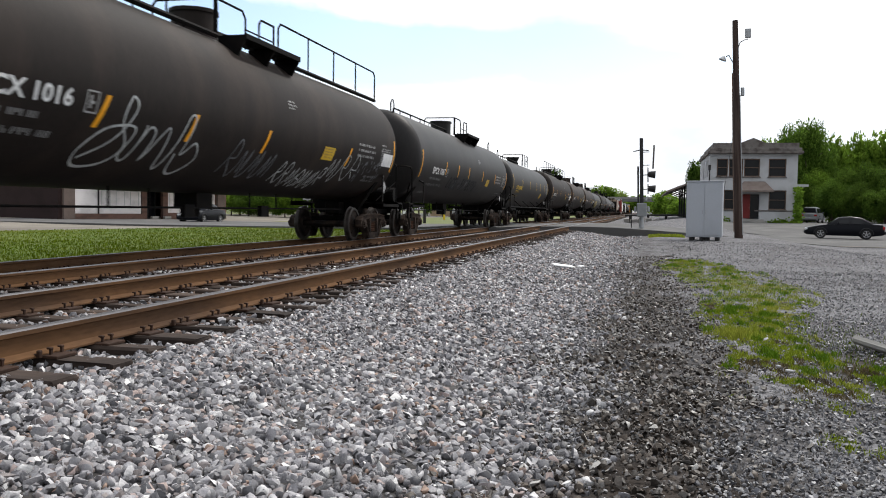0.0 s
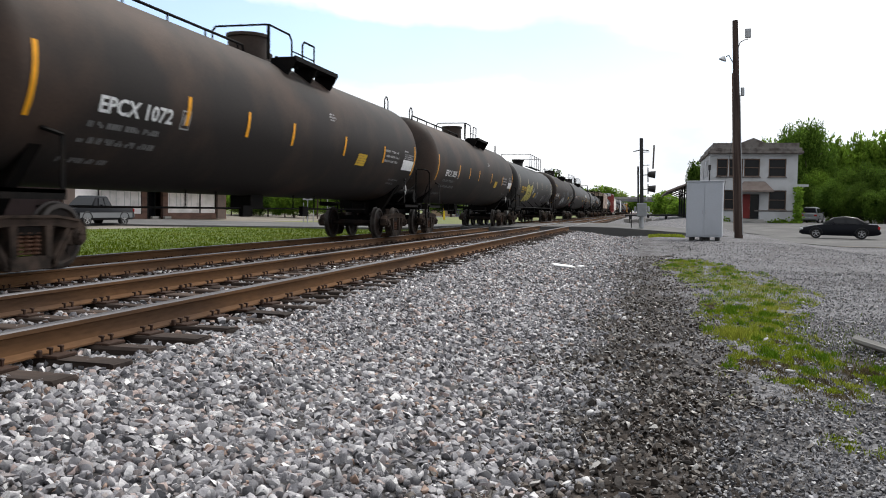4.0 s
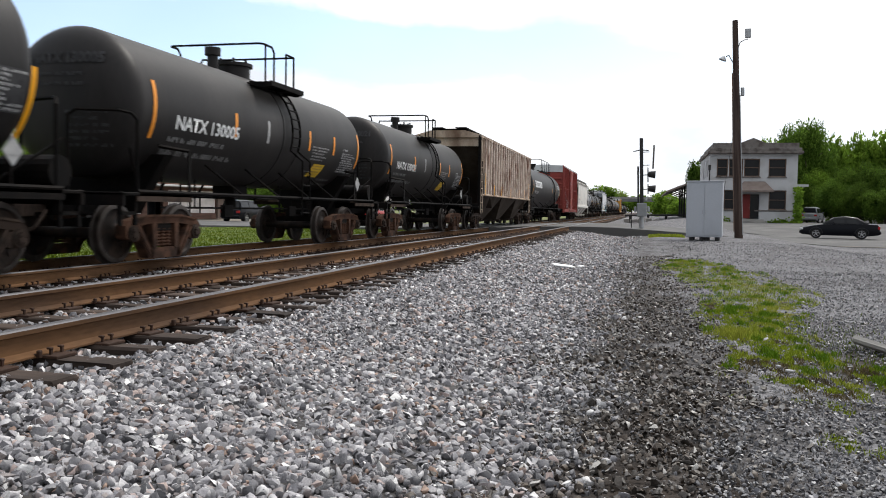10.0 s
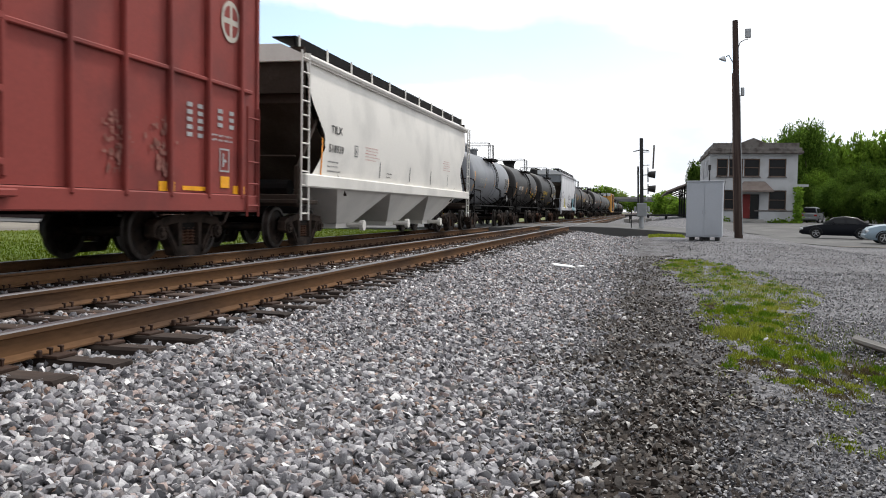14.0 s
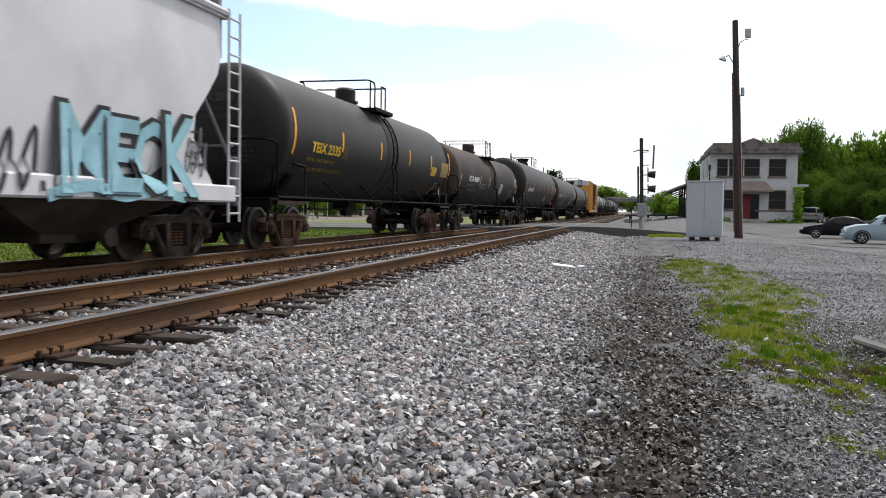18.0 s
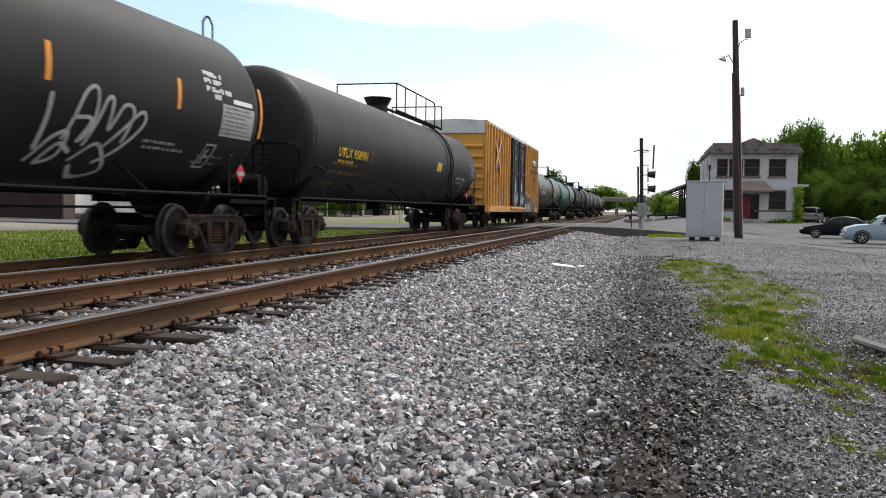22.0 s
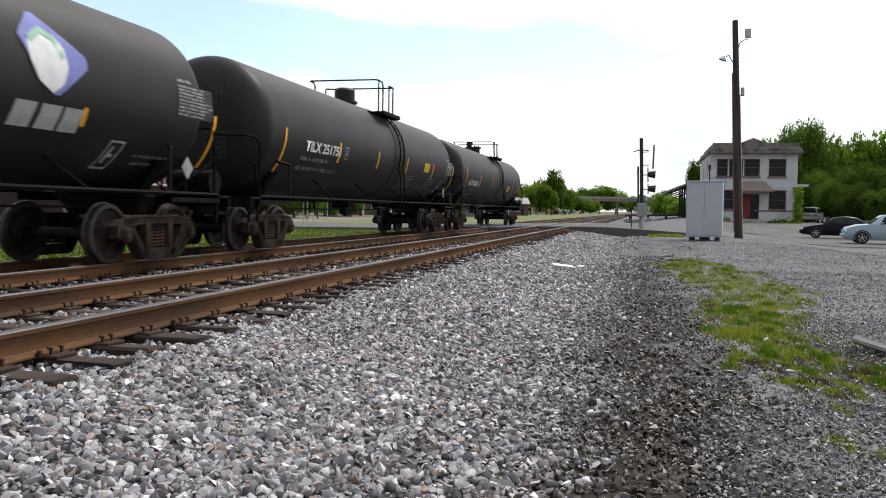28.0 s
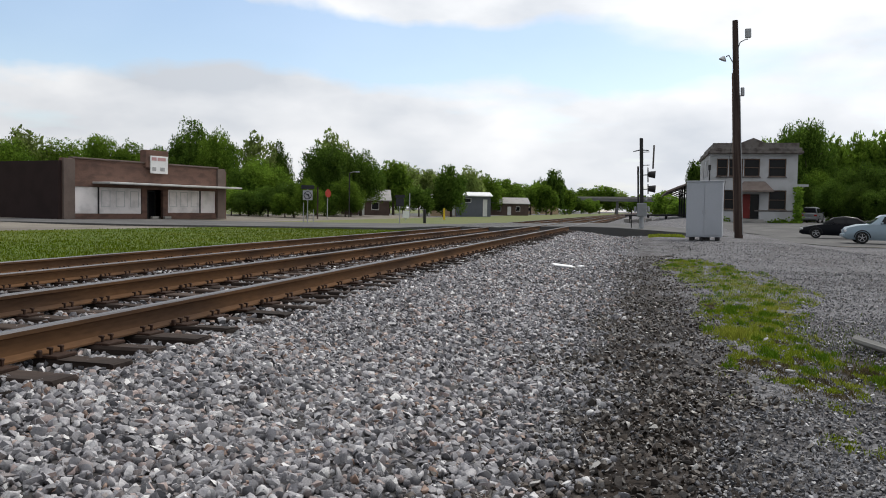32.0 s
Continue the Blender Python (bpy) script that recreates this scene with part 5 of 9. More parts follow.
def smooth_hopper(L, paint, label, bulge=0.10, top=4.2, bot=1.5, rail_over=True, end_shade=None, skirt=True):
    """Covered hopper with plain curved sides."""
    car = thing("covered_hopper", label, "hopper car", "freight train cars")
    car_base(car, L)
    w = 1.50
    e0, e1 = -L / 2 + 1.0, L / 2 - 1.0
    zs = np.linspace(bot, top, 9)

    def fn(z):
        t = (z - bot) / (top - bot)
        x = w - bulge * (2 * t - 1) ** 2 * (1 if t > 0.5 else 0.5)
        return x, 1, 0
    side = Side(fn)

    def end_y(z):
        # the side sheet is cut back in a curve above the end platform
        t = (z - bot) / (top - bot)
        return 0.55 + 1.0 * math.exp(-((t - 0.30) / 0.26) ** 2)
    for s in (-1, 1):
        g = Geo()
        g.smooth = True
        vs = []
        for z in zs:
            x = fn(z)[0]
            vs += [(s * x, e0 + end_y(z), z), (s * x, e1 - end_y(z), z)]
        g.add(vs, [(2 * k, 2 * k + 1, 2 * k + 3, 2 * k + 2) for k in range(len(zs) - 1)])
        part("side_sheet", g, paint, car)
    for s, e in ((1, e0), (-1, e1)):
        g = Geo()
        g.add([(-w + .1, e + s * 0.55, top), (w - .1, e + s * 0.55, top), (w - .1, e + s * 0.6, 3.2), (-w + .1, e + s * 0.6, 3.2), (w - .02, e + s * 3.0, 1.2), (-w + .02, e + s * 3.0, 1.2)], [(0, 1, 2, 3), (3, 2, 4, 5)])
        part("slope_sheet", g, HOPDARK, car)
        # the end gets a darker colour that stands for the shade on it
        g = Geo()
        g.box((0, e + s * 0.5, top - 0.3), (2 * w - 0.2, 0.1, 1.0))
        part("end_panel", g, end_shade or HOPGREY, car)
    g = Geo()
    g.prism([(-w + 0.02, top), (-0.9, top + 0.26), (0.9, top + 0.26), (w - 0.02, top), (w - 0.02, top - 0.12), (-w + 0.02, top - 0.12)], e0 + 0.35, e1 - 0.35, axis="y")
    part("roof", g, paint, car)
    for s in (-1, 1):
        g = Geo()
        g.cyl((s * (w - 0.02), e0 + 0.4, top - 0.02), (s * (w - 0.02), e1 - 0.4, top - 0.02), 0.075, 8)
        g.smooth = True
        part("roof_edge", g, paint, car)
        g = Geo()
        g.cbox((s * (w + 0.01), 0, bot - 0.13), (0.16, e1 - e0 - 0.5, 0.30), 0.03)
        part("side_sill", g, paint, car)
    n = 3
    for k in range(n):
        yc = (k - (n - 1) / 2) * 4.3
        gg = Geo()
        gg.add([(-w, yc - 2.1, bot - 0.25), (w, yc - 2.1, bot - 0.25), (w, yc + 2.1, bot - 0.25), (-w, yc + 2.1, bot - 0.25), (-0.9, yc - 0.6, 0.50), (0.9, yc - 0.6, 0.50), (0.9, yc + 0.6, 0.50), (-0.9, yc + 0.6, 0.50)],
               [(0, 1, 5, 4), (1, 2, 6, 5), (2, 3, 7, 6), (3, 0, 4, 7), (4, 5, 6, 7)])
        gg.box((0, yc, 0.44), (1.7, 1.0, 0.16))
        gg.cyl((-1.3, yc + 0.3, 0.44), (1.3, yc + 0.3, 0.44), 0.07, 10)
        gg.cyl((1.25, yc + 0.3, 0.44), (1.36, yc + 0.3, 0.44), 0.14, 12)
        # cars with low sides get dark pockets that stand for the shade beneath
        part("hopper_pocket", gg, paint if bot > 1.4 else HOPDARK, car)
    # dark running boards on the roof with pale braces
    g = Geo()
    for s in (-1, 1):
        g.box((s * 0.98, 0, top + 0.40), (0.55, e1 - e0 - 0.7, 0.035))
        g.box((s * 1.24, 0, top + 0.30), (0.03, e1 - e0 - 0.7, 0.22))
    part("running_board", g, STEEL, car)
    for k in range(11):
        y = e0 + 0.5 + k * (e1 - e0 - 1.0) / 10
        for s in (-1, 1):
            g = Geo()
            g.box((s * 1.27, y, top + 0.28), (0.03, 0.07, 0.34))
            part("board_brace", g, paint, car)
    for k in range(5):
        g = Geo()
        g.cbox((0, e0 + 2 + k * (e1 - e0 - 4) / 4, top + 0.36), (0.8, 1.8, 0.14), 0.04)
        part("hatch", g, paint, car)
    for s, e in ((1, e0), (-1, e1)):
        for k in (-1, 1):
            g = Geo()
            ladder_geo(g, k * (w + 0.04), e + s * 0.05, e + s * 0.45, 0.62, top + 0.05, 12, 0.02)
            part("ladder", g, paint, car)
        g = Geo()
        for k in (-1, 1):
            g.cbox((k * (w - 0.06), e + s * 0.05, 1.35), (0.10, 0.10, 0.9), 0.02)
            g.tube([(k * (w - 0.1), e + s * 0.1, 1.7), (k * (w - 0.1), e + s * 1.5, 3.2)], 0.04, 6)
        g.cbox((0, e + s * 0.5, 1.02), (2 * w, 1.2, 0.1), 0.02)
        g.cbox((0, e + s * 0.02, 1.05), (2 * w, 0.12, 0.26), 0.02)
        g.tube([(-w + 0.1, e + s * 0.05, 2.0), (w - 0.1, e + s * 0.05, 2.0)], 0.025)
        # same darkened colour, for the shade on the end framework
        part("end_frame", g, end_shade or HOPGREY, car)
        g = Geo()
        g.cyl((0.2, e + s * 0.8, 1.32), (0.95, e + s * 0.8, 1.32), 0.2, 12)
        part("air_reservoir", g, STEEL, car)
    return car, side, e0, e1


def boxcar(L, paint, door_paint, label, doors, end_cut=1.05, top=5.08, bot=0.82, ribs=0.62, horizontal=(), tc=2.6):
    car = thing("boxcar", label, "boxcar", "freight train cars")
    car_base(car, L, tc=tc)
    w = 1.53
    e0, e1 = -L / 2 + end_cut, L / 2 - end_cut
    g = Geo()
    g.box((0, 0, (top + bot + 0.3) / 2), (2 * w, e1 - e0, top - bot - 0.3))
    part("body", g, paint, car)
    for s in (-1, 1):
        g = Geo()
        g.cbox((s * (w + 0.01), 0, bot + 0.14), (0.12, e1 - e0, 0.30), 0.02)
        for k in (-1, 1):
            g.prism([(k * (L / 2 - 3.9), bot), (k * (L / 2 - 4.6), bot + 0.02), (k * (L / 2 - 4.6), bot + 0.2), (k * (e1 - 0.05), bot + 0.2), (k * (e1 - 0.05), bot - 0.02)], s * w - 0.04, s * w + 0.05)
        part("side_sill", g, paint, car)
    g = Geo()
    g.prism([(-w - 0.04, top - 0.02), (0, top + 0.06), (w + 0.04, top - 0.02), (w + 0.04, top - 0.16), (-w - 0.04, top - 0.16)], e0 - 0.03, e1 + 0.03, axis="y")
    for k in range(14):
        y = e0 + 0.6 + k * (e1 - e0 - 1.2) / 13
        g.prism([(-w - 0.04, top), (0, top + 0.10), (w + 0.04, top), (0, top + 0.03)], y - 0.05, y + 0.05, axis="y")
    part("roof", g, ROOFWHITE, car)
    # outside posts, left out where the doors are
    y = e0 + 0.12
    while y < e1 - 0.05:
        if not any(a - 0.06 < y < b + 0.06 for a, b in doors):
            for s in (-1, 1):
                gg = Geo()
                gg.cbox((s * (w + 0.045), y, (top + bot) / 2 + 0.06), (0.10, 0.085, top - bot - 0.3), 0.02)
                part("side_post", gg, paint, car)
        y += ribs
    for z, a, b in horizontal:
        gg = Geo()
        gg.cbox((w + 0.03, (a + b) / 2, z), (0.07, b - a, 0.07), 0.015)
        part("side_girt", gg, paint, car)
    for a, b in doors:
        gg = Geo()
        gg.cbox((w + 0.07, (a + b) / 2, (top + bot) / 2 + 0.08), (0.07, b - a - 0.03, top - bot - 0.55), 0.015)
        door = part("door", gg, door_paint, car)
        for k in range(5):
            gg = Geo()
            z = bot + 0.55 + k * (top - bot - 1.0) / 4
            gg.cbox((w + 0.12, (a + b) / 2, z), (0.05, b - a - 0.12, 0.09), 0.015)
            part("door_rib", gg, door_paint, door)
        for yy in (a + 0.06, b - 0.06):
            gg = Geo()
            gg.cbox((w + 0.12, yy, (top + bot) / 2 + 0.08), (0.05, 0.08, top - bot - 0.6), 0.015)
            part("door_stile", gg, door_paint, door)
        for yy in (a + 0.3, b - 0.3):
            gg = Geo()
            gg.tube([(w + 0.17, yy, bot + 0.3), (w + 0.17, yy, top - 0.3)], 0.022)
            part("lock_rod", gg, door_paint, door)
            for k in range(5):
                gg = Geo()
                gg.cbox((w + 0.165, yy, bot + 0.5 + k * (top - bot - 0.95) / 4), (0.07, 0.14, 0.09), 0.015)
                part("rod_bracket", gg, door_paint, door)
        gg = Geo()
        gg.cbox((w + 0.13, (a + b) / 2, bot + 0.20), (0.10, b - a + 0.2, 0.10), 0.02)
        part("door_track", gg, paint, car)
    for s, e in ((-1, e0), (1, e1)):
        for k in range(7):
            z = bot + 0.65 + k * 0.48
            if z < top - 0.8:
                gg = Geo()
                gg.cbox((0, e + s * 0.03, z), (2 * w - 0.3, 0.13, 0.17), 0.045)
                part("end_rib", gg, paint, car)
        for k in (-1, 1):
            gg = Geo()
            gg.cbox((k * (w - 0.02), e + s * 0.02, (top + bot) / 2), (0.12, 0.1, top - bot), 0.02)
            part("corner_post", gg, paint, car)
        gg = Geo()
        gg.cbox((0, e + s * 0.045, top - 0.34), (2 * w - 0.16, 0.03, 0.56), 0.008)
        part("white_end_panel", gg, ROOFWHITE, car)
        gg = Geo()
        ladder_geo(gg, w + 0.10, e - s * 0.08, e - s * 0.52, bot - 0.1, bot + 1.9, 5)
        part("ladder", gg, paint, car)
        gg = Geo()
        gg.box((0, e + s * 0.3, 1.06), (2 * w - 0.6, 0.5, 0.05))
        gg.cbox((0, e + s * 0.08, 0.98), (2 * w, 0.16, 0.3), 0.02)
        part("end_sill", gg, STEEL, car)
        for z in (1.5, 2.1, 2.7):
            gg = Geo()
            gg.tube([(w - 0.1, e + s * 0.1, z), (w - 0.55, e + s * 0.1, z)], 0.018)
            part("grab_iron", gg, paint, car)
    return car, flat_side(w + 0.006), e0, e1


# ---- the cars in order; J: where each coupling stands along the track at the start ----
J = dict(a=4.5, b=24.54, c=44.67, d=64.97, e=84.85, f=104.82, g=124.79, h=145.86, i=165.38, j=185.34, k=203.7, l=216.1, m=229.05, n=247.3, o=267.9, p=285.48,
         q=304.85, r=317.4, s=329.91, t=342.41, u=360.54, v=377.28, w=395.5, x=415.66, y=436.65, z=457.3, aa=478.1, bb=495.85, cc=512.3, dd=529.2, ee=546.08, ff=564.32, end=583.35)
ORDER = list(J)
TRAIN = []


def couple(key, car):
    nxt = ORDER[ORDER.index(key) + 1]
    TRAIN.append((car, (J[key] + J[nxt]) / 2))


def length(key):
    return J[ORDER[ORDER.index(key) + 1]] - J[key]


def spray_word(car, side, text, y, z, size, ink, bold=0.012, width=None, lean=0.15, fill=None, fat=0.0, each=None, off=0.015):
    """Sprayed letters: an outline, and fat filled shapes on it where they are filled in."""
    half_gap = (fat - bold) / 2
    if fill:
        lettering(car, side, text, y, z, size, ink, "spray_outline", bold=fat, width=width, lean=lean, off=off)
        lettering(car, side, text, y + half_gap, z, size, fill, "spray_letter", bold=bold, width=(width - 2 * half_gap) if width else None, lean=lean, off=off + 0.006)
    else:
        lettering(car, side, text, y, z, size, ink, "spray_letter", bold=bold, width=width, lean=lean, off=off)


def spray_loop(car, side, pts, ink, w=0.06, off=0.015):
    """One sprayed line, rounded off between its turning points."""
    out = []
    for k in range(len(pts) - 1):
        p = [Vector(pts[max(0, min(len(pts) - 1, k + j))]) for j in (-1, 0, 1, 2)]
        for u in range(6):
            t = u / 6
            out.append(tuple(0.5 * (2 * p[1] + (p[2] - p[0]) * t + (2 * p[0] - 5 * p[1] + 4 * p[2] - p[3]) * t * t + (3 * p[1] - p[0] - 3 * p[2] + p[3]) * t ** 3)))
    out.append(tuple(pts[-1]))
    g = Geo()
    ribbon(g, side, out, w, off)
    part("spray_line", g, ink, car)


def spray_scrawl(car, side, y0, y1, z0, z1, n, ink, seed, w=0.035):
    """A run of joined, loopy strokes that cannot be read."""
    rnd = random.Random(seed)
    pts, step, h = [], (y1 - y0) / n, z1 - z0
    for k in range(n):
        y = y0 + k * step
        kind = rnd.randint(0, 2)
        if kind == 0:
            q = ((0.0, 0.1), (0.25, 0.95), (0.55, 1.0), (0.6, 0.55), (0.2, 0.5), (0.7, 0.1))
        elif kind == 1:
            q = ((0.1, 0.5), (0.3, 0.0), (0.75, 0.1), (0.8, 0.6), (0.45, 0.75), (0.3, 0.45), (0.8, 0.3))
        else:
            q = ((0.05, 0.0), (0.2, 0.75), (0.4, 0.1), (0.6, 0.8), (0.75, 0.05))
        pts += [(y + (u + rnd.uniform(-0.06, 0.06) + 0.25 * v) * step, z0 + (v + rnd.uniform(-0.06, 0.06)) * h) for u, v in q]
    spray_loop(car, side, pts, ink, w)


def spray_cloud(car, side, y0, y1, z0, z1, ink, seed, n=40, r=0.12):
    """Patchy overspray, in scattered flecks."""
    rnd = random.Random(seed)
    g = Geo()
    for k in range(n):
        q = rnd.uniform(0.3, 1.0) * r
        blob(g, side, rnd.uniform(y0, y1), z0 + (z1 - z0) * rnd.betavariate(2, 2), q * rnd.uniform(0.3, 0.9), q, rnd, 0.009 + 0.0001 * k, 8)
    tagged(part("overspray", g, ink, car), kind="stuff")


def epcx(key, number, paint, top, label="black tank car with white lettering and yellow reflectors", y=2.2, stripes=(4.4, 6.45, 8.45, 11.5, 14.6), end_panel=None, **kw):
    L = length(key)
    car, side, half = tank_car(L, 1.535, 2.67, paint, label, top=top, pipe=False, manway="low", plat=(-0.3, 2.2), hazard=key in ("h", "i"))
    dress(car, side, half, 2.67, "EPCX " + number, y=y, stripes=stripes, label_y=12.5, label_z=2.02, panel_at=(2.60, OLDWHITE), seed=int(number), ink=WHITE, lines=3, **kw)
    bars(car, side, -half + 10.5, -half + 10.95, 2.92, 3.12, 3, OLDWHITE, 3, fill=0.6)
    rear = half - kw.get("ends", (0.95, 0.95))[1]
    bars(car, side, rear - 3.0, rear - 1.6, 2.2, 2.62, 3, OLDWHITE, 4, fill=0.45)
    if end_panel:
        for u, w, z0, z1 in end_panel:
            panel(car, side, rear - u, rear - w, z0, z1, WHITE, off=0.012)
    couple(key, car)
    return car, side, half


car, side, half = epcx("a", "1016", BROWNBLACK, "long", "black tank car with outlined graffiti and white lettering", end_panel=[(0.95, 0.1, 2.1, 2.45)], stripes=(4.6, 6.9, 9.6, 14.2), slant=0.16, sz=(1.95, 2.4))
spray_loop(car, side, [(-half + u, z) for u, z in ((4.55, 1.55), (5.05, 1.85), (5.35, 2.3), (5.2, 2.45), (5.1, 2.1), (5.35, 1.75), (5.1, 1.5), (4.6, 1.45), (4.45, 1.65), (4.75, 1.95), (5.2, 2.05), (5.45, 2.0), (5.35, 1.65), (5.55, 1.6), (5.7, 2.1))], GRAFWHITE, 0.035)
spray_loop(car, side, [(-half + u, z) for u, z in ((5.55, 1.6), (5.75, 2.05), (5.95, 2.0), (5.9, 1.6), (6.1, 1.95), (6.3, 2.1), (6.35, 1.6), (6.5, 1.55), (6.75, 2.3), (6.95, 2.3), (6.85, 1.75), (7.15, 1.95), (7.35, 1.7), (7.05, 1.45), (6.8, 1.5), (6.7, 1.75))], GRAFWHITE, 0.035)
spray_scrawl(car, side, -half + 8.3, -half + 10.3, 1.5, 2.1, 4, GRAFGREY, 3)
spray_scrawl(car, side, -half + 10.6, -half + 13.2, 1.4, 1.85, 7, GRAFWHITE, 4, 0.03)
spray_scrawl(car, side, -half + 13.1, -half + 15.2, 1.6, 2.2, 3, GRAFWHITE, 5, 0.03)
spray_cloud(car, side, half - 3.6, half - 1.8, 1.6, 2.2, GRAFGREY, 4, 46, 0.07)
car, side, half = epcx("b", "1067", BLACK, "low", "black tank car with a pale sprayed line of words", y=2.49)
spray_word(car, side, "OGER + FAT-BOYS!", -half + 5.15, 1.72, 0.46, GRAFDIM, 0.012, 5.2, 0.22)


def utlx(key, number, label, R=1.46, zc=2.56, stripes=(4.5, 8.0, 11.2, 13.4, 15.85), smat=None, paint=None, top="utlx", red=False, ymark=2.1, lab=13.6, lab_z=1.80, pan=(2.66, OLDWHITE), **kw):
    L = length(key)
    car, side, half = tank_car(L, R, zc, paint or BLACK, label, top=top, manway="cone", plat=(-0.3, 2.2), red=red, hazard=key == "y", ladder=key == "y")
    dress(car, side, half, zc, "UTLX " + number, ink=YELLOWTEXT, small_ink=DIMYELLOW, y=ymark, stripes=stripes, stripe_mat=smat or CREAM, label_y=lab, label_z=lab_z, seed=len(number) + int(J[key]), panel_at=pan, lines=3, **kw)
    bars(car, side, -half + ymark + 0.05, -half + ymark + 1.3, 2.02, 2.10, 1, YELLOWTEXT, 5, fill=0.9)
    couple(key, car)
    return car, side, half


utlx("c", "950486", "black tank car with yellow lettering and a side rail", top="low", smat=YELLOWTEXT, sz=(2.30, 2.78), ez=(2.12, 3.0))
epcx("d", "1043", BROWNBLACK, "long", y=2.03, stripes=(4.45, 7.5, 11.9, 14.7), sz=(2.23, 2.68), end_panel=[(1.3, 0.1, 2.0, 2.4)], ends=(1.18, 0.7))
epcx("e", "1072", RUSTTOP, "low", end_panel=[(1.2, 0.1, 2.1, 2.4)])
epcx("f", "1059", RUSTTOP, "low", end_panel=[(1.2, 0.1, 2.1, 2.4)])
car, side, half = utlx("g", "955517", "black tank car with yellow lettering and fat cream graffiti", smat=CREAM, ymark=2.22, stripes=(4.9, 7.25, 9.5, 12.3, 15.3), sz=(2.42, 2.90), ez=(2.17, 3.12), ends=(1.43, 0.9), lab=8.5, lab_z=1.82)
# fat round letters: wide strokes on wider dark ones, with a thin line inside
STROKES = dict(S=((0.80, 0.80), (0.55, 1.0), (0.25, 0.85), (0.30, 0.58), (0.70, 0.42), (0.72, 0.12), (0.40, 0.0), (0.05, 0.15)), L=((0.25, 1.0), (0.15, 0.5), (0.20, 0.08), (0.70, 0.02)),
               O=((0.5, 1.0), (0.15, 0.7), (0.2, 0.2), (0.5, 0.0), (0.82, 0.25), (0.82, 0.72), (0.5, 1.0)), E=((0.80, 0.85), (0.45, 1.0), (0.20, 0.7), (0.60, 0.52), (0.20, 0.35), (0.40, 0.02), (0.85, 0.12)))
for k, (tx, u, w) in enumerate((("S", 4.35, 0.85), ("L", 5.15, 0.75), ("O", 5.65, 0.75), ("E", 6.3, 0.75))):
    pts = [(-half + u + a * w, 1.66 + 0.72 * b + (0.06 if k % 2 else 0.0)) for a, b in STROKES[tx]]
    for ink, wide, off in ((GRAFBLACK, 0.42, 0.013), (GRAFYELLOW, 0.34, 0.018), (GRAFBLACK, 0.025, 0.023)):
        spray_loop(car, side, pts, ink, wide, off + 0.0004 * k)
        g = Geo()
        for p in (pts[0], pts[-1]):
            blob(g, side, p[0], p[1], wide * 0.5, wide * 0.5, random.Random(k), off + 0.0004 * k)
        part("spray_fill", g, ink, car)
spray_scrawl(car, side, -half + 7.2, -half + 8.1, 2.02, 2.4, 3, GRAFWHITE, 6)
spray_scrawl(car, side, -half + 7.2, -half + 8.4, 1.5, 1.9, 3, GRAFGREY, 7)
g = Geo()
blob(g, side, -half + 9.95, 1.93, 0.55, 0.28, random.Random(5), 0.011)
part("spray_fill", g, GRAFGREY, car)
spray_scrawl(car, side, -half + 9.6, -half + 10.3, 1.72, 2.15, 1, GRAFWHITE, 8, 0.04)
spray_scrawl(car, side, -half + 11.0, -half + 11.8, 1.62, 2.0, 2, GRAFGREY, 9)
spray_scrawl(car, side, -half + 13.1, -half + 14.9, 1.7, 2.1, 3, GRAFWHITE, 10)
spray_cloud(car, side, half - 3.6, half - 1.0, 1.45, 2.45, GRAFGREY, 8, 70, 0.14)
spray_cloud(car, side, half - 3.4, half - 1.2, 1.45, 2.3, GRAFCREAM, 9, 26, 0.10)
car, side, half = epcx("h", "1084", BROWNBLACK, "low", "black tank car with silver graffiti and white lettering", y=1.29, stripes=(4.28,), sz=(1.87, 2.31), ez=(1.53, 2.31), ends=(0.45, 0.55), slant=0.1)
spray_cloud(car, side, -half + 6.6, -half + 9.2, 1.5, 2.15, GRAFWHITE, 2, 90, 0.17)
spray_scrawl(car, side, -half + 6.7, -half + 9.1, 1.5, 2.2, 4, GRAFBLACK, 15, 0.06)
spray_cloud(car, side, -half + 6.5, -half + 9.3, 2.1, 2.75, GRAFGREY, 3, 50, 0.12)
spray_cloud(car, side, -half + 10.3, -half + 12.4, 1.4, 2.85, GRAFGREY, 4, 80, 0.2)
spray_cloud(car, side, -half + 14.4, -half + 17.0, 1.4, 2.4, GRAFGREY, 5, 60, 0.14)
spray_cloud(car, side, -half + 14.6, -half + 16.4, 1.5, 2.3, GRAFCREAM, 6, 30, 0.12)
spray_scrawl(car, side, -half + 1.5, -half + 3.1, 1.4, 1.75, 5, GRAFGREY, 12, 0.025)
spray_scrawl(car, side, -half + 3.6, -half + 6.0, 1.42, 1.85, 5, GRAFDIM, 13)
spray_loop(car, side, [(-half + u, z) for u, z in ((0.5, 3.2), (0.75, 3.05), (1.1, 3.1), (1.3, 3.3), (1.5, 3.1), (1.35, 2.95), (1.1, 3.0), (0.9, 3.2))], YELLOWTEXT, 0.018)
car, side, half = epcx("i", "1087", BLACK, "long", "black tank car with white repaint patches at its end", y=1.72, z=2.36, stripes=(3.57, 5.92, 7.96, 10.8, 13.25, 15.9), sz=(2.19, 2.65), ez=(1.96, 2.88), ends=(0.92, 0.54),
                       end_panel=[(0.95, 0.27, 2.86, 3.0), (1.42, 0.08, 2.67, 2.82)])
spray_scrawl(car, side, -half + 1.0, -half + 1.68, 2.18, 2.45, 4, GRAFGREY, 14, 0.04)
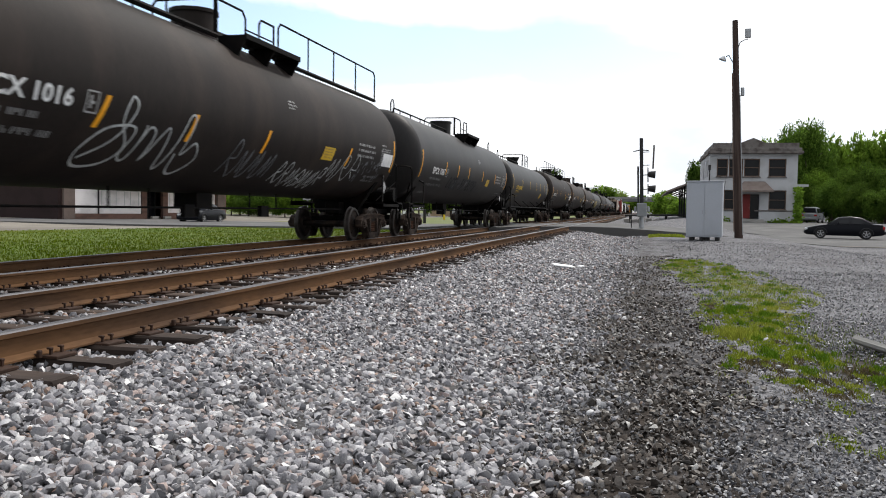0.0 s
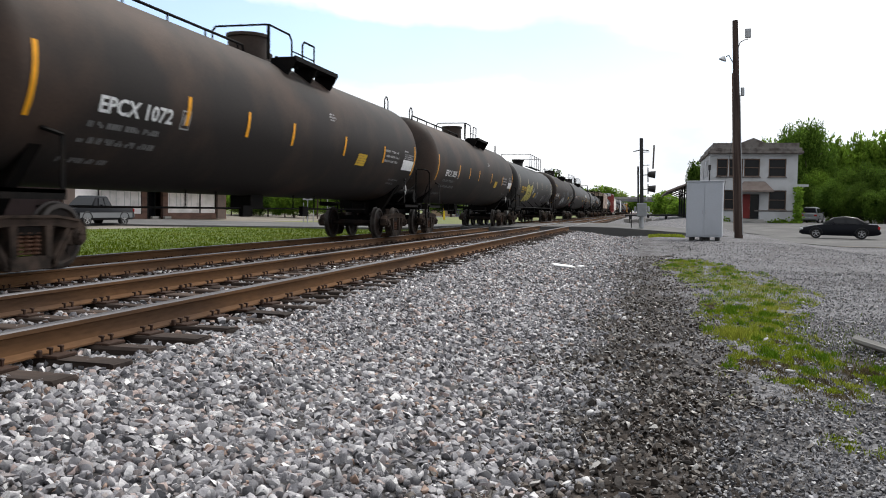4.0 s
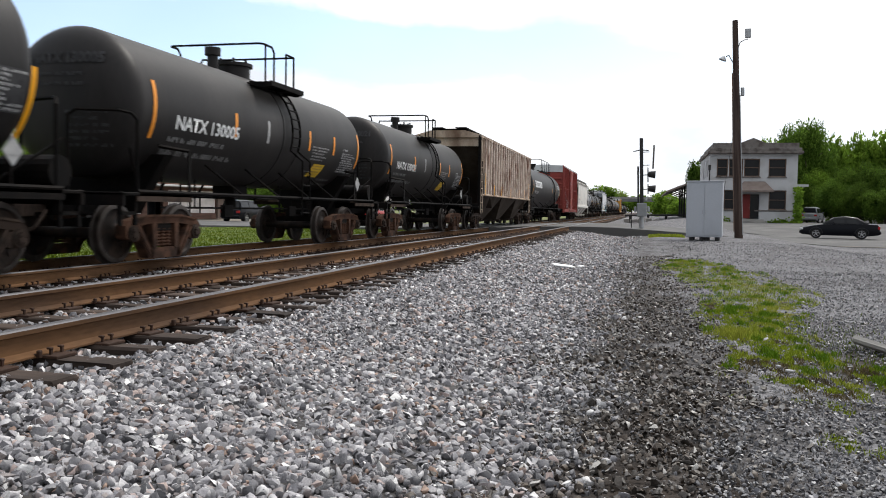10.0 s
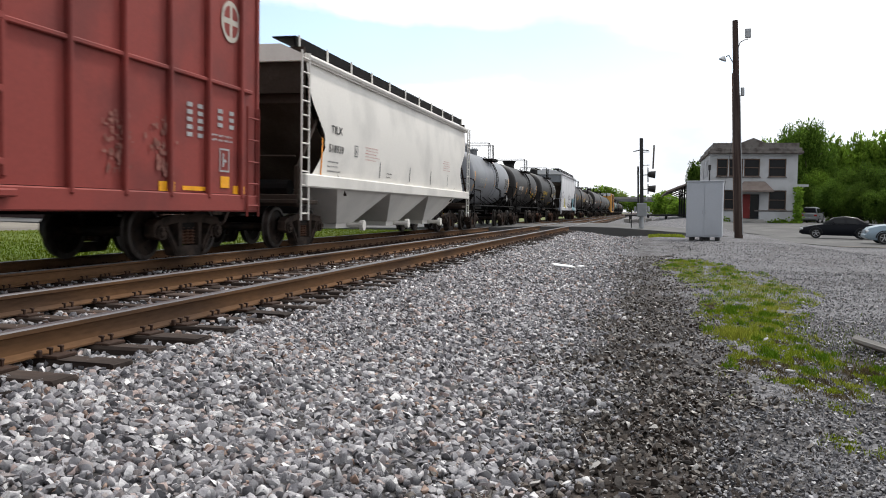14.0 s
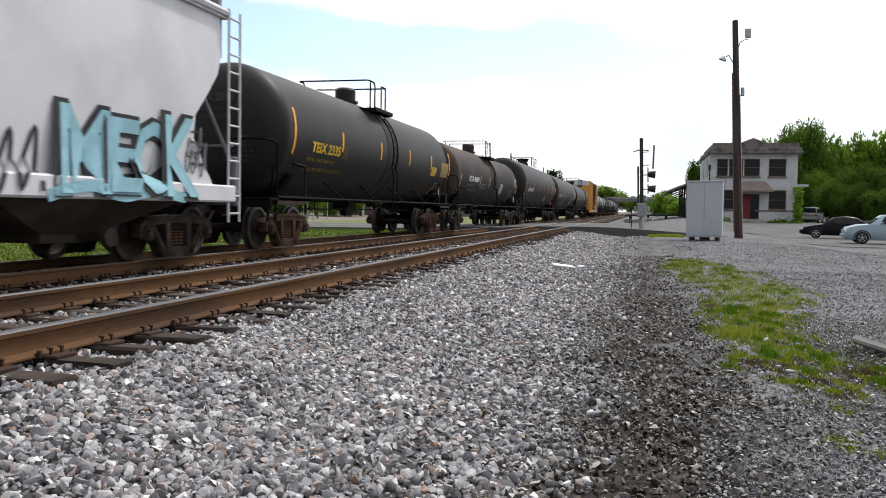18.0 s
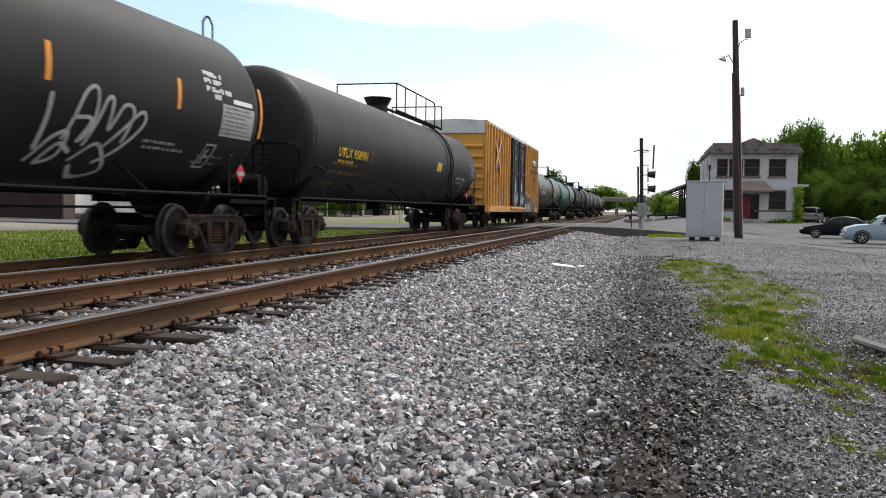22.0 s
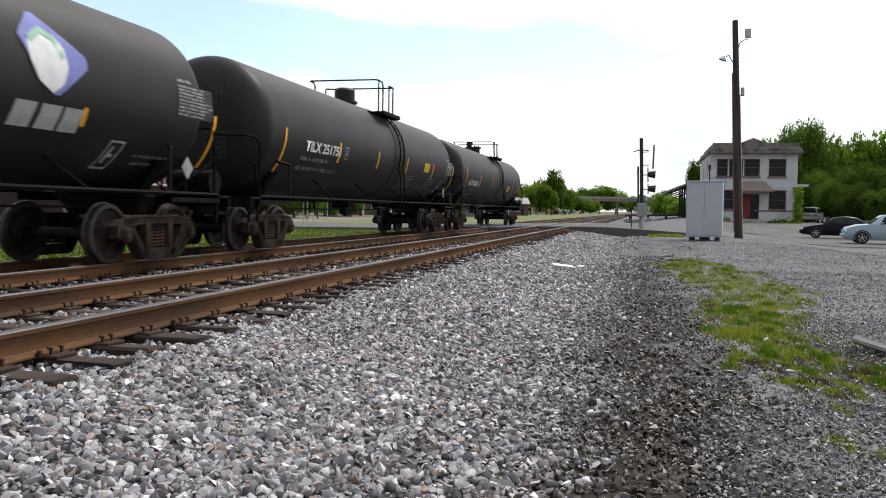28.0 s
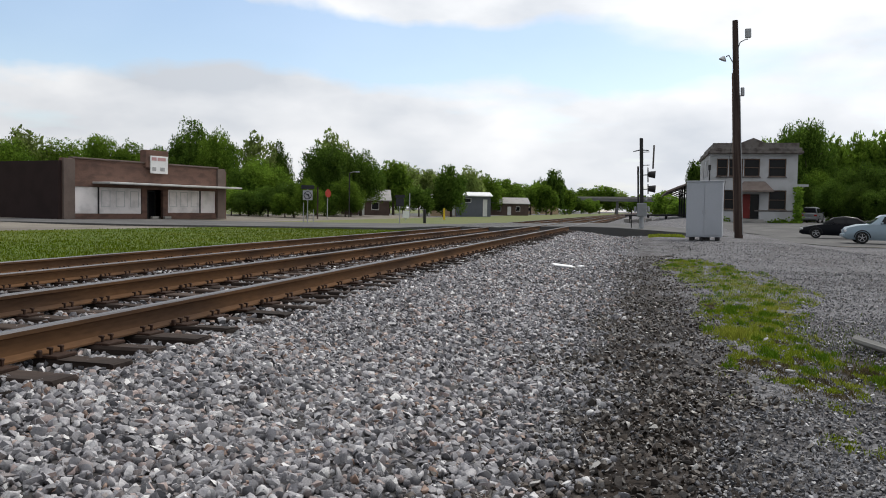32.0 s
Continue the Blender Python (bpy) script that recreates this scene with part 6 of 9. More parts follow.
spray_scrawl(car, side, -half + 4.1, -half + 4.8, 2.0, 2.35, 3, GRAFGREY, 16)
spray_loop(car, side, [(-half + u, z) for u, z in ((2.1, 1.55), (2.3, 1.95), (2.6, 1.9), (2.3, 1.7), (2.7, 1.55), (3.0, 1.75), (3.3, 1.7), (3.7, 1.85))], GRAFGREY, 0.03)
spray_loop(car, side, [(-half + u, z) for u, z in ((4.3, 1.6), (4.6, 2.0), (4.65, 1.65), (4.9, 2.05), (5.0, 1.7), (5.3, 2.1), (5.35, 1.6), (5.7, 1.95))], GRAFGREY, 0.03)


def general(key, mark, R, zc, paint, label, stripes=(3.4, 6.4, 8.4, 13.5), top="mid", manway="dome", red=False, plat=(-1.9, 0.6), ink=None, smat=None, lab=None, lab_z=None, pan=(2.6, OLDWHITE), y=2.1,
            pipe=True, ladder=True, hi=-0.08, small=None, block="", **kw):
    L = length(key)
    car, side, half = tank_car(L, R, zc, paint, label, red=red, top=top, manway=manway, plat=plat, ladder=ladder, hi=hi, pipe=pipe, hazard=key in ("w", "x"))
    dress(car, side, half, zc, mark, ink=ink, small_ink=small, y=y, stripes=stripes, stripe_mat=smat, label_y=lab, label_z=lab_z, panel_at=pan, seed=int(J[key]), block=block, **kw)
    couple(key, car)
    return car, side, half


car, side, half = general("j", "NATX 250084", 1.40, 2.58, BLACK, "black tank car with a ladder and white lettering", plat=(-1.9, 0.2), y=2.0, stripes=(4.46, 7.3, 9.4), sz=(2.07, 2.53), ez=(1.70, 2.57), ends=(1.0, 0.6), pan=(2.5, OLDWHITE))
panel(car, side, -half + 12.1, -half + 12.8, 2.2, 2.45, OLDWHITE)
spray_cloud(car, side, -half + 4.2, -half + 5.8, 1.45, 1.95, GRAFGREY, 4, 40, 0.08)
spray_scrawl(car, side, -half + 0.95, -half + 1.55, 1.75, 2.05, 2, GRAFGREY, 17)
spray_cloud(car, side, -half + 8.8, -half + 10.4, 1.6, 1.95, GRAFDIM, 5, 30, 0.10)
for key, number, label in (("k", "130005", "short black tank car with valves on top"), ("l", "130021", "short black tank car with rusty trucks")):
    car, side, half = general(key, "NATX " + number, 1.18, 2.50, BLACK, label, manway="valves", red=True, stripes=(3.6, 7.1, 8.6), plat=(-2.3, 0.9), lab=7.6, lab_z=1.64, y=1.57, smat=ORANGE, sz=(2.20, 2.65), ez=(1.96, 2.86), ends=(0.96, 0.75), pan=(2.32, OLDWHITE), testmark=False)
    stripe(car, side, -half + 4.97, 2.2, 2.65, OLDWHITE)
    bars(car, side, -half + 7.3, -half + 8.3, 2.0, 2.35, 5, OLDWHITE, 7, fill=0.5)


def tan_hopper():
    car, side, b0, b1 = ribbed_hopper(length("m"), "weathered tan covered hopper with ribbed sides and yellow reflectors")
    rib = flat_side(1.53 + 0.084)
    f = -length("m") / 2 + 0.66
    for k, h in ((1.0, 1.0), (3.3, 0.5), (5.45, 0.5), (8.4, 0.5), (11.4, 0.5), (13.54, 0.52), (15.52, 1.0)):
        stripe(car, rib, f + k, 1.60, 1.60 + h, YELLOW, 0.11)
    for k, m in ((1.9, HOPWHITE), (2.6, HOPWHITE), (12.2, HOPTAN), (12.9, HOPRIB)):
        panel(car, side, f + k, f + k + 0.36, 1.74 if k > 5 else 2.4, 2.10 if k > 5 else 2.8, m)
    for k, tx in ((1.92, "TS"), (2.62, "BY")):
        lettering(car, side, tx, f + k, 2.5, 0.2, GRAFBLACK, "reporting_mark")
    spray_cloud(car, side, f + 14.3, f + 15.1, 1.75, 2.1, GRAFGREY, 3, 30, 0.10)
    spray_scrawl(car, side, f + 10.75, f + 11.2, 1.95, 2.2, 2, GRAFGREY, 5, 0.03)
    couple("m", car)


tan_hopper()


def name_boxes(car, side, y, z, h, n, w, gap, material, name="company_name_shapes"):
    """A company name, as plain blocks of its size and colour."""
    for k in range(n):
        g = Geo()
        a = y + k * (w + gap)
        patch(g, side, a, a + w * 0.32, z, z + h, 0.012)
        patch(g, side, a + w * 0.68, a + w, z, z + h, 0.012)
        patch(g, side, a + w * 0.32, a + w * 0.68, z + h * 0.72, z + h, 0.012, rows=1)
        patch(g, side, a + w * 0.32, a + w * 0.68, z, z + h * 0.28, 0.012, rows=1)
        part(name, g, material, car)


L = length("n")
car, side, half = tank_car(L, 1.46, 2.60, BLACK, "black tank car with large white block lettering", top="utlx", manway="cone", plat=(-0.3, 2.2), ladder=True)
dress(car, side, half, 2.60, "PROX 32258", y=1.85, z=2.12, size=0.19, stripes=(12.6, 15.2), stripe_mat=YELLOW, seed=5, panel_at=(2.63, OLDWHITE), testmark=False, ink=OLDWHITE, sz=(2.23, 2.71), ez=(2.04, 2.94), ends=(0.95, 0.68), tm=(16.5, 1.87))
name_boxes(car, side, -half + 1.98, 2.53, 0.45, 6, 0.52, 0.10, WHITE)
bars(car, side, half - 3.05, half - 1.05, 2.94, 3.06, 1, WHITE, 8, fill=0.9)
bars(car, side, half - 2.35, half - 1.05, 2.76, 2.87, 1, WHITE, 9, fill=0.9)
for k in (7.4, 10.0):
    stripe(car, side, -half + k, 2.25, 2.74, DIMWHITE, 0.06)
couple("n", car)


EMBLEM = mat("pale_emblem_paint", (0.50, 0.46, 0.40), 0.7, 0, 0.2, 4, 40)
FADEDPRINT = mat("faded_red_print", (0.50, 0.24, 0.22), 0.7, 0, 0.2, 4, 40)
SCUFF = mat("scuffed_pink_paint", (0.27, 0.12, 0.10), 0.85, 0, 0.35, 6, 40, spec=0.08)


def red_boxcar():
    L = length("o")
    d0, d1 = -L / 2 + 6.75, -L / 2 + 10.2
    car, side, e0, e1 = boxcar(L, BOXRED, BOXRED, "red boxcar with ribbed sides, a sliding door and graffiti", [(d0, d1)], ribs=1.13, tc=2.6,
                               horizontal=[(3.0, -L / 2 + 1.9, d0), (3.0, d1, L / 2 - 1.3)])
    flush = flat_side(1.53 + 0.006)
    for k, tx in ((1.90, "728"), (2.92, "713")):
        lettering(car, flush, tx, -L / 2 + k, 1.90, 0.27, OLDWHITE, "car_number", width=0.66, bold=0.006)
        name_boxes(car, flush, -L / 2 + k, 2.42, 0.25, 2, 0.24, 0.12, OLDWHITE)
    spray_cloud(car, flush, -L / 2 + 3.9, -L / 2 + 6.6, 0.95, 2.0, OLDWHITE, 3, 110, 0.17)
    spray_scrawl(car, flush, -L / 2 + 3.9, -L / 2 + 6.6, 0.95, 1.95, 5, GRAFBLACK, 4, 0.07)
    spray_scrawl(car, flush, -L / 2 + 3.9, -L / 2 + 5.4, 2.0, 2.25, 4, GRAFGREY, 6, 0.03)
    bars(car, flush, e0 + 1.4, e0 + 2.2, 1.35, 1.75, 3, CREAM, 4)
    bars(car, flush, e0 + 2.75, e0 + 3.2, 1.45, 1.75, 2, CREAM, 5)
    panel(car, flush, e0 + 1.35, e0 + 1.8, 1.15, 1.35, YELLOW, "reflector")
    panel(car, flush, e0 + 2.65, e0 + 3.3, 1.2, 1.27, YELLOW, "reflector")
    for k in (4.2, 5.2, 12.1, 14.4):
        panel(car, flush, e0 + k + 0.2, e0 + k + 0.62, 1.12, 1.27, YELLOW, "reflector")
    dside = flat_side(1.53 + 0.106)
    bars(car, dside, d0 + 0.4, d0 + 1.7, 3.5, 3.85, 2, OLDWHITE, 6)
    panel(car, dside, d0 + 0.2, d0 + 0.45, 2.6, 2.95, WHITE)
    panel(car, dside, d0 + 0.9, d0 + 1.15, 2.25, 2.55, OLDWHITE)
    panel(car, dside, d0 + 1.5, d0 + 1.75, 1.6, 2.1, ORANGE)
    panel(car, flush, d0 - 0.9, d0 - 0.6, 2.3, 2.6, WHITE)
    g = Geo()
    ey, ez = -L / 2 + 15.53, 4.13
    g.add([flush.p(ey + 0.33 * math.cos(k * 0.2618), ez + 0.36 * math.sin(k * 0.2618), 0.012) for k in range(24)], [tuple(range(24))])
    em = part("emblem", g, EMBLEM, car, "pale round emblem with a cross")
    for qy in (-1, 1):
        for qz in (-1, 1):
            g = Geo()
            ring = [(0.045, 0.05)] + [(0.045 + 0.20 * math.cos(k * 0.3927), 0.05 + 0.22 * math.sin(k * 0.3927)) for k in range(5)]
            g.add([flush.p(ey + qy * u, ez + qz * w, 0.016) for u, w in ring], [tuple(range(6))])
            part("emblem_quarter", g, BOXRED, em)
    for y in (14.13, 14.45, 15.1, 15.5):
        for k in range(5 if y < 15 else 3):
            panel(car, flush, -L / 2 + y, -L / 2 + y + 0.16, 2.5 - 0.12 * k, 2.57 - 0.12 * k, OLDWHITE, "stencil_text")
    frame_mark(car, flush, -L / 2 + 15.33, 1.70, 0.34, OLDWHITE)
    bars(car, flush, -L / 2 + 14.9, -L / 2 + 15.7, 2.0, 2.15, 2, OLDWHITE, 12)
    panel(car, flush, -L / 2 + 15.2, -L / 2 + 15.5, 1.22, 1.42, YELLOW, "reflector")
    panel(car, flush, -L / 2 + 14.0, -L / 2 + 14.7, 1.15, 1.22, YELLOW, "reflector")
    g = Geo()
    rnd = random.Random(8)
    for k in range(130):
        blob(g, flush, -L / 2 + rnd.choice((12.35, 13.45)) + rnd.gauss(0, 0.17), rnd.uniform(1.35, 2.25), rnd.uniform(0.01, 0.06), rnd.uniform(0.01, 0.07), rnd, 0.012 + 0.0001 * k, 6)
    tagged(part("scuff_mark", g, SCUFF, car), kind="stuff")
    couple("o", car)


red_boxcar()


def pale_hopper(key, paint, mark, num, label, end_shade, bot, skirt, ink):
    L = length(key)
    car, side, e0, e1 = smooth_hopper(L, paint, label, top=4.2 if key == "p" else 4.3, bot=bot, end_shade=end_shade, skirt=skirt)
    z, h = (2.66, 0.19) if key == "p" else (2.53, 0.16)
    lettering(car, side, mark, -L / 2 + 2.85, z, h, ink, "reporting_mark", width=0.72, bold=0.004)
    lettering(car, side, num, -L / 2 + 2.72, z - 0.45, h, ink, "reporting_mark", width=0.95, bold=0.004)
    bars(car, side, -L / 2 + 2.7, -L / 2 + 3.6, z - 0.95, z - 0.62, 3, GRAFGREY, 3, fill=0.35)
    stripe(car, side, -L / 2 + 2.32, 1.55, 2.5, ORANGE, 0.08)
    frame_mark(car, side, -L / 2 + 4.6, 2.35, 0.24, GRAFGREY)
    return car, side, e0, e1


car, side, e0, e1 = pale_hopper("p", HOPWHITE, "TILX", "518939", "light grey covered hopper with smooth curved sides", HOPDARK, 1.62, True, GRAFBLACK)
for k in (5.6, 8.6, 11.2, 13.7):
    stripe(car, side, e0 + k, 1.75, 2.2, GRAFGREY, 0.05)
bars(car, side, e0 + 4.3, e0 + 5.5, 2.15, 2.55, 5, FADEDPRINT, 4, fill=0.35)
bars(car, side, e0 + 12.9, e0 + 14.0, 2.3, 2.7, 5, FADEDPRINT, 5, fill=0.3)
bars(car, side, e0 + 6.2, e0 + 6.7, 1.75, 1.95, 2, GRAFBLACK, 6, fill=0.3)
couple("p", car)
general("q", "UTLX 205", 1.26, 2.45, GREYTANK, "short grey tank car with a top railing", manway="valves", stripes=(3.6, 6), plat=(-1.4, 1.0), ink=OLDWHITE)
general("r", "NATX 33", 1.25, 2.45, BLACK, "short black tank car with a flared dome", manway="cone", stripes=(3.6, 5.4, 7.4), plat=(-1.4, 1.0), lab=8.2)
car, side, half = general("s", "UTLX 630045", 1.30, 2.50, BLACK, "short black tank car with yellow lettering", manway="dome", stripes=(), plat=(-1.5, 1.1), ink=YELLOWTEXT, small=YELLOWTEXT, smat=BLACK, y=1.6, red=True, pan=None, tm=(9.25, 1.93))
panel(car, side, -half + 7.8, -half + 8.55, 2.0, 2.29, CREAM)
bars(car, side, -half + 7.84, -half + 8.5, 2.02, 2.27, 4, GOLD, 3, fill=0.4)
bars(car, side, -half + 7.8, -half + 8.5, 1.72, 1.95, 3, OLDWHITE, 4, fill=0.6)
bars(car, side, -half + 7.8, -half + 8.7, 1.5, 1.66, 2, YELLOWTEXT, 6, fill=0.7)
for k, z in enumerate((2.96, 2.76, 2.55)):
    bars(car, side, -half + 9.65, -half + 10.3, z, z + 0.11, 1, WHITE, 10 + k, fill=0.95)
bars(car, side, -half + 9.6, -half + 10.3, 2.31, 2.48, 2, YELLOWTEXT, 14, fill=0.7)
panel(car, side, -half + 9.62, -half + 10.7, 1.76, 2.26, PANELGREY)
bars(car, side, -half + 9.64, -half + 10.68, 1.78, 2.25, 8, WHITE, 15, fill=0.6)
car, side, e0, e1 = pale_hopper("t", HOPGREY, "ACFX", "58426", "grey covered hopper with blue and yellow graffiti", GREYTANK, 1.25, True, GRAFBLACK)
front = -length("t") / 2
# the spray runs down over the sill
low = Side(lambda z: (1.60 if z < 1.285 else side.fn(z)[0], 1, 0))
for a in range(9):
    t = a * 0.698
    spray_loop(car, low, [(front + 4.9, 1.62), (front + 4.9 + 0.5 * math.cos(t) * (1 + 0.3 * (a % 2)), 1.62 + 0.42 * math.sin(t) * (1 + 0.3 * (a % 2)))], GRAFYELLOW, 0.26)
spray_scrawl(car, low, front + 4.2, front + 5.8, 1.05, 2.1, 3, GRAFGREY, 4, 0.03)
spray_scrawl(car, low, front + 5.9, front + 6.6, 1.5, 1.8, 2, GRAFGREY, 5, 0.03)
spray_scrawl(car, low, front + 7.7, front + 12.2, 1.0, 2.0, 5, GRAFBLACK, 6, 0.06)
spray_scrawl(car, low, front + 8.0, front + 11.0, 2.0, 2.65, 3, GRAFGREY, 7, 0.05)
for k, (tx, y, z, h, w) in enumerate((("M", 12.2, 1.08, 1.13, 1.12), ("E", 13.18, 1.12, 1.02, 0.82), ("C", 13.85, 1.12, 1.04, 0.85), ("K", 14.5, 1.08, 1.25, 1.05))):
    for ink, fat, off in ((GRAFBLACK, 0.10, 0.020), (GRAFBLUE, 0.04, 0.030)):
        lettering(car, low, tx, front + y + (0.06 if fat < 0.1 else 0), z, h, ink, "spray_letter", width=w - (0.12 if fat < 0.1 else 0), bold=fat, off=off + 0.004 * k, lean=0.1)
spray_loop(car, low, [(front + y, z) for y, z in ((12.1, 1.0), (12.9, 1.15), (13.6, 1.02), (14.3, 1.1), (15.2, 1.02))], GRAFBLUE, 0.16, 0.012)
spray_scrawl(car, low, front + 15.35, front + 16.05, 1.45, 2.15, 4, GRAFGREY, 9, 0.03)
bars(car, side, front + 15.5, front + 16.1, 1.5, 2.2, 4, GRAFBLACK, 3, fill=0.3)
couple("t", car)
car, side, half = general("u", "TEIX 2335", 1.42, 2.55, BLACK, "black tank car with yellow lettering and gold panels", stripes=(3.85, 6.9, 9.8, 12.48), ink=YELLOWTEXT, small=DIMYELLOW, lab=12.6, lab_z=2.09, pan=None, red=True, y=1.97, sz=(2.28, 2.76), ez=(2.05, 3.03), ends=(1.0, 0.2), tm=(13.85, 1.66))
panel(car, side, -half + 13.95, -half + 15.05, 2.09, 2.62, GOLD)
bars(car, side, -half + 13.97, -half + 15.03, 2.11, 2.60, 8, YELLOWTEXT, 4, fill=0.35)
bars(car, side, -half + 11.9, -half + 13.0, 1.73, 1.79, 1, DIMYELLOW, 5, fill=0.9)
car, side, half = general("v", "ECUX 408090", 1.30, 2.44, RUSTTOP, "black tank car with rust along its top", stripes=(5.37, 7.7), smat=CREAM, y=2.85, sz=(2.02, 2.46), ez=(1.56, 2.40), ends=(1.22, 0.5), pan=(2.76, CREAM), tm=(14.65, 1.83), testmark=False)
bars(car, side, -half + 5.5, -half + 7.1, 1.9, 2.15, 4, OLDWHITE, 6, fill=0.4)
panel(car, side, -half + 10.8, -half + 11.6, 1.75, 2.28, OLDWHITE)
spray_cloud(car, side, -half + 12.5, -half + 14.5, 1.6, 2.1, GRAFDIM, 6, 40, 0.10)
car, side, half = general("w", "SHPX 220916", 1.535, 2.69, BLACK, "large black tank car with a handrail by its dome", top="low", manway="cone", block="lines", stripes=(4.4, 7.9, 10.45, 13.0, 15.55), smat=ORANGE, ladder=False, y=2.13, pan=(2.82, OLDWHITE), lab=12.0, lab_z=1.68, sz=(2.25, 2.72), ez=(1.82, 2.72), ends=(0.85, 0.34), tm=(16.5, 1.84))
car, side, half = general("x", "TILX 302229", 1.535, 2.66, BLACK, "large black tank car with looping white graffiti", top="low", manway="cone", stripes=(3.88, 6.96, 10.0, 13.34, 16.25), smat=ORANGE, ladder=False, y=1.78, pan=None, sz=(2.42, 2.90), ez=(2.2, 3.13), ends=(0.78, 0.6), tm=(17.5, 1.77))
f = -half
for pts in (((4.75, 1.45), (5.0, 1.7), (5.45, 1.75), (5.3, 1.45), (4.9, 1.45), (5.0, 1.9), (5.2, 2.35), (5.35, 2.2), (5.25, 1.95), (5.6, 1.7)),
            ((5.6, 1.5), (5.75, 2.25), (5.95, 2.4), (6.0, 1.95), (6.2, 2.35), (6.45, 2.3), (6.45, 1.5), (6.15, 1.45), (5.9, 1.65)),
            ((6.9, 1.45), (7.3, 1.75), (7.45, 1.5), (7.1, 1.42), (7.1, 1.9), (7.45, 2.35), (7.6, 2.1), (7.7, 1.6)),
            ((7.7, 1.5), (7.9, 2.3), (8.1, 2.2), (8.15, 1.8), (8.4, 2.35), (8.65, 2.25), (8.6, 1.5), (8.3, 1.4))):
    spray_loop(car, side, [(f + a, b) for a, b in pts], GRAFWHITE, 0.05)
spray_loop(car, side, [(f + a, b) for a, b in ((13.45, 2.3), (13.5, 1.75), (13.55, 1.6))], GRAFWHITE, 0.07)
for pts in (((13.55, 1.45), (13.7, 1.75), (13.95, 1.85), (14.0, 1.55), (13.75, 1.45), (13.9, 1.7), (14.2, 1.6)),
            ((13.9, 1.75), (14.05, 2.35), (14.3, 2.45), (14.35, 1.95), (14.2, 1.75), (14.3, 2.05), (14.0, 2.05)),
            ((14.35, 1.7), (14.5, 2.3), (14.65, 2.35), (14.7, 1.95), (14.9, 2.3), (15.15, 2.25), (15.1, 1.8)),
            ((14.75, 1.7), (15.3, 2.25), (15.45, 2.1), (15.1, 1.7), (14.8, 1.5)), ((14.3, 1.5), (14.6, 1.75), (14.9, 1.6), (15.1, 1.4), (14.7, 1.3), (14.4, 1.45))):
    spray_loop(car, side, [(f + a, b) for a, b in pts], GRAFWHITE, 0.055)
for k, (u, w, z) in enumerate(((17.05, 17.9, 3.08), (17.05, 17.7, 2.96), (17.05, 17.95, 2.83), (17.35, 17.65, 2.72))):
    bars(car, side, f + u, f + w, z, z + 0.09, 1, WHITE, 40 + k, fill=0.95)
panel(car, side, f + 17.62, f + 18.78, 2.13, 2.68, OLDWHITE)
bars(car, side, f + 17.66, f + 18.74, 2.15, 2.66, 7, GRAFGREY, 5, fill=0.4)
panel(car, side, f + 18.0, f + 18.7, 2.72, 2.80, WHITE)
bars(car, side, f + 15.6, f + 16.75, 1.75, 1.92, 2, OLDWHITE, 9, fill=0.5)
spray_cloud(car, side, f + 9.4, f + 12.0, 1.5, 2.0, GRAFDIM, 9, 50, 0.12)
car, side, half = utlx("y", "958901", "black tank car with small yellow lettering", stripes=(), smat=BLACK, R=1.5, zc=2.6, lab=11.98, lab_z=2.27, ymark=2.35, pan=(2.73, OLDWHITE), ends=(0.95, 0.5), tm=(16.7, 1.87))
bars(car, side, -half + 15.35, -half + 17.05, 2.08, 2.2, 1, OLDWHITE, 7, fill=0.9)
bars(car, side, -half + 15.5, -half + 16.35, 1.92, 2.02, 1, OLDWHITE, 8, fill=0.9)


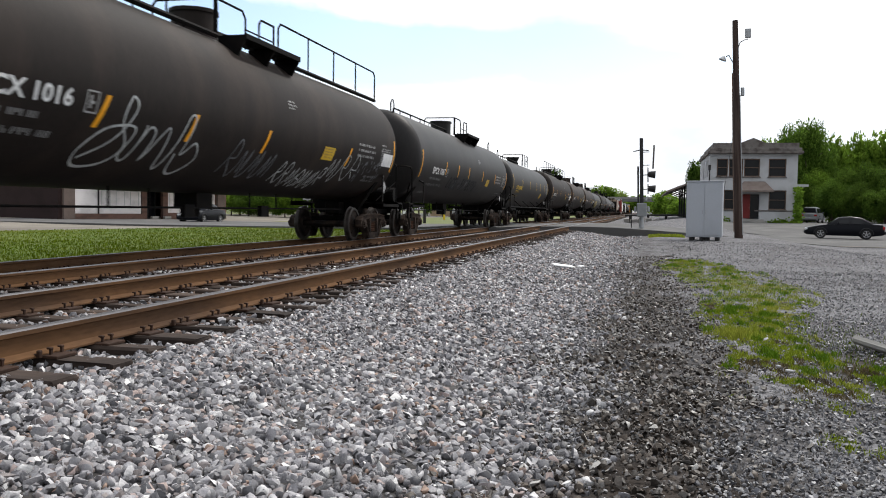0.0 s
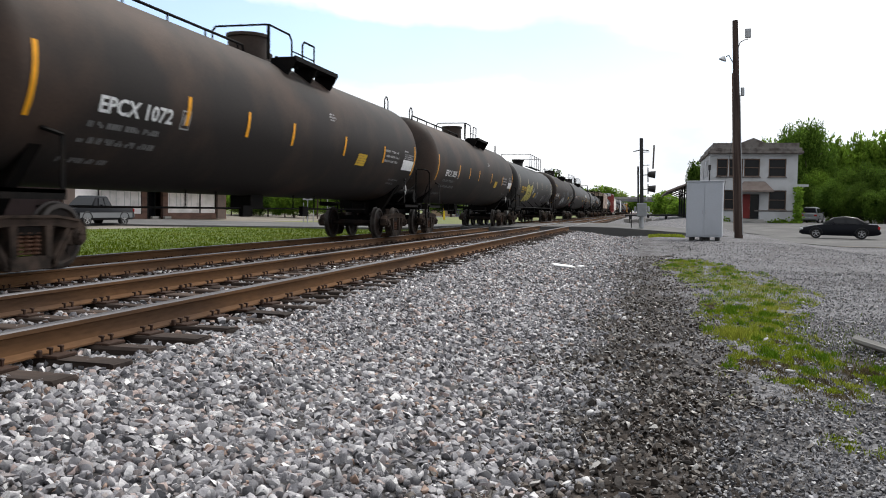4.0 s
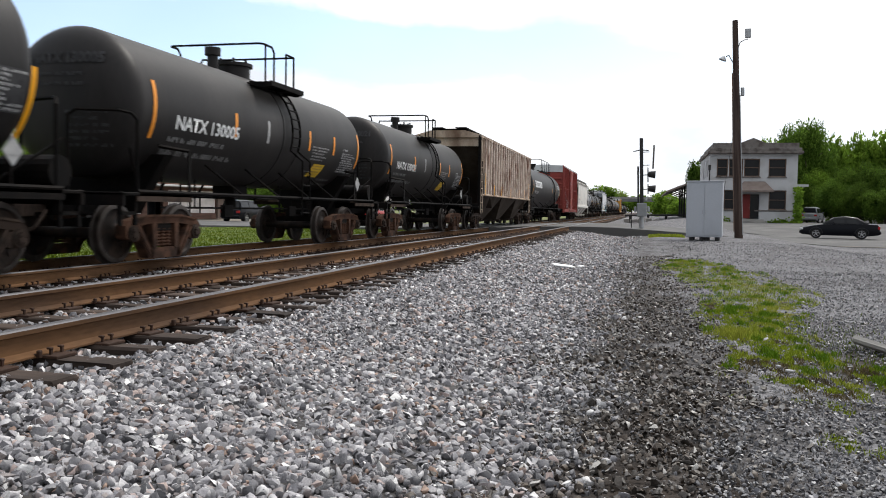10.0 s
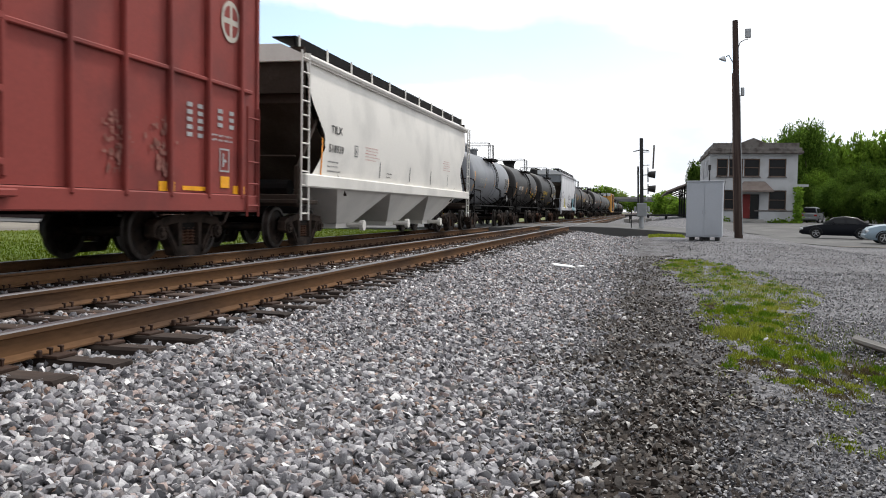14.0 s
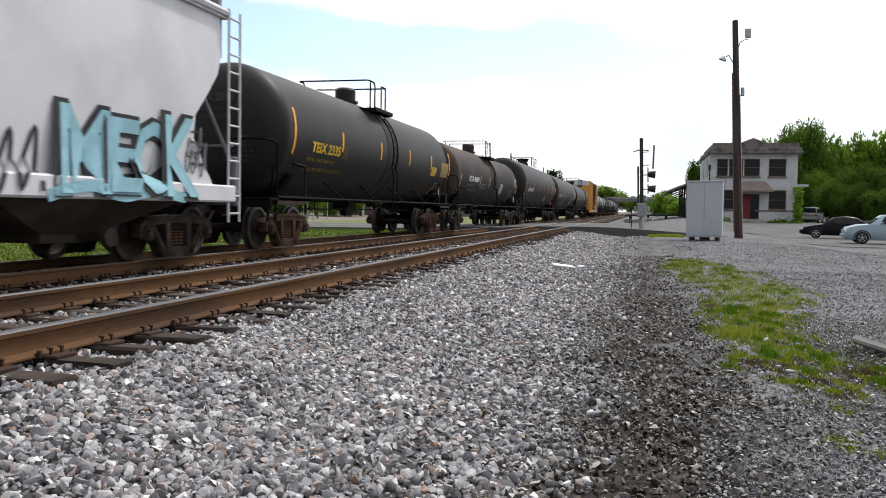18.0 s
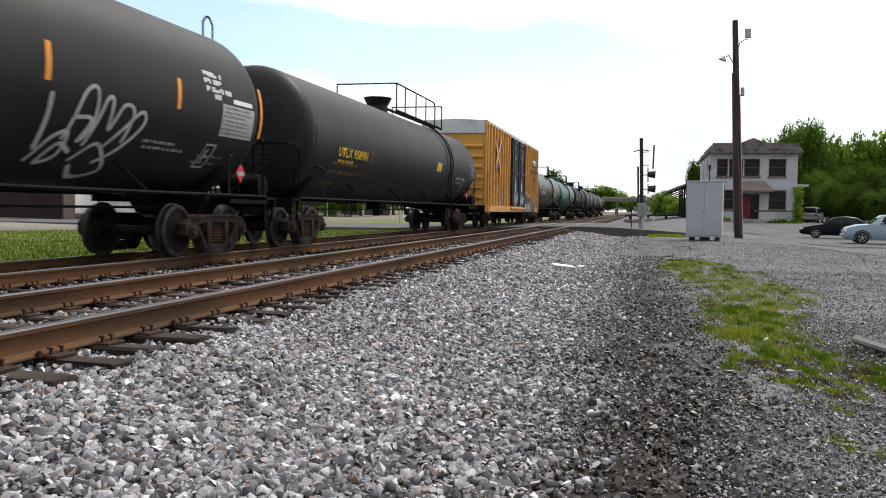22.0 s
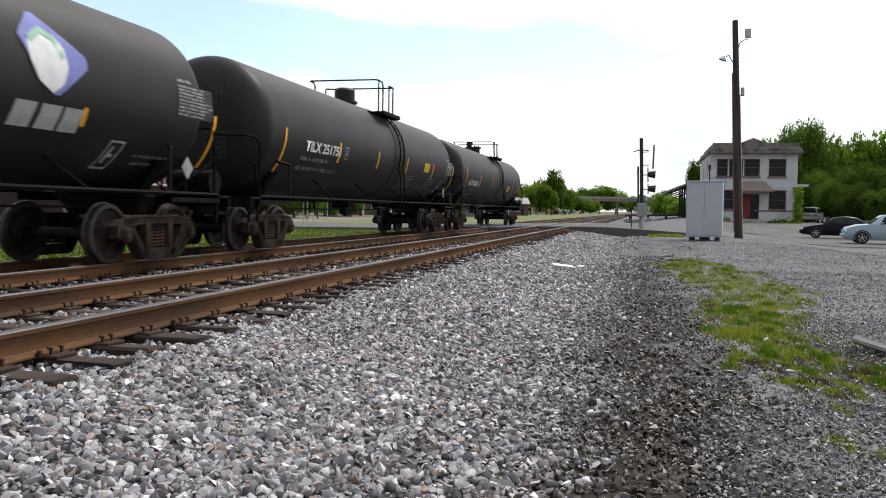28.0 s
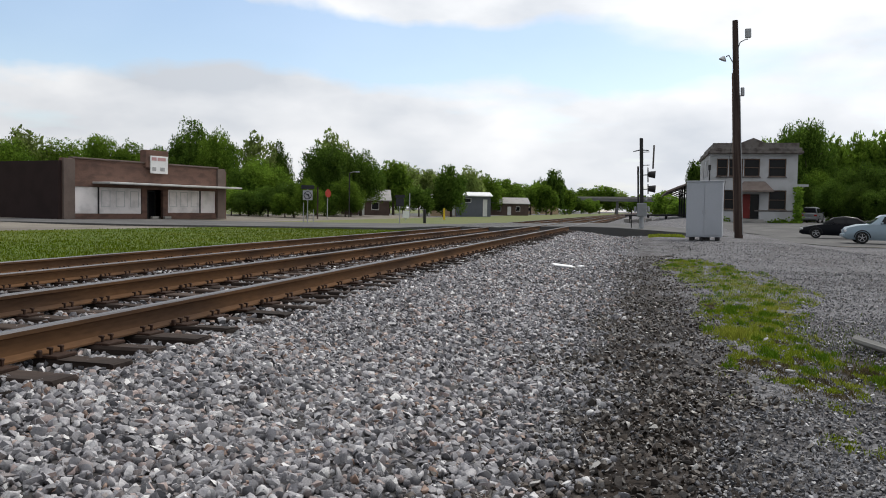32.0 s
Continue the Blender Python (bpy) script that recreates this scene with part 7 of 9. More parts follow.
def yellow_boxcar():
    L = length("z")
    f = -L / 2
    d = f + 8.14
    car, side, e0, e1 = boxcar(L, BOXYELLOW, BOXBLACK, "yellow boxcar with black plug doors and graffiti", [(d, d + 2.33), (d + 2.38, d + 4.73)], ribs=0.80, tc=3.6)
    out = flat_side(1.53 + 0.012)
    lettering(car, out, "TB", f + 2.93, 2.72, 0.30, BOXBLACK, "reporting_mark")
    lettering(car, out, "OX", f + 3.72, 2.72, 0.30, BOXBLACK, "reporting_mark")
    for k, tx in ((2.2, "6"), (2.93, "71"), (3.72, "01"), (4.55, "7")):
        lettering(car, out, tx, f + k, 2.2, 0.30, BOXBLACK, "car_number")
    bars(car, out, f + 2.05, f + 2.7, 3.5, 3.75, 2, DIMWHITE, 5)
    bars(car, out, f + 4.65, f + 5.1, 3.2, 3.45, 2, DIMWHITE, 6)
    panel(car, out, f + 1.95, f + 2.45, 1.32, 1.52, YELLOW, "reflector")
    for (a, b), m, o in ((((3.0, 4.35), (4.5, 2.9)), LOGOBLUE, 0.10), (((3.0, 4.15), (4.5, 2.75)), ORANGE, 0.106), (((4.5, 4.35), (3.0, 2.95)), LOGOBLUE, 0.112), (((4.5, 4.55), (3.0, 3.2)), ORANGE, 0.118)):
        g = Geo()
        ribbon(g, out, [(f + a[0], a[1]), (f + b[0], b[1])], 0.15, o)
        part("cross_emblem", g, m, car)
    face = flat_side(1.53 + 0.10)
    panel(car, face, f + 16.35, f + 18.6, 3.78, 4.22, BOXBLACK, "emblem_panel")
    for u, w in ((16.50, 17.05), (17.12, 17.70), (17.78, 18.35)):
        panel(car, face, f + u, f + w, 4.05, 4.14, WHITE, "emblem", 0.014)
        panel(car, face, f + u + 0.18, f + u + 0.36, 3.84, 4.05, WHITE, "emblem", 0.014)
    for k, (tx, zz) in enumerate((("Railcar Pooling", 3.33), ("Experts", 2.80))):
        lettering(car, face, tx, f + (15.84, 16.57)[k], zz, 0.27, BOXBLACK, "slogan", width=(3.05, 1.75)[k], bold=0.012, off=0.02)
    bars(car, face, f + 16.5, f + 18.1, 2.22, 2.44, 1, BOXBLACK, 4, fill=0.95)
    dside = flat_side(1.53 + 0.15)
    for q in (0, 2.38):
        panel(car, dside, d + q + 0.75, d + q + 1.2, 2.0, 2.5, OLDWHITE)
        bars(car, dside, d + q + 0.75, d + q + 1.3, 2.62, 2.72, 1, OLDWHITE, 8)
        bars(car, dside, d + q + 0.6, d + q + 1.5, 3.7, 3.95, 2, OLDWHITE, 8)
        spray_scrawl(car, dside, d + q + 0.2, d + q + 2.2, 1.3, 1.95, 4, OLDWHITE, 5 + int(q), 0.06)
        spray_scrawl(car, dside, d + q + 0.25, d + q + 1.6, 1.25, 1.7, 3, GRAFBLUE if q else OLDWHITE, 15 + int(q), 0.05)
        spray_cloud(car, dside, d + q + 0.15, d + q + 2.2, 1.25, 1.75, GRAFGREY, 25 + int(q), 40, 0.12)
        bars(car, dside, d + q + 0.5, d + q + 1.3, 2.52, 2.60, 1, OLDWHITE, 28, fill=0.9)
        bars(car, dside, d + q + 1.55, d + q + 2.1, 2.9, 3.1, 3, OLDWHITE, 29, fill=0.5)
        bars(car, dside, d + q + 0.55, d + q + 1.3, 1.12, 1.2, 1, OLDWHITE, 30, fill=0.9)
    panel(car, dside, d + 1.6, d + 1.95, 1.55, 1.78, GRAFYELLOW)
    for k, (u, w, z0, z1) in enumerate(((12.95, 13.75, 0.85, 2.05), (13.7, 14.45, 0.85, 1.95), (14.4, 15.1, 0.85, 1.9), (15.0, 15.7, 0.85, 1.8), (16.3, 17.2, 0.85, 1.75), (17.1, 18.1, 0.85, 1.6))):
        g = Geo()
        convex(g, face, [(f + u + 0.06, z0), (f + w - 0.06, z0), (f + w, z0 + 0.4), (f + w - 0.06, z1 - 0.25), (f + (u + w) / 2, z1), (f + u + 0.05, z1 - 0.25), (f + u, z0 + 0.4)], 0.006 + 0.001 * k)
        part("spray_fill", g, BOXBLACK, car)
        spray_loop(car, face, [(f + u, z0), (f + u, z1 - 0.5), (f + u + 0.12, z1 - 0.12), (f + (u + w) / 2, z1), (f + w - 0.12, z1 - 0.12), (f + w, z1 - 0.5), (f + w, z0)], OLDWHITE, 0.06)
        if k < 4:
            spray_scrawl(car, face, f + u + 0.15, f + w - 0.1, z0 + 0.05, z0 + 0.55, 1, OLDWHITE, 40 + k, 0.07)
        else:
            spray_loop(car, face, [(f + u + 0.3, z0), (f + u + 0.35, z1 - 0.35), (f + u + 0.5, z1 - 0.3), (f + u + 0.6, z0 + 0.3)], OLDWHITE, 0.06)
    # a tall white arrow with loops
    g = Geo()
    ribbon(g, out, [(f + 2.9, 0.95), (f + 3.3, 1.25), (f + 3.7, 1.4), (f + 3.95, 1.1), (f + 4.2, 0.85), (f + 4.7, 0.95), (f + 5.0, 1.35), (f + 4.9, 1.5)], 0.13, 0.012)
    ribbon(g, out, [(f + 4.0, 0.95), (f + 4.0, 1.95)], 0.2, 0.017)
    ribbon(g, out, [(f + 3.72, 1.85), (f + 4.0, 2.2), (f + 4.28, 1.85)], 0.14, 0.021)
    part("spray_outline", g, OLDWHITE, car)
    g = Geo()
    blob(g, out, f + 5.75, 1.45, 0.45, 0.5, random.Random(3), 0.012)
    part("spray_fill", g, GRAFGREY, car)
    couple("z", car)


yellow_boxcar()
car, side, half = general("aa", "SCMX 2866", 1.40, 2.56, GLOSSBLACK, "glossy black tank car with bright yellow reflectors", block="row", stripes=(4.87, 7.94, 10.4, 12.67), plat=(-1.6, 1.4), pan=(2.7, OLDWHITE), y=2.68, sz=(2.16, 2.65), ez=(1.95, 2.92), ends=(1.5, 0.22), tm=(14.6, 1.85))
panel(car, side, -half + 11.62, -half + 12.38, 2.11, 2.41, CREAM)
bars(car, side, -half + 6.5, -half + 7.4, 1.78, 2.05, 3, WHITE, 9, fill=0.5)
car, side, half = general("bb", "TILX 263477", 1.33, 2.50, GREEN, "green tank car with a green dome and white reflectors", stripes=(4.75, 5.9, 7.2, 10.2, 11.5, 12.9), smat=OLDWHITE, pan=None, hi=0.0, y=2.42, sz=(2.3, 2.77), ez=(2.06, 3.0), ends=(1.35, 0.5))
panel(car, side, -half + 10.65, -half + 11.2, 2.25, 2.58, YELLOW, "yellow_label")
general("cc", "UTLX 78", 1.36, 2.5, BROWNBLACK, "dark tank car with a low valve housing", manway="low", stripes=(4.2, 8), ink=OLDWHITE, pan=None)
car, side, half = general("dd", "UELX 78316", 1.40, 2.55, BLACK, "black tank car with a leaf emblem on its side", stripes=(4.6, 9.3), y=2.3, ink=OLDWHITE, pan=(2.86, OLDWHITE), sz=(2.0, 2.46), ez=(1.57, 2.46), ends=(0.95, 0.2), tm=(12.92, 1.63))
front = -length("dd") / 2 - 1.36
g = Geo()
convex(g, side, [(front + y, z) for y, z in ((12.80, 2.95), (13.1, 3.26), (13.2, 3.26), (14.02, 2.84), (14.03, 2.7), (13.5, 2.28), (13.4, 2.28), (12.92, 2.75))])
part("emblem", g, LOGOBLUE, car, "blue diamond emblem")
g = Geo()
convex(g, side, [(front + y, z) for y, z in ((12.93, 2.85), (13.0, 2.98), (13.18, 3.08), (13.4, 3.06), (13.58, 2.9), (13.64, 2.65), (13.56, 2.42), (13.38, 2.30), (13.12, 2.42), (12.97, 2.65))], 0.018)
part("emblem_leaf", g, WHITE, car, "white leaf shape")
g = Geo()
ribbon(g, side, [(front + 12.98, 2.9), (front + 13.2, 3.05), (front + 13.42, 2.98), (front + 13.55, 2.75)], 0.09, 0.024)
part("emblem_leaf", g, LOGOGREEN, car, "green leaf band")
for k, a in enumerate((12.75, 13.2, 13.62)):
    panel(car, side, front + a, front + a + 0.36, 1.85, 2.16, OLDWHITE, "company_name_shape", 0.012, 0.05)
panel(car, side, front + 14.02, front + 14.1, 1.95, 2.2, YELLOW, "reflector")
car, side, half = general("ee", "TILX 251751", 1.40, 2.56, BLACK, "black tank car with white lettering and scuffed sides", stripes=(4.55, 7.57, 10.45, 13.7), lab=12.5, lab_z=2.17, pan=(2.70, OLDWHITE), y=2.48, sz=(2.02, 2.50), ez=(1.64, 2.56), ends=(1.4, 0.15), tm=(15.3, 1.75), hi=0.06, plat=(-0.3, 1.4))
spray_cloud(car, side, -half + 5.6, -half + 8.2, 1.6, 1.9, GRAFDIM, 6, 40, 0.09)
spray_cloud(car, side, -half + 11.9, -half + 14.6, 1.45, 1.8, GRAFGREY, 7, 50, 0.08)
bars(car, side, -half + 10.6, -half + 11.6, 1.6, 2.0, 5, OLDWHITE, 8, fill=0.35)
bars(car, side, -half + 13.4, -half + 14.4, 1.75, 2.0, 3, OLDWHITE, 9, fill=0.35)
general("ff", "GATX 54076", 1.34, 2.53, BLACK, "black tank car at the end of the train", manway="valves", stripes=(4.55, 7.68, 14.1), smat=ORANGE, lab=12.37, lab_z=1.94, pan=(2.46, OLDWHITE), plat=(-1.6, 1.6), y=2.03, z=1.98, sz=(2.01, 2.49), ez=(1.82, 2.73), ends=(1.5, 0.95), tm=(14.5, 1.71))


# ---- surroundings: materials ----
BRICK = mat("brown_brick", (0.165, 0.098, 0.076), 0.9, 0, 0.35, 0.9, 9, 0.003, (0.11, 0.068, 0.056), stretch=(1, 1, 2.4))
# a darker brown than the front brick, for side and inner walls
DARKWALL = mat("dark_brown_side_wall", (0.030, 0.018, 0.017), 0.9, 0, 0.2, 0.8, 30, 0.003)
PILASTER = mat("grey_brown_pilaster", (0.15, 0.115, 0.10), 0.9, 0, 0.2, 1, 20, 0.003)
BOARD = mat("white_painted_boards", (0.80, 0.76, 0.75), 0.7, 0, 0.06, 1.0, 20, 0, (0.62, 0.59, 0.58))
METALTRIM = mat("pale_metal_trim", (0.55, 0.55, 0.54), 0.5, 0, 0.1, 2, 20)
DARKGLASS = mat("dark_window_glass", (0.010, 0.011, 0.013), 0.12, 0, 0.1, 2, 20, spec=0.22)
STUCCO = mat("off_white_stucco", (0.45, 0.455, 0.465), 0.85, 0, 0.1, 0.6, 30, 0.002, (0.36, 0.36, 0.36))
CORNICE = mat("weathered_cornice", (0.16, 0.145, 0.135), 0.85, 0, 0.3, 1.5, 20, 0.002, (0.075, 0.062, 0.056))
ROOFTILE = mat("brownish_roof_tiles", (0.20, 0.16, 0.14), 0.85, 0, 0.2, 2, 30, 0.003)
REDDOOR = mat("red_painted_door", (0.17, 0.024, 0.022), 0.5, 0, 0.1, 2, 20)
CABINET = mat("pale_grey_sheet_metal", (0.38, 0.40, 0.435), 0.5, 0.0, 0.06, 0.8, 20, 0, (0.34, 0.36, 0.39))
POLEWOOD = mat("weathered_pole_wood", (0.040, 0.026, 0.022), 0.9, 0, 0.35, 2, 40, 0.004, (0.07, 0.05, 0.042), stretch=(4, 4, 0.2))
PALEWOOD = mat("bleached_pole_wood", (0.15, 0.10, 0.075), 0.9, 0, 0.3, 2, 40, 0.004, (0.10, 0.07, 0.055), stretch=(4, 4, 0.2))
GALV = mat("galvanised_steel", (0.36, 0.37, 0.38), 0.5, 0.5, 0.15, 3, 30)
DARKMETAL = mat("dark_weathered_metal", (0.035, 0.034, 0.034), 0.6, 0.2, 0.2, 3, 30)
BOXGREY = mat("grey_control_box_paint", (0.24, 0.25, 0.26), 0.5, 0, 0.1, 3, 30)
CONCRETE = mat("weathered_concrete", (0.30, 0.29, 0.27), 0.9, 0, 0.15, 1.0, 40, 0.003, (0.22, 0.21, 0.20))
# darker than the other concrete: the overpass's shade is put into its colour
BRIDGE = mat("bridge_concrete_in_shade", (0.16, 0.16, 0.165), 0.9, 0, 0.15, 0.3, 10, 0.003)
HOUSEWALL = mat("brown_house_siding", (0.10, 0.07, 0.06), 0.85, 0, 0.2, 1, 20, 0.002)
HOUSEROOF = mat("pale_shingle_roof", (0.33, 0.32, 0.31), 0.9, 0, 0.15, 1, 20, 0.003)
SHEDWALL = mat("slate_blue_metal_siding", (0.13, 0.14, 0.17), 0.6, 0, 0.1, 1, 20)
SHEDROOF = mat("white_metal_roof", (0.70, 0.70, 0.70), 0.5, 0, 0.06, 1, 20)
TANWALL = mat("tan_siding", (0.42, 0.31, 0.20), 0.85, 0, 0.12, 1, 20)
YELLOWPOST = mat("yellow_bollard_paint", (0.65, 0.45, 0.03), 0.6, 0, 0.1, 3, 20)
STOPRED = mat("stop_sign_red", (0.42, 0.05, 0.035), 0.5, 0, 0.1, 3, 20)
SIGNWHITE = mat("white_sign_sheet", (0.75, 0.75, 0.75), 0.5, 0, 0.05, 3, 20)
SIGNGREY = mat("weathered_white_sign", (0.40, 0.40, 0.41), 0.6, 0, 0.1, 3, 20)
SIGNBLACK = mat("black_sign_sheet", (0.03, 0.03, 0.035), 0.5, 0, 0.1, 3, 20)
FADEDRED = mat("sun_faded_red_print", (0.52, 0.30, 0.30), 0.6, 0, 0.1, 3, 20)
BARK = mat("tree_bark", (0.09, 0.07, 0.055), 0.95, 0, 0.3, 3, 30, 0.01)


def leaf_material(name, color, second):
    """Leaves that let some light through."""
    m = mat(name, color, 0.75, 0, 0.15, 0.8, 6, 0, second, island=0.5, rand=0.25, spec=0.06)
    nt = m.node_tree
    N, L = nt.nodes.new, nt.links.new
    b = nt.nodes["Principled BSDF"]
    tr, mix, out = N("ShaderNodeBsdfTranslucent"), N("ShaderNodeMixShader"), nt.nodes["Material Output"]
    L(b.inputs["Base Color"].links[0].from_socket, tr.inputs["Color"])
    mix.inputs[0].default_value = 0.45
    L(b.outputs[0], mix.inputs[1])
    L(tr.outputs[0], mix.inputs[2])
    L(mix.outputs[0], out.inputs["Surface"])
    return m


LEAF = leaf_material("fresh_green_leaves", (0.145, 0.235, 0.028), (0.080, 0.148, 0.017))
LEAFDARK = leaf_material("dark_green_leaves", (0.082, 0.140, 0.020), (0.046, 0.088, 0.013))
LEAFPALE = leaf_material("pale_spring_leaves", (0.21, 0.27, 0.075), (0.15, 0.21, 0.055))


def wall_with_openings(g, x0, x1, z0, z1, y0, y1, holes):
    """A wall along x, y0 to y1 thick, as one shell with rectangular openings (xa, xb, za, zb) cut right through."""
    xs = sorted({x0, x1, *[h[0] for h in holes], *[h[1] for h in holes]})
    zs = sorted({z0, z1, *[h[2] for h in holes], *[h[3] for h in holes]})
    solid = {}
    for i in range(len(xs) - 1):
        for k in range(len(zs) - 1):
            solid[i, k] = not any(h[0] <= xs[i] and xs[i + 1] <= h[1] and h[2] <= zs[k] and zs[k + 1] <= h[3] for h in holes)
    ids, base = {}, len(g.v)

    def vert(i, s, k):
        if (i, s, k) not in ids:
            ids[i, s, k] = len(g.v)
            g.v.append((xs[i], (y0, y1)[s], zs[k]))
        return ids[i, s, k]
    for (i, k), full in solid.items():
        if not full:
            continue
        for s in (0, 1):
            g.f.append((vert(i, s, k), vert(i + 1, s, k), vert(i + 1, s, k + 1), vert(i, s, k + 1)))
        for di, dk, a, b in ((-1, 0, (i, k), (i, k + 1)), (1, 0, (i + 1, k), (i + 1, k + 1)), (0, -1, (i, k), (i + 1, k)), (0, 1, (i, k + 1), (i + 1, k + 1))):
            if not solid.get((i + di, k + dk)):
                g.f.append((vert(a[0], 0, a[1]), vert(b[0], 0, b[1]), vert(b[0], 1, b[1]), vert(a[0], 1, a[1])))
    return g


# ---- the store across the street: its own space has x along the front, y into the building ----
def store():
    ang = math.degrees(math.atan2(66.11 - 50.12, -36.43 + 40.38))
    s = thing("store_building", "low brown brick store with boarded white windows and a canopy", "building", at=pose(-40.38, 50.12, 0.14, 0, 0, ang))
    w = 16.47
    holes = [(1.0, 7.25, 0.42, 2.40), (7.75, 9.45, 0.0, 2.35), (9.95, 15.5, 0.5, 2.40)]
    g = wall_with_openings(Geo(), 0.0, w, 0, 4.42, 0, 0.3, holes)
    part("front_wall", g, BRICK, s)
    g = Geo()
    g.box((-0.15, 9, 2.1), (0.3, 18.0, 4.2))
    part("side_wall", g, DARKWALL, s)
    g = Geo()
    g.box((w + 0.15, 9, 2.1), (0.3, 18.0, 4.2))
    g.box((w / 2, 18.15, 2.1), (w + 0.6, 0.3, 4.2))
    part("back_wall", g, BRICK, s)
    g = Geo()
    g.box((w / 2, 9, 4.0), (w, 17.6, 0.15))
    part("roof", g, CORNICE, s)
    for x in (0.5, w - 0.45):
        g = Geo()
        g.cbox((x, -0.06, 2.2), (0.95, 0.24, 4.36), 0.02)
        part("pilaster", g, PILASTER, s)
    g = Geo()
    g.cbox((w / 2, 0.1, 4.47), (w - 1.6, 0.5, 0.12), 0.02)
    part("coping", g, PILASTER, s)
    g = Geo()
    g.cbox((8.55, 0.05, 4.8), (2.3, 0.7, 1.4), 0.02)
    part("sign_tower", g, BRICK, s)
    g = Geo()
    g.cbox((8.65, -0.36, 4.35), (1.8, 0.12, 1.4), 0.02)
    sign = part("store_sign", g, SIGNWHITE, s, "white sign with faded red writing")
    g = Geo()
    for k, (a, b) in enumerate(((7.85, 8.35), (8.45, 9.3))):
        g.box(((a + b) / 2, -0.425, 4.8), (b - a, 0.008, 0.26))
    part("writing_bars", g, FADEDRED, sign)
    g = Geo()
    g.box((8.1, -0.425, 4.0), (0.4, 0.008, 0.3))
    g.box((8.95, -0.425, 4.0), (0.5, 0.008, 0.3))
    part("writing_bars", g, OLDWHITE, sign)
    g = Geo()
    g.cbox((9.7, -0.9, 2.72), (14.2, 1.9, 0.14), 0.02)
    part("canopy", g, METALTRIM, s)
    # boarded windows between slim posts
    for a, b, z0, posts in ((1.0, 7.25, 0.42, (3.15,)), (9.95, 15.5, 0.5, (13.6,))):
        cuts = [a, *posts, b]
        for c, d in zip(cuts, cuts[1:]):
            g = Geo()
            g.cbox(((c + d) / 2, 0.10, (z0 + 2.4) / 2), (d - c - 0.06, 0.06, 2.4 - z0), 0.01)
            board = part("window_board", g, BOARD, s)
            n = max(1, int((d - c) / 1.4))
            if d - c > 2.2:
                for k in range(3):
                    x = c + (d - c) * (k + 0.5) / 3
                    g = Geo()
                    wall_with_openings(g, x - 0.42, x + 0.42, z0 + 0.5, z0 + 1.75, 0.05, 0.075, [(x - 0.37, x + 0.37, z0 + 0.55, z0 + 1.7)])
                    part("panel_outline", g, METALTRIM, board)
        for p in posts:
            g = Geo()
            g.box((p, 0.06, (z0 + 2.4) / 2), (0.08, 0.16, 2.4 - z0))
            part("window_post", g, DARKMETAL, s)
    g = Geo()
    g.box((8.6, 0.9, 1.15), (1.6, 0.06, 2.3))
    d = part("entrance_door", g, DARKGLASS, s)
    g = Geo()
    wall_with_openings(g, 7.8, 9.4, 0.02, 2.3, 0.84, 0.89, [(7.88, 8.55, 0.1, 2.2), (8.65, 9.32, 0.1, 2.2)])
    part("door_frame", g, DARKMETAL, d)
    for x in (8.0, 9.3):
        g = Geo()
        g.cbox((x, -0.6, 0.12), (0.7, 0.25, 0.2), 0.03)
        part("doorstep_block", g, CONCRETE, s)
    g = Geo()
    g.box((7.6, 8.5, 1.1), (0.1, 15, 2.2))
    part("inner_wall", g, DARKWALL, s)


store()


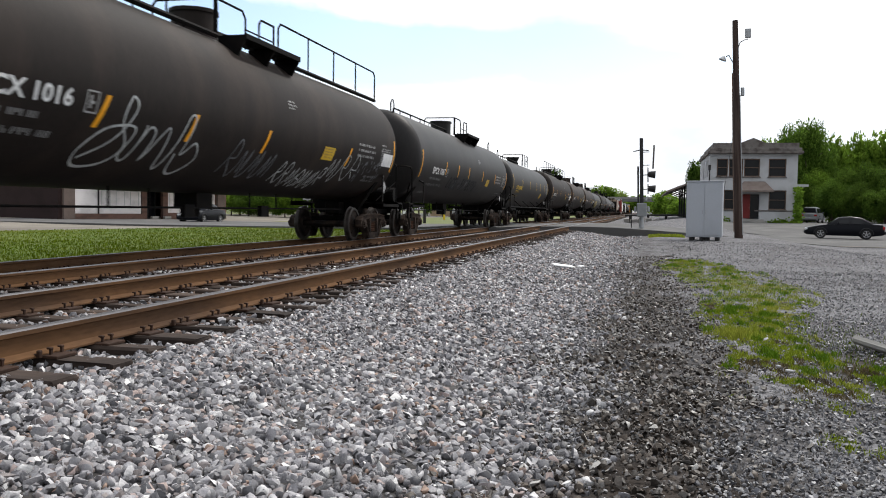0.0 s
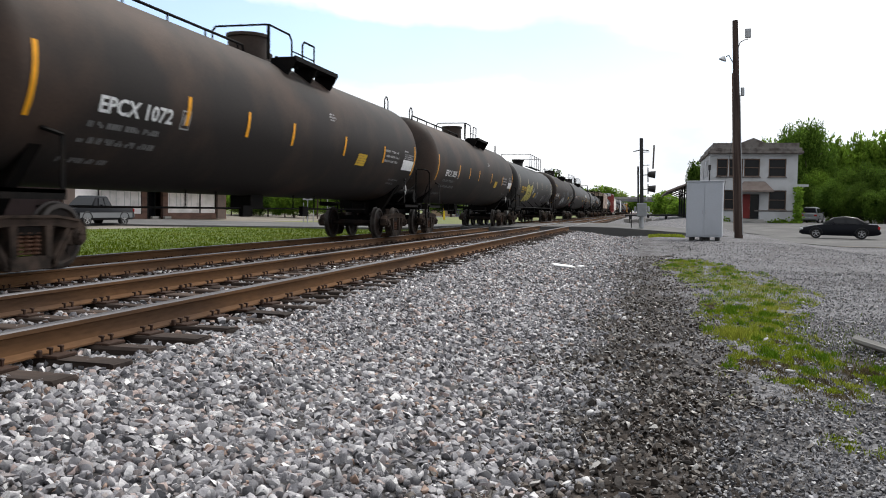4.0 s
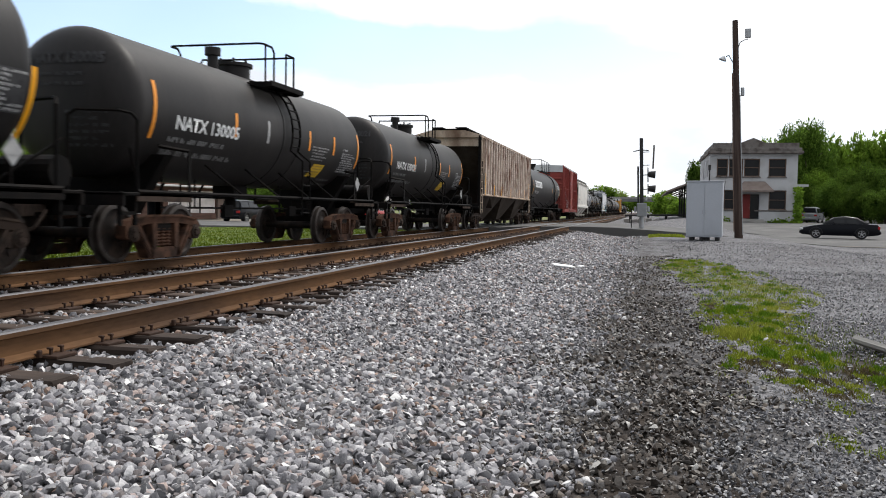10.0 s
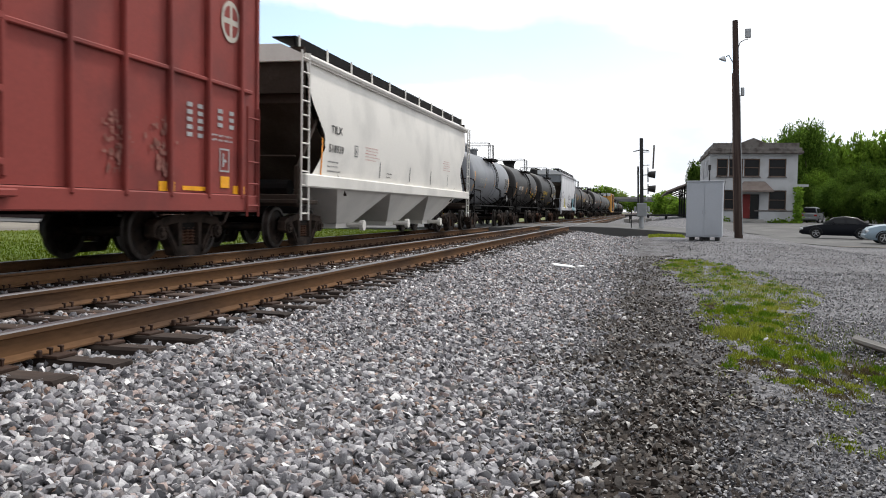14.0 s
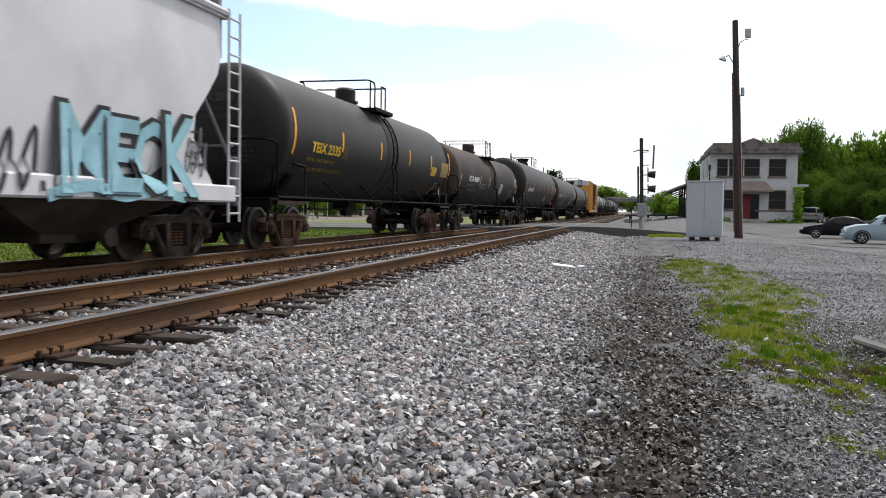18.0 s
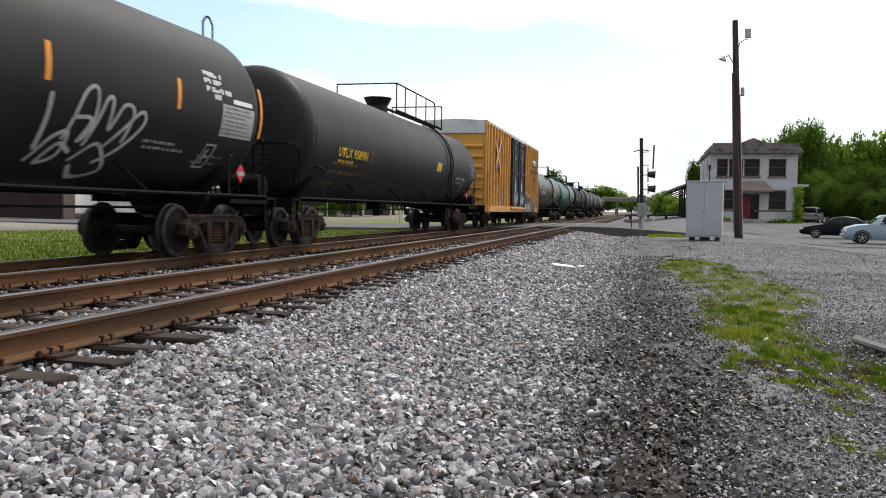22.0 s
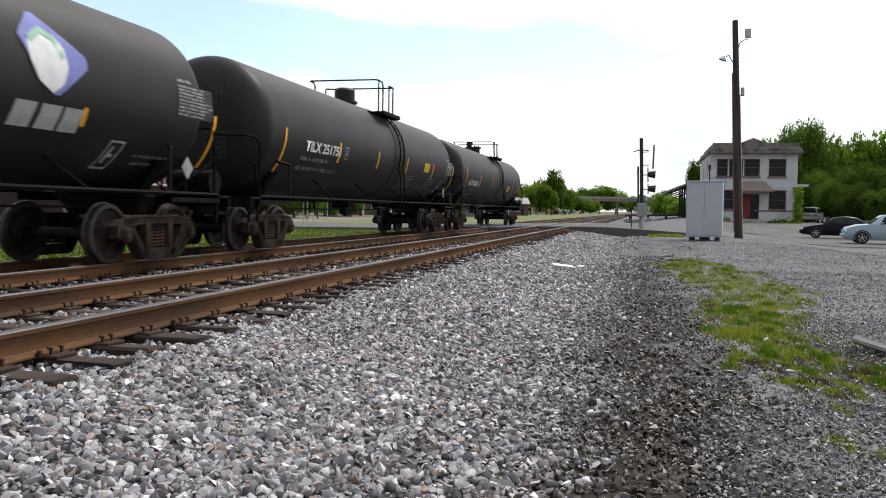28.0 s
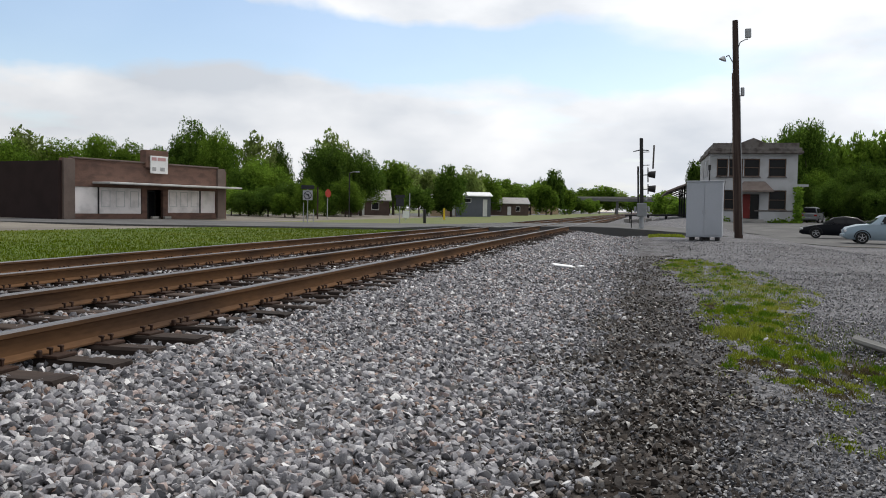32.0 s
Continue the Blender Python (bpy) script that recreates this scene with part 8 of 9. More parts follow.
# ---- the old depot ----
def depot():
    d = thing("depot_building", "two-storey white stucco depot with a red door", "building", at=pose(0, 90, 0.52))
    x0, x1, top = 7.0, 15.3, 7.1
    win = [(7.4, 8.5, 4.75, 6.6), (8.6, 10.0, 4.75, 6.6), (10.1, 11.65, 4.75, 6.6), (12.5, 14.2, 4.75, 6.6), (8.2, 9.6, 1.3, 3.35), (12.6, 14.3, 1.35, 3.35)]
    door = (10.0, 11.7, 0.35, 2.95)
    g = wall_with_openings(Geo(), x0, x1, -0.4, top, 0, 0.35, win + [door])
    part("front_wall", g, STUCCO, d)
    # the wall towards the tracks stands at an angle to the view
    g = Geo()
    lw = [(1.5, 2.6, 4.75, 6.6), (4.0, 5.1, 4.75, 6.6), (7.5, 8.6, 4.75, 6.6)]
    wall_with_openings(g, 0.0, 14.0, -0.4, top, 0, 0.35, lw)
    m = pose(x0, 0.0, 0, 0, 0, 90)
    g.v = [tuple(m @ Vector(p)) for p in g.v]
    part("side_wall", g, STUCCO, d)
    for a, b, c, e in lw:
        gg = Geo()
        gg.box((x0 - 0.12, (a + b) / 2, (c + e) / 2), (0.04, b - a, e - c))
        part("window", gg, DARKGLASS, d)
    g = Geo()
    g.box((x1 - 0.18, 7.2, 3.35), (0.34, 13.6, 7.5))
    g.box(((x0 + x1) / 2, 14.1, 3.35), (x1 - x0, 0.35, 7.5))
    part("back_wall", g, STUCCO, d)
    g = Geo()
    g.cbox(((x0 + x1) / 2 - 0.05, 6.9, 7.25), (x1 - x0 + 1.0, 15.0, 0.3), 0.05)
    g.cbox(((x0 + x1) / 2 - 0.05, 6.9, 7.55), (x1 - x0 + 0.7, 14.6, 0.3), 0.05)
    part("cornice", g, CORNICE, d)
    g = Geo()
    g.box(((x0 + x1) / 2, 0.1, 7.95), (x1 - x0 + 0.1, 0.4, 0.55))
    g.prism([(9.6, 8.2), (12.2, 8.2), (10.9, 8.75)], -0.12, 0.32, axis="y")
    part("parapet", g, CORNICE, d)
    g = Geo()
    g.box((x0 + 0.2, 7, 7.95), (0.4, 13.6, 0.55))
    part("parapet", g, CORNICE, d)
    for a, b, c, e in win:
        g = Geo()
        wall_with_openings(g, a, b, c, e, 0.10, 0.20, [(a + 0.09, b - 0.09, c + 0.09, (c + e) / 2 - 0.03), (a + 0.09, b - 0.09, (c + e) / 2 + 0.03, e - 0.09)])
        wd = part("window", g, PALEWOOD, d)
        g = Geo()
        g.box(((a + b) / 2, 0.24, (c + e) / 2), (b - a, 0.02, e - c))
        part("pane", g, DARKGLASS, wd)
        g = Geo()
        g.cbox(((a + b) / 2, -0.05, c - 0.06), (b - a + 0.2, 0.16, 0.12), 0.02)
        part("window_sill", g, CORNICE, wd)
    g = Geo()
    g.cbox(((x0 + x1) / 2 + 2.1, -0.03, 1.22), (4.0, 0.08, 0.14), 0.02)
    part("belt_course", g, CORNICE, d)
    g = Geo()
    g.box((10.42, 0.2, 1.65), (0.8, 0.06, 2.5))
    dd = part("door", g, REDDOOR, d, "red wooden door")
    # the open half is a dark panel in place of the shade inside
    g = Geo()
    g.box((11.28, 0.45, 1.65), (0.84, 0.06, 2.5))
    part("door", g, DARKGLASS, d, "dark panel standing for the shade in an open doorway")
    g = Geo()
    g.cyl((10.75, 0.12, 1.5), (10.75, 0.17, 1.5), 0.04, 8)
    part("door_handle", g, GALV, dd)
    # tiled hood over the door
    g = Geo()
    g.add([(9.4, -1.5, 3.3), (12.9, -1.5, 3.3), (12.2, -0.01, 4.25), (10.1, -0.01, 4.25), (9.4, -1.5, 3.15), (12.9, -1.5, 3.15), (12.9, -0.01, 3.15), (9.4, -0.01, 3.15)],
          [(0, 1, 2, 3), (0, 4, 5, 1), (1, 5, 6, 2), (0, 3, 7, 4), (4, 7, 6, 5)])
    part("door_hood", g, ROOFTILE, d)
    for k in range(3):
        g = Geo()
        g.box((10.85, -0.35 - 0.3 * k, 0.24 - 0.17 * k), (2.6 + 0.3 * k, 0.34, 0.17))
        part("step", g, CONCRETE, d)
    # platform canopy towards the tracks
    g = Geo()
    g.prism([(2.4, 3.2), (4.8, 4.2), (7.0, 4.35), (7.0, 4.15), (4.8, 4.0), (2.4, 3.0)], 1.0, 26.0, axis="y")
    part("platform_canopy", g, ROOFTILE, d)
    for y in (2.0, 8.0, 14.0, 20.0):
        g = Geo()
        g.box((4.6, y, 1.8), (0.22, 0.22, 4.2))
        g.tube([(4.6, y, 2.9), (3.2, y, 3.4)], 0.08)
        part("canopy_post", g, DARKMETAL, d)
    g = Geo()
    g.box((15.95, 3.5, 3.9), (1.1, 6.0, 0.22))
    part("side_awning", g, STUCCO, d)
    g = Geo()
    g.prism([(-2.0, 0.55), (6.8, 0.75), (6.8, 0.55), (-2.0, 0.35)], 6.0, 8.5, axis="y")
    for x in (-1.4, 0.6, 2.6, 4.8):
        g.box((x, 7.2, 0.0), (0.25, 2.0, 1.0))
    part("loading_dock", g, DARKMETAL, d)
    rnd = random.Random(9)
    for k in range(11):
        g = Geo()
        g.cbox((0, 0, 0), (rnd.uniform(0.4, 0.9), 0.5, rnd.uniform(0.35, 0.75)), 0.05)
        part("foundation_block", g, CONCRETE, d, at=pose(-1.8 + 0.82 * k, 5.6 + rnd.uniform(-0.2, 0.2), -0.15, rnd.uniform(-6, 6), rnd.uniform(-6, 6), rnd.uniform(-15, 15)))
    g = Geo()
    rnd = random.Random(4)
    for _ in range(420):
        x = rnd.choice((8.2, 12.9, 13.8, 14.7)) + rnd.gauss(0, 0.35)
        y, z = -0.35 + rnd.gauss(0, 0.12), abs(rnd.gauss(0, 0.25)) - 0.3
        g.add([(x, y, z), (x + 0.14, y - 0.05, z + 0.05), (x + 0.1, y, z + 0.17), (x - 0.04, y + 0.04, z + 0.12)], [(0, 1, 2, 3)])
    single("foundation_shrubs", g, LEAF, "low shrubs along the depot's foot", "shrubs", kind="stuff", at=pose(0, 90, 0.52))
    g = Geo()
    for _ in range(520):
        x, z = 15.35 + rnd.gauss(0, 0.2), rnd.uniform(-0.2, 3.6)
        y = -0.3 + rnd.gauss(0, 0.2)
        g.add([(x, y, z), (x + 0.16, y - 0.05, z + 0.05), (x + 0.1, y, z + 0.2), (x - 0.05, y + 0.04, z + 0.13)], [(0, 1, 2, 3)])
    single("climbing_vine", g, LEAF, "green vine climbing the depot's corner", "vine", kind="stuff", at=pose(0, 90, 0.52))


depot()


# ---- things on the lot ----
def cabinet():
    ang = math.degrees(math.atan2(34.35 - 36.1, 3.155 - 1.93)) * 0.12
    c = thing("signal_cabinet", "pale grey metal railway signal cabinet on short feet", "cabinet", at=pose(2.52, 35.4, 0.24, 0, -0.8, ang))
    g = Geo()
    g.cbox((0, 0, 1.29), (1.40, 1.5, 2.26), 0.02)
    part("body", g, CABINET, c)
    g = Geo()
    g.cbox((0, 0, 2.43), (1.46, 1.56, 0.05), 0.01)
    part("lid", g, CABINET, c)
    for s in (-1, 1):
        g = Geo()
        g.cbox((s * 0.345, -0.757, 1.29), (0.67, 0.02, 2.1), 0.006)
        dr = part("door", g, CABINET, c)
        g = Geo()
        g.tube([(s * 0.06, -0.77, 1.1), (s * 0.06, -0.80, 1.1), (s * 0.06, -0.80, 1.25), (s * 0.06, -0.77, 1.25)], 0.01)
        part("handle", g, GALV, dr)
    for x in (-0.5, -0.1, 0.1, 0.5):
        for y in (-0.6, 0.6):
            g = Geo()
            g.cbox((x, y, 0.06), (0.16, 0.16, 0.24), 0.02)
            part("foot", g, DARKMETAL, c)
    g = Geo()
    g.cyl((0.16, -0.2, 2.4), (0.16, -0.2, 3.05), 0.025, 8)
    g.cyl((0.16, -0.2, 2.9), (0.16, -0.2, 3.12), 0.055, 8)
    part("vent_mast", g, DARKMETAL, c)


cabinet()


def utility_pole():
    p = thing("utility_pole", "leaning dark wooden utility pole with two lamps", "utility pole", at=pose(4.33, 39.7, 0.2, 0, -2.8, 0))
    g = Geo()
    prof = [(0, 0.19), (2, 0.18), (5, 0.16), (8, 0.14), (10.0, 0.125)]
    g.lathe(prof, 14, axis="z")
    g.smooth = True
    part("pole", g, POLEWOOD, p)
    g = Geo()
    g.tube([(-0.1, 0, 8.05), (-0.30, 0, 8.45), (-0.42, 0, 8.4)], 0.025)
    part("lamp_arm", g, GALV, p)
    g = Geo()
    g.lathe([(0.0, 0.05), (0.05, 0.09), (0.16, 0.17), (0.19, 0.18), (0.2, 0.02)], 12, pose(-0.5, 0, 8.42, 0, 205, 0), axis="z")
    part("lamp_head", g, GALV, p)
    g = Geo()
    g.tube([(0.1, 0, 8.7), (0.2, 0, 9.0), (0.4, 0, 9.1), (0.55, 0, 9.12)], 0.025)
    part("lamp_arm", g, GALV, p)
    g = Geo()
    g.cbox((0.55, 0, 9.38), (0.26, 0.2, 0.42), 0.03, pose(0, 0, 0))
    part("flood_lamp", g, GALV, p)
    g = Geo()
    g.cbox((0.27, 0, 6.75), (0.16, 0.18, 0.40), 0.03)
    part("meter_box", g, GALV, p)
    g = Geo()
    g.tube([(0.16, -0.1, 0.2), (0.15, -0.1, 6.6)], 0.02)
    part("conduit", g, GALV, p)
    g = Geo()
    g.tube([(-0.13, -0.05, 0.1), (-0.10, -0.05, 3.2)], 0.06)
    part("cable_guard", g, POLEWOOD, p)
    q = thing("utility_pole", "bare pale brown wooden pole beyond the road", "utility pole", at=pose(6.08, 57.7, ground_z(6.08, 57.7), 0, -2.75, 0))
    g = Geo()
    g.lathe([(-0.2, 0.14), (3, 0.13), (10.6, 0.09)], 12, axis="z")
    g.smooth = True
    part("pole", g, PALEWOOD, q)
    # a guy wire runs down behind the pole
    g = Geo()
    g.tube([(4.1, 39.7, 6.5), (4.0, 47.0, 0.3)], 0.008, 5)
    single("guy_wire", g, DARKMETAL, "thin steel guy wire of the utility pole", "wire")


utility_pole()


def crossing_signal():
    s = thing("crossing_signal", "railroad crossing mast with lamps and a grey control box", "crossing signal", at=pose(-0.02, 45.0, 0.38, 0, -2.0, 0))
    g = Geo()
    g.cyl((0, 0, 0.35), (0, 0, 4.95), 0.095, 10)
    part("mast", g, DARKMETAL, s)
    g = Geo()
    g.cyl((-0.02, 0, -0.1), (-0.02, 0, 0.85), 0.13, 10)
    part("mast_base", g, GALV, s)
    g = Geo()
    g.cbox((0, 0, 0.0), (0.55, 0.5, 0.12), 0.02)
    part("foundation", g, CONCRETE, s)
    g = Geo()
    g.cbox((0.0, -0.18, 1.12), (0.52, 0.34, 0.72), 0.03)
    box = part("control_box", g, BOXGREY, s)
    for k in (-1, 1):
        g = Geo()
        g.cbox((k * 0.34, -0.1, 1.15), (0.13, 0.2, 0.3), 0.03)
        part("gate_motor", g, GALV, box)
    g = Geo()
    g.tube([(-0.42, 0, 4.25), (-0.05, 0, 4.32), (0.38, 0, 4.28)], 0.03)
    part("cross_arm", g, DARKMETAL, s)
    g = Geo()
    g.box((-0.18, 0, 2.2), (0.10, 0.06, 2.5))
    part("gate_support", g, DARKMETAL, s)
    # sign boards seen edge-on
    g = Geo()
    g.cbox((0.42, 0, 3.95), (0.09, 0.22, 1.25), 0.01, pose(0, 0, 0, 0, 3, 0))
    part("crossbuck", g, CORNICE, s)
    for z in (3.5, 4.2):
        g = Geo()
        g.tube([(0.05, 0, z), (0.42, 0, z)], 0.022)
        part("crossbuck_bracket", g, DARKMETAL, s)
    for z, r in ((2.98, 0.40), (2.22, 0.27)):
        g = Geo()
        g.cyl((0.30, 0.0, z), (0.36, 0.0, z), r, 16)
        lamp = part("lamp_backing", g, DARKMETAL, s)
        g = Geo()
        g.cyl((0.36, 0, z + 0.03), (0.72, 0, z + 0.0), 0.15, 12, 0.2)
        part("lamp_hood", g, DARKMETAL, lamp)
        g = Geo()
        g.tube([(0.03, 0, z), (0.32, 0, z)], 0.03)
        part("lamp_bracket", g, DARKMETAL, lamp)
    g = Geo()
    g.cyl((0.22, 0.1, z - 0.6), (0.22, 0.1, z - 0.42), 0.07, 10)
    part("bell", g, GALV, s)
    g = Geo()
    g.box((-0.55, 0, 0.55), (0.05, 0.05, 1.3))
    part("side_post", g, DARKMETAL, s)


crossing_signal()


# ---- signs and posts by the street ----
def street_sign(x, y, z0, h, boards, label, category="street sign", lean=0):
    s = thing("street_sign", label, category, at=pose(x, y, z0, 0, lean, 18))
    g = Geo()
    g.box((0, 0, h / 2), (0.06, 0.06, h))
    part("post", g, GALV, s)
    for w, hh, z, m in boards:
        g = Geo()
        g.cbox((0, -0.05, z), (w, 0.03, hh), 0.005)
        part("sign_board", g, m, s)
    return s


s = street_sign(-24.2, 56.4, 0.15, 2.75, [(0.95, 0.28, 2.65, SIGNBLACK), (0.72, 0.72, 2.05, SIGNGREY)], "road sign post with a dark plate over a no-turn plate")
g = Geo()
g.tube([(0.27 * math.cos(k * 0.3142), -0.075, 2.05 + 0.27 * math.sin(k * 0.3142)) for k in range(21)], 0.028, 6)
g.tube([(-0.19, -0.075, 2.24), (0.19, -0.075, 1.86)], 0.026, 6)
g.tube([(0.1, -0.073, 1.86), (0.08, -0.073, 2.1), (-0.15, -0.073, 2.13)], 0.035, 6)
part("arrow_mark", g, SIGNBLACK, s)
for k in (0.0,):
    g = Geo()
    g.box((-0.35, 0.4, 0.75), (0.05, 0.05, 1.5))
    g.box((0.4, 0.3, 0.5), (0.05, 0.05, 1.0))
    part("guard_post", g, GALV, s)
s = thing("stop_sign", "red stop sign on a thin post, seen from the side", "street sign", at=pose(-30.5, 76.0, 0.15, 0, 0, 70))
g = Geo()
g.box((0, 0, 1.3), (0.06, 0.06, 2.6))
part("post", g, GALV, s)
g = Geo()
g.prism([(0.42 * math.cos(k * math.pi / 4 + 0.39), 2.55 + 0.42 * math.sin(k * math.pi / 4 + 0.39)) for k in range(8)], -0.09, -0.05, axis="y")
part("sign_board", g, STOPRED, s)
s = street_sign(-17.9, 59.2, 0.2, 1.75, [(0.75, 0.22, 2.05, SIGNBLACK), (0.6, 0.6, 1.6, SIGNBLACK)], "dark road sign seen from behind")
street_sign(-22.4, 76.0, 0.15, 0.9, [(0.62, 0.7, 0.6, SIGNWHITE)], "small white yard sign on the verge", "yard sign", 3)
for x, y, h, m, lab in ((-22.05, 90.4, 1.25, YELLOWPOST, "yellow steel bollard by the crossing"), (-17.75, 65.9, 1.15, DARKMETAL, "dark steel bollard by the crossing"), (-36.0, 97.0, 5.6, DARKMETAL, "tall dark street lamp post with a short arm"),
                        (-33.2, 80.0, 3.3, POLEWOOD, "slim wooden post before the trees"), (-33.0, 114.0, 3.4, GALV, "thin sign post far down the street")):
    b = thing("bollard" if h < 2 else "lamp_post", lab, "bollard" if h < 2 else "post", at=pose(x, y, 0.1))
    g = Geo()
    g.cyl((0, 0, 0), (0, 0, h), 0.13 if h < 2 else 0.08, 10)
    part("post", g, m, b)
    g = Geo()
    if h < 2:
        g.lathe([(h - 0.01, 0.128), (h + 0.05, 0.09), (h + 0.07, 0.02)], 10, axis="z")
        part("cap", g, m, b)
    elif h > 5:
        g.tube([(0, 0, h - 0.05), (0.5, 0, h + 0.1), (0.9, 0, h + 0.1)], 0.05)
        part("lamp_arm", g, GALV, b)
        g = Geo()
        g.cbox((1.05, 0, h + 0.1), (0.5, 0.25, 0.14), 0.04)
        part("lamp_head", g, GALV, b)


# ---- far buildings ----
def house(name, label, x, y, z, rz, w, d, h, ridge, wall, roof, windows=(), doors=(), trim=None):
    b = thing(name, label, "house", at=pose(x, y, z, 0, 0, rz))
    g = wall_with_openings(Geo(), -w / 2, w / 2, -0.3, h, 0, 0.25, [(a, a + ww, c, c + hh) for a, ww, c, hh in (*windows, *doors)])
    g.box((-w / 2 + 0.12, d / 2 + 0.12, h / 2 - 0.15), (0.24, d - 0.26, h + 0.3))
    g.box((w / 2 - 0.12, d / 2 + 0.12, h / 2 - 0.15), (0.24, d - 0.26, h + 0.3))
    g.box((0, d + 0.1, h / 2 - 0.15), (w, 0.24, h + 0.3))
    part("wall", g, wall, b)
    g = Geo()
    o = 0.35
    g.add([(-w / 2 - o, -o, h - 0.05), (w / 2 + o, -o, h - 0.05), (w / 2 + o, d / 2, h + ridge), (-w / 2 - o, d / 2, h + ridge), (w / 2 + o, d + o, h - 0.05), (-w / 2 - o, d + o, h - 0.05),
           (-w / 2 - o, -o, h - 0.2), (w / 2 + o, -o, h - 0.2), (w / 2 + o, d + o, h - 0.2), (-w / 2 - o, d + o, h - 0.2)],
          [(0, 1, 2, 3), (3, 2, 4, 5), (0, 6, 7, 1), (1, 7, 8, 4, 2), (5, 9, 6, 0, 3), (6, 9, 8, 7), (4, 8, 9, 5)])
    part("roof", g, roof, b)
    for a, ww, c, hh in windows:
        g = Geo()
        g.box((a + ww / 2, 0.15, c + hh / 2), (ww, 0.04, hh))
        wd = part("window", g, DARKGLASS, b)
        g = Geo()
        wall_with_openings(g, a, a + ww, c, c + hh, 0.05, 0.12, [(a + 0.08, a + ww - 0.08, c + 0.08, c + hh - 0.08)])
        part("window_frame", g, trim or SIGNWHITE, wd)
    for a, ww, c, hh in doors:
        g = Geo()
        g.box((a + ww / 2, 0.15, c + hh / 2), (ww, 0.06, hh))
        part("door", g, trim or SIGNWHITE, b)
    return b


house("low_house", "low brown house with a pale roof among the trees", -42.6, 122, 0.1, 20, 7.6, 8, 2.5, 1.7, HOUSEWALL, HOUSEROOF, [(-3.2, 1.0, 0.9, 1.2), (1.0, 1.2, 0.9, 1.2)], [(-1.0, 0.9, 0.0, 2.0)])
house("metal_shed", "slate-blue metal building with a white roof", -29.3, 142, 0.15, 16, 6.2, 11, 3.7, 0.7, SHEDWALL, SHEDROOF, [(-2.4, 2.0, 2.4, 0.8)], [(1.7, 0.8, 0.0, 3.0)])
house("tan_house", "small tan house beside the metal building", -34.5, 141, 0.15, 16, 4.5, 8, 2.7, 1.2, TANWALL, HOUSEROOF, [(-1.0, 1.0, 0.8, 1.2)], [(1.2, 0.9, 0, 2.0)])
house("brown_house", "brown house with a low roof far down the street", -30.5, 190, 0.15, 16, 9, 8, 2.8, 1.4, HOUSEWALL, HOUSEROOF, [(-3.0, 1.0, 0.9, 1.2), (1.5, 1.0, 0.9, 1.2)], [(-0.5, 0.9, 0, 2.0)])
house("far_house", "pale far house near the overpass", -36, 290, 0.15, 10, 14, 10, 3.0, 1.6, TANWALL, HOUSEROOF, [(-4.0, 1.2, 0.9, 1.3), (2.0, 1.2, 0.9, 1.3)], [(-0.5, 1.0, 0, 2.1)])


def overpass():
    b = thing("road_overpass", "long grey concrete road bridge over the tracks", "bridge", at=pose(0, 400, 0))
    g = Geo()
    g.prism([(-120, 5.9), (120, 6.9), (120, 8.2), (-120, 7.2)], -5, 5, axis="y")
    part("deck", g, BRIDGE, b)
    g = Geo()
    g.prism([(-120, 7.2), (120, 8.2), (120, 9.0), (-120, 8.0)], -5.2, -5.0, axis="y")
    part("parapet", g, CONCRETE, b)
    for x in range(-100, 120, 22):
        if abs(x + 6) < 6:
            continue
        g = Geo()
        g.cbox((x, 0, 2.9), (1.0, 6.0, 6.6), 0.05)
        part("pier", g, BRIDGE, b)


overpass()


# ---- trees ----
def crown_mesh(seed, material, n_clumps=80, leaves=95, leaf=0.048):
    """Many leaf faces in clumps, in a ragged ellipsoid of radius about one."""
    r = np.random.RandomState(seed)
    V, F = [], []
    cs = []
    for _ in range(n_clumps):
        d = r.normal(size=3)
        d /= np.linalg.norm(d)
        if d[2] < -0.8:
            d[2] *= -0.5
        cs.append((d * r.uniform(0.35, 0.98) * (1, 1, 0.95), r.uniform(0.20, 0.40)))
    n = 0
    for c, cr in cs:
        m = int(leaves * (cr / 0.28) ** 2)
        d = r.normal(size=(m, 3))
        d /= np.linalg.norm(d, axis=1)[:, None]
        p = c + d * (cr * r.uniform(0.5, 1.05, size=(m, 1)))
        a = r.normal(size=(m, 3)) * leaf * 0.7
        b = r.normal(size=(m, 3)) * leaf * 0.7
        q = np.stack([p - a, p + b, p + a * 0.9, p - b * 1.1], axis=1)
        V.append(q.reshape(-1, 3))
        F.append(np.arange(m * 4).reshape(m, 4) + n)
        n += m * 4
    me = bpy.data.meshes.new("crown")
    me.from_pydata(np.concatenate(V).tolist(), [], np.concatenate(F).tolist())
    me.materials.append(material)
    return me


def trunk_mesh(seed):
    rnd = random.Random(seed)
    g = Geo()
    g.lathe([(-0.2, 0.060), (0.1, 0.045), (0.5, 0.036), (0.9, 0.026), (1.25, 0.012)], 9, axis="z")
    for k in range(7):
        z = rnd.uniform(0.5, 1.0)
        a = rnd.uniform(0, 6.28)
        l = rnd.uniform(0.2, 0.36)
        g.cyl((0, 0, z), (math.cos(a) * l, math.sin(a) * l, z + l * rnd.uniform(0.5, 0.9)), 0.018, 6, 0.005)
    return g.mesh("trunk", BARK)


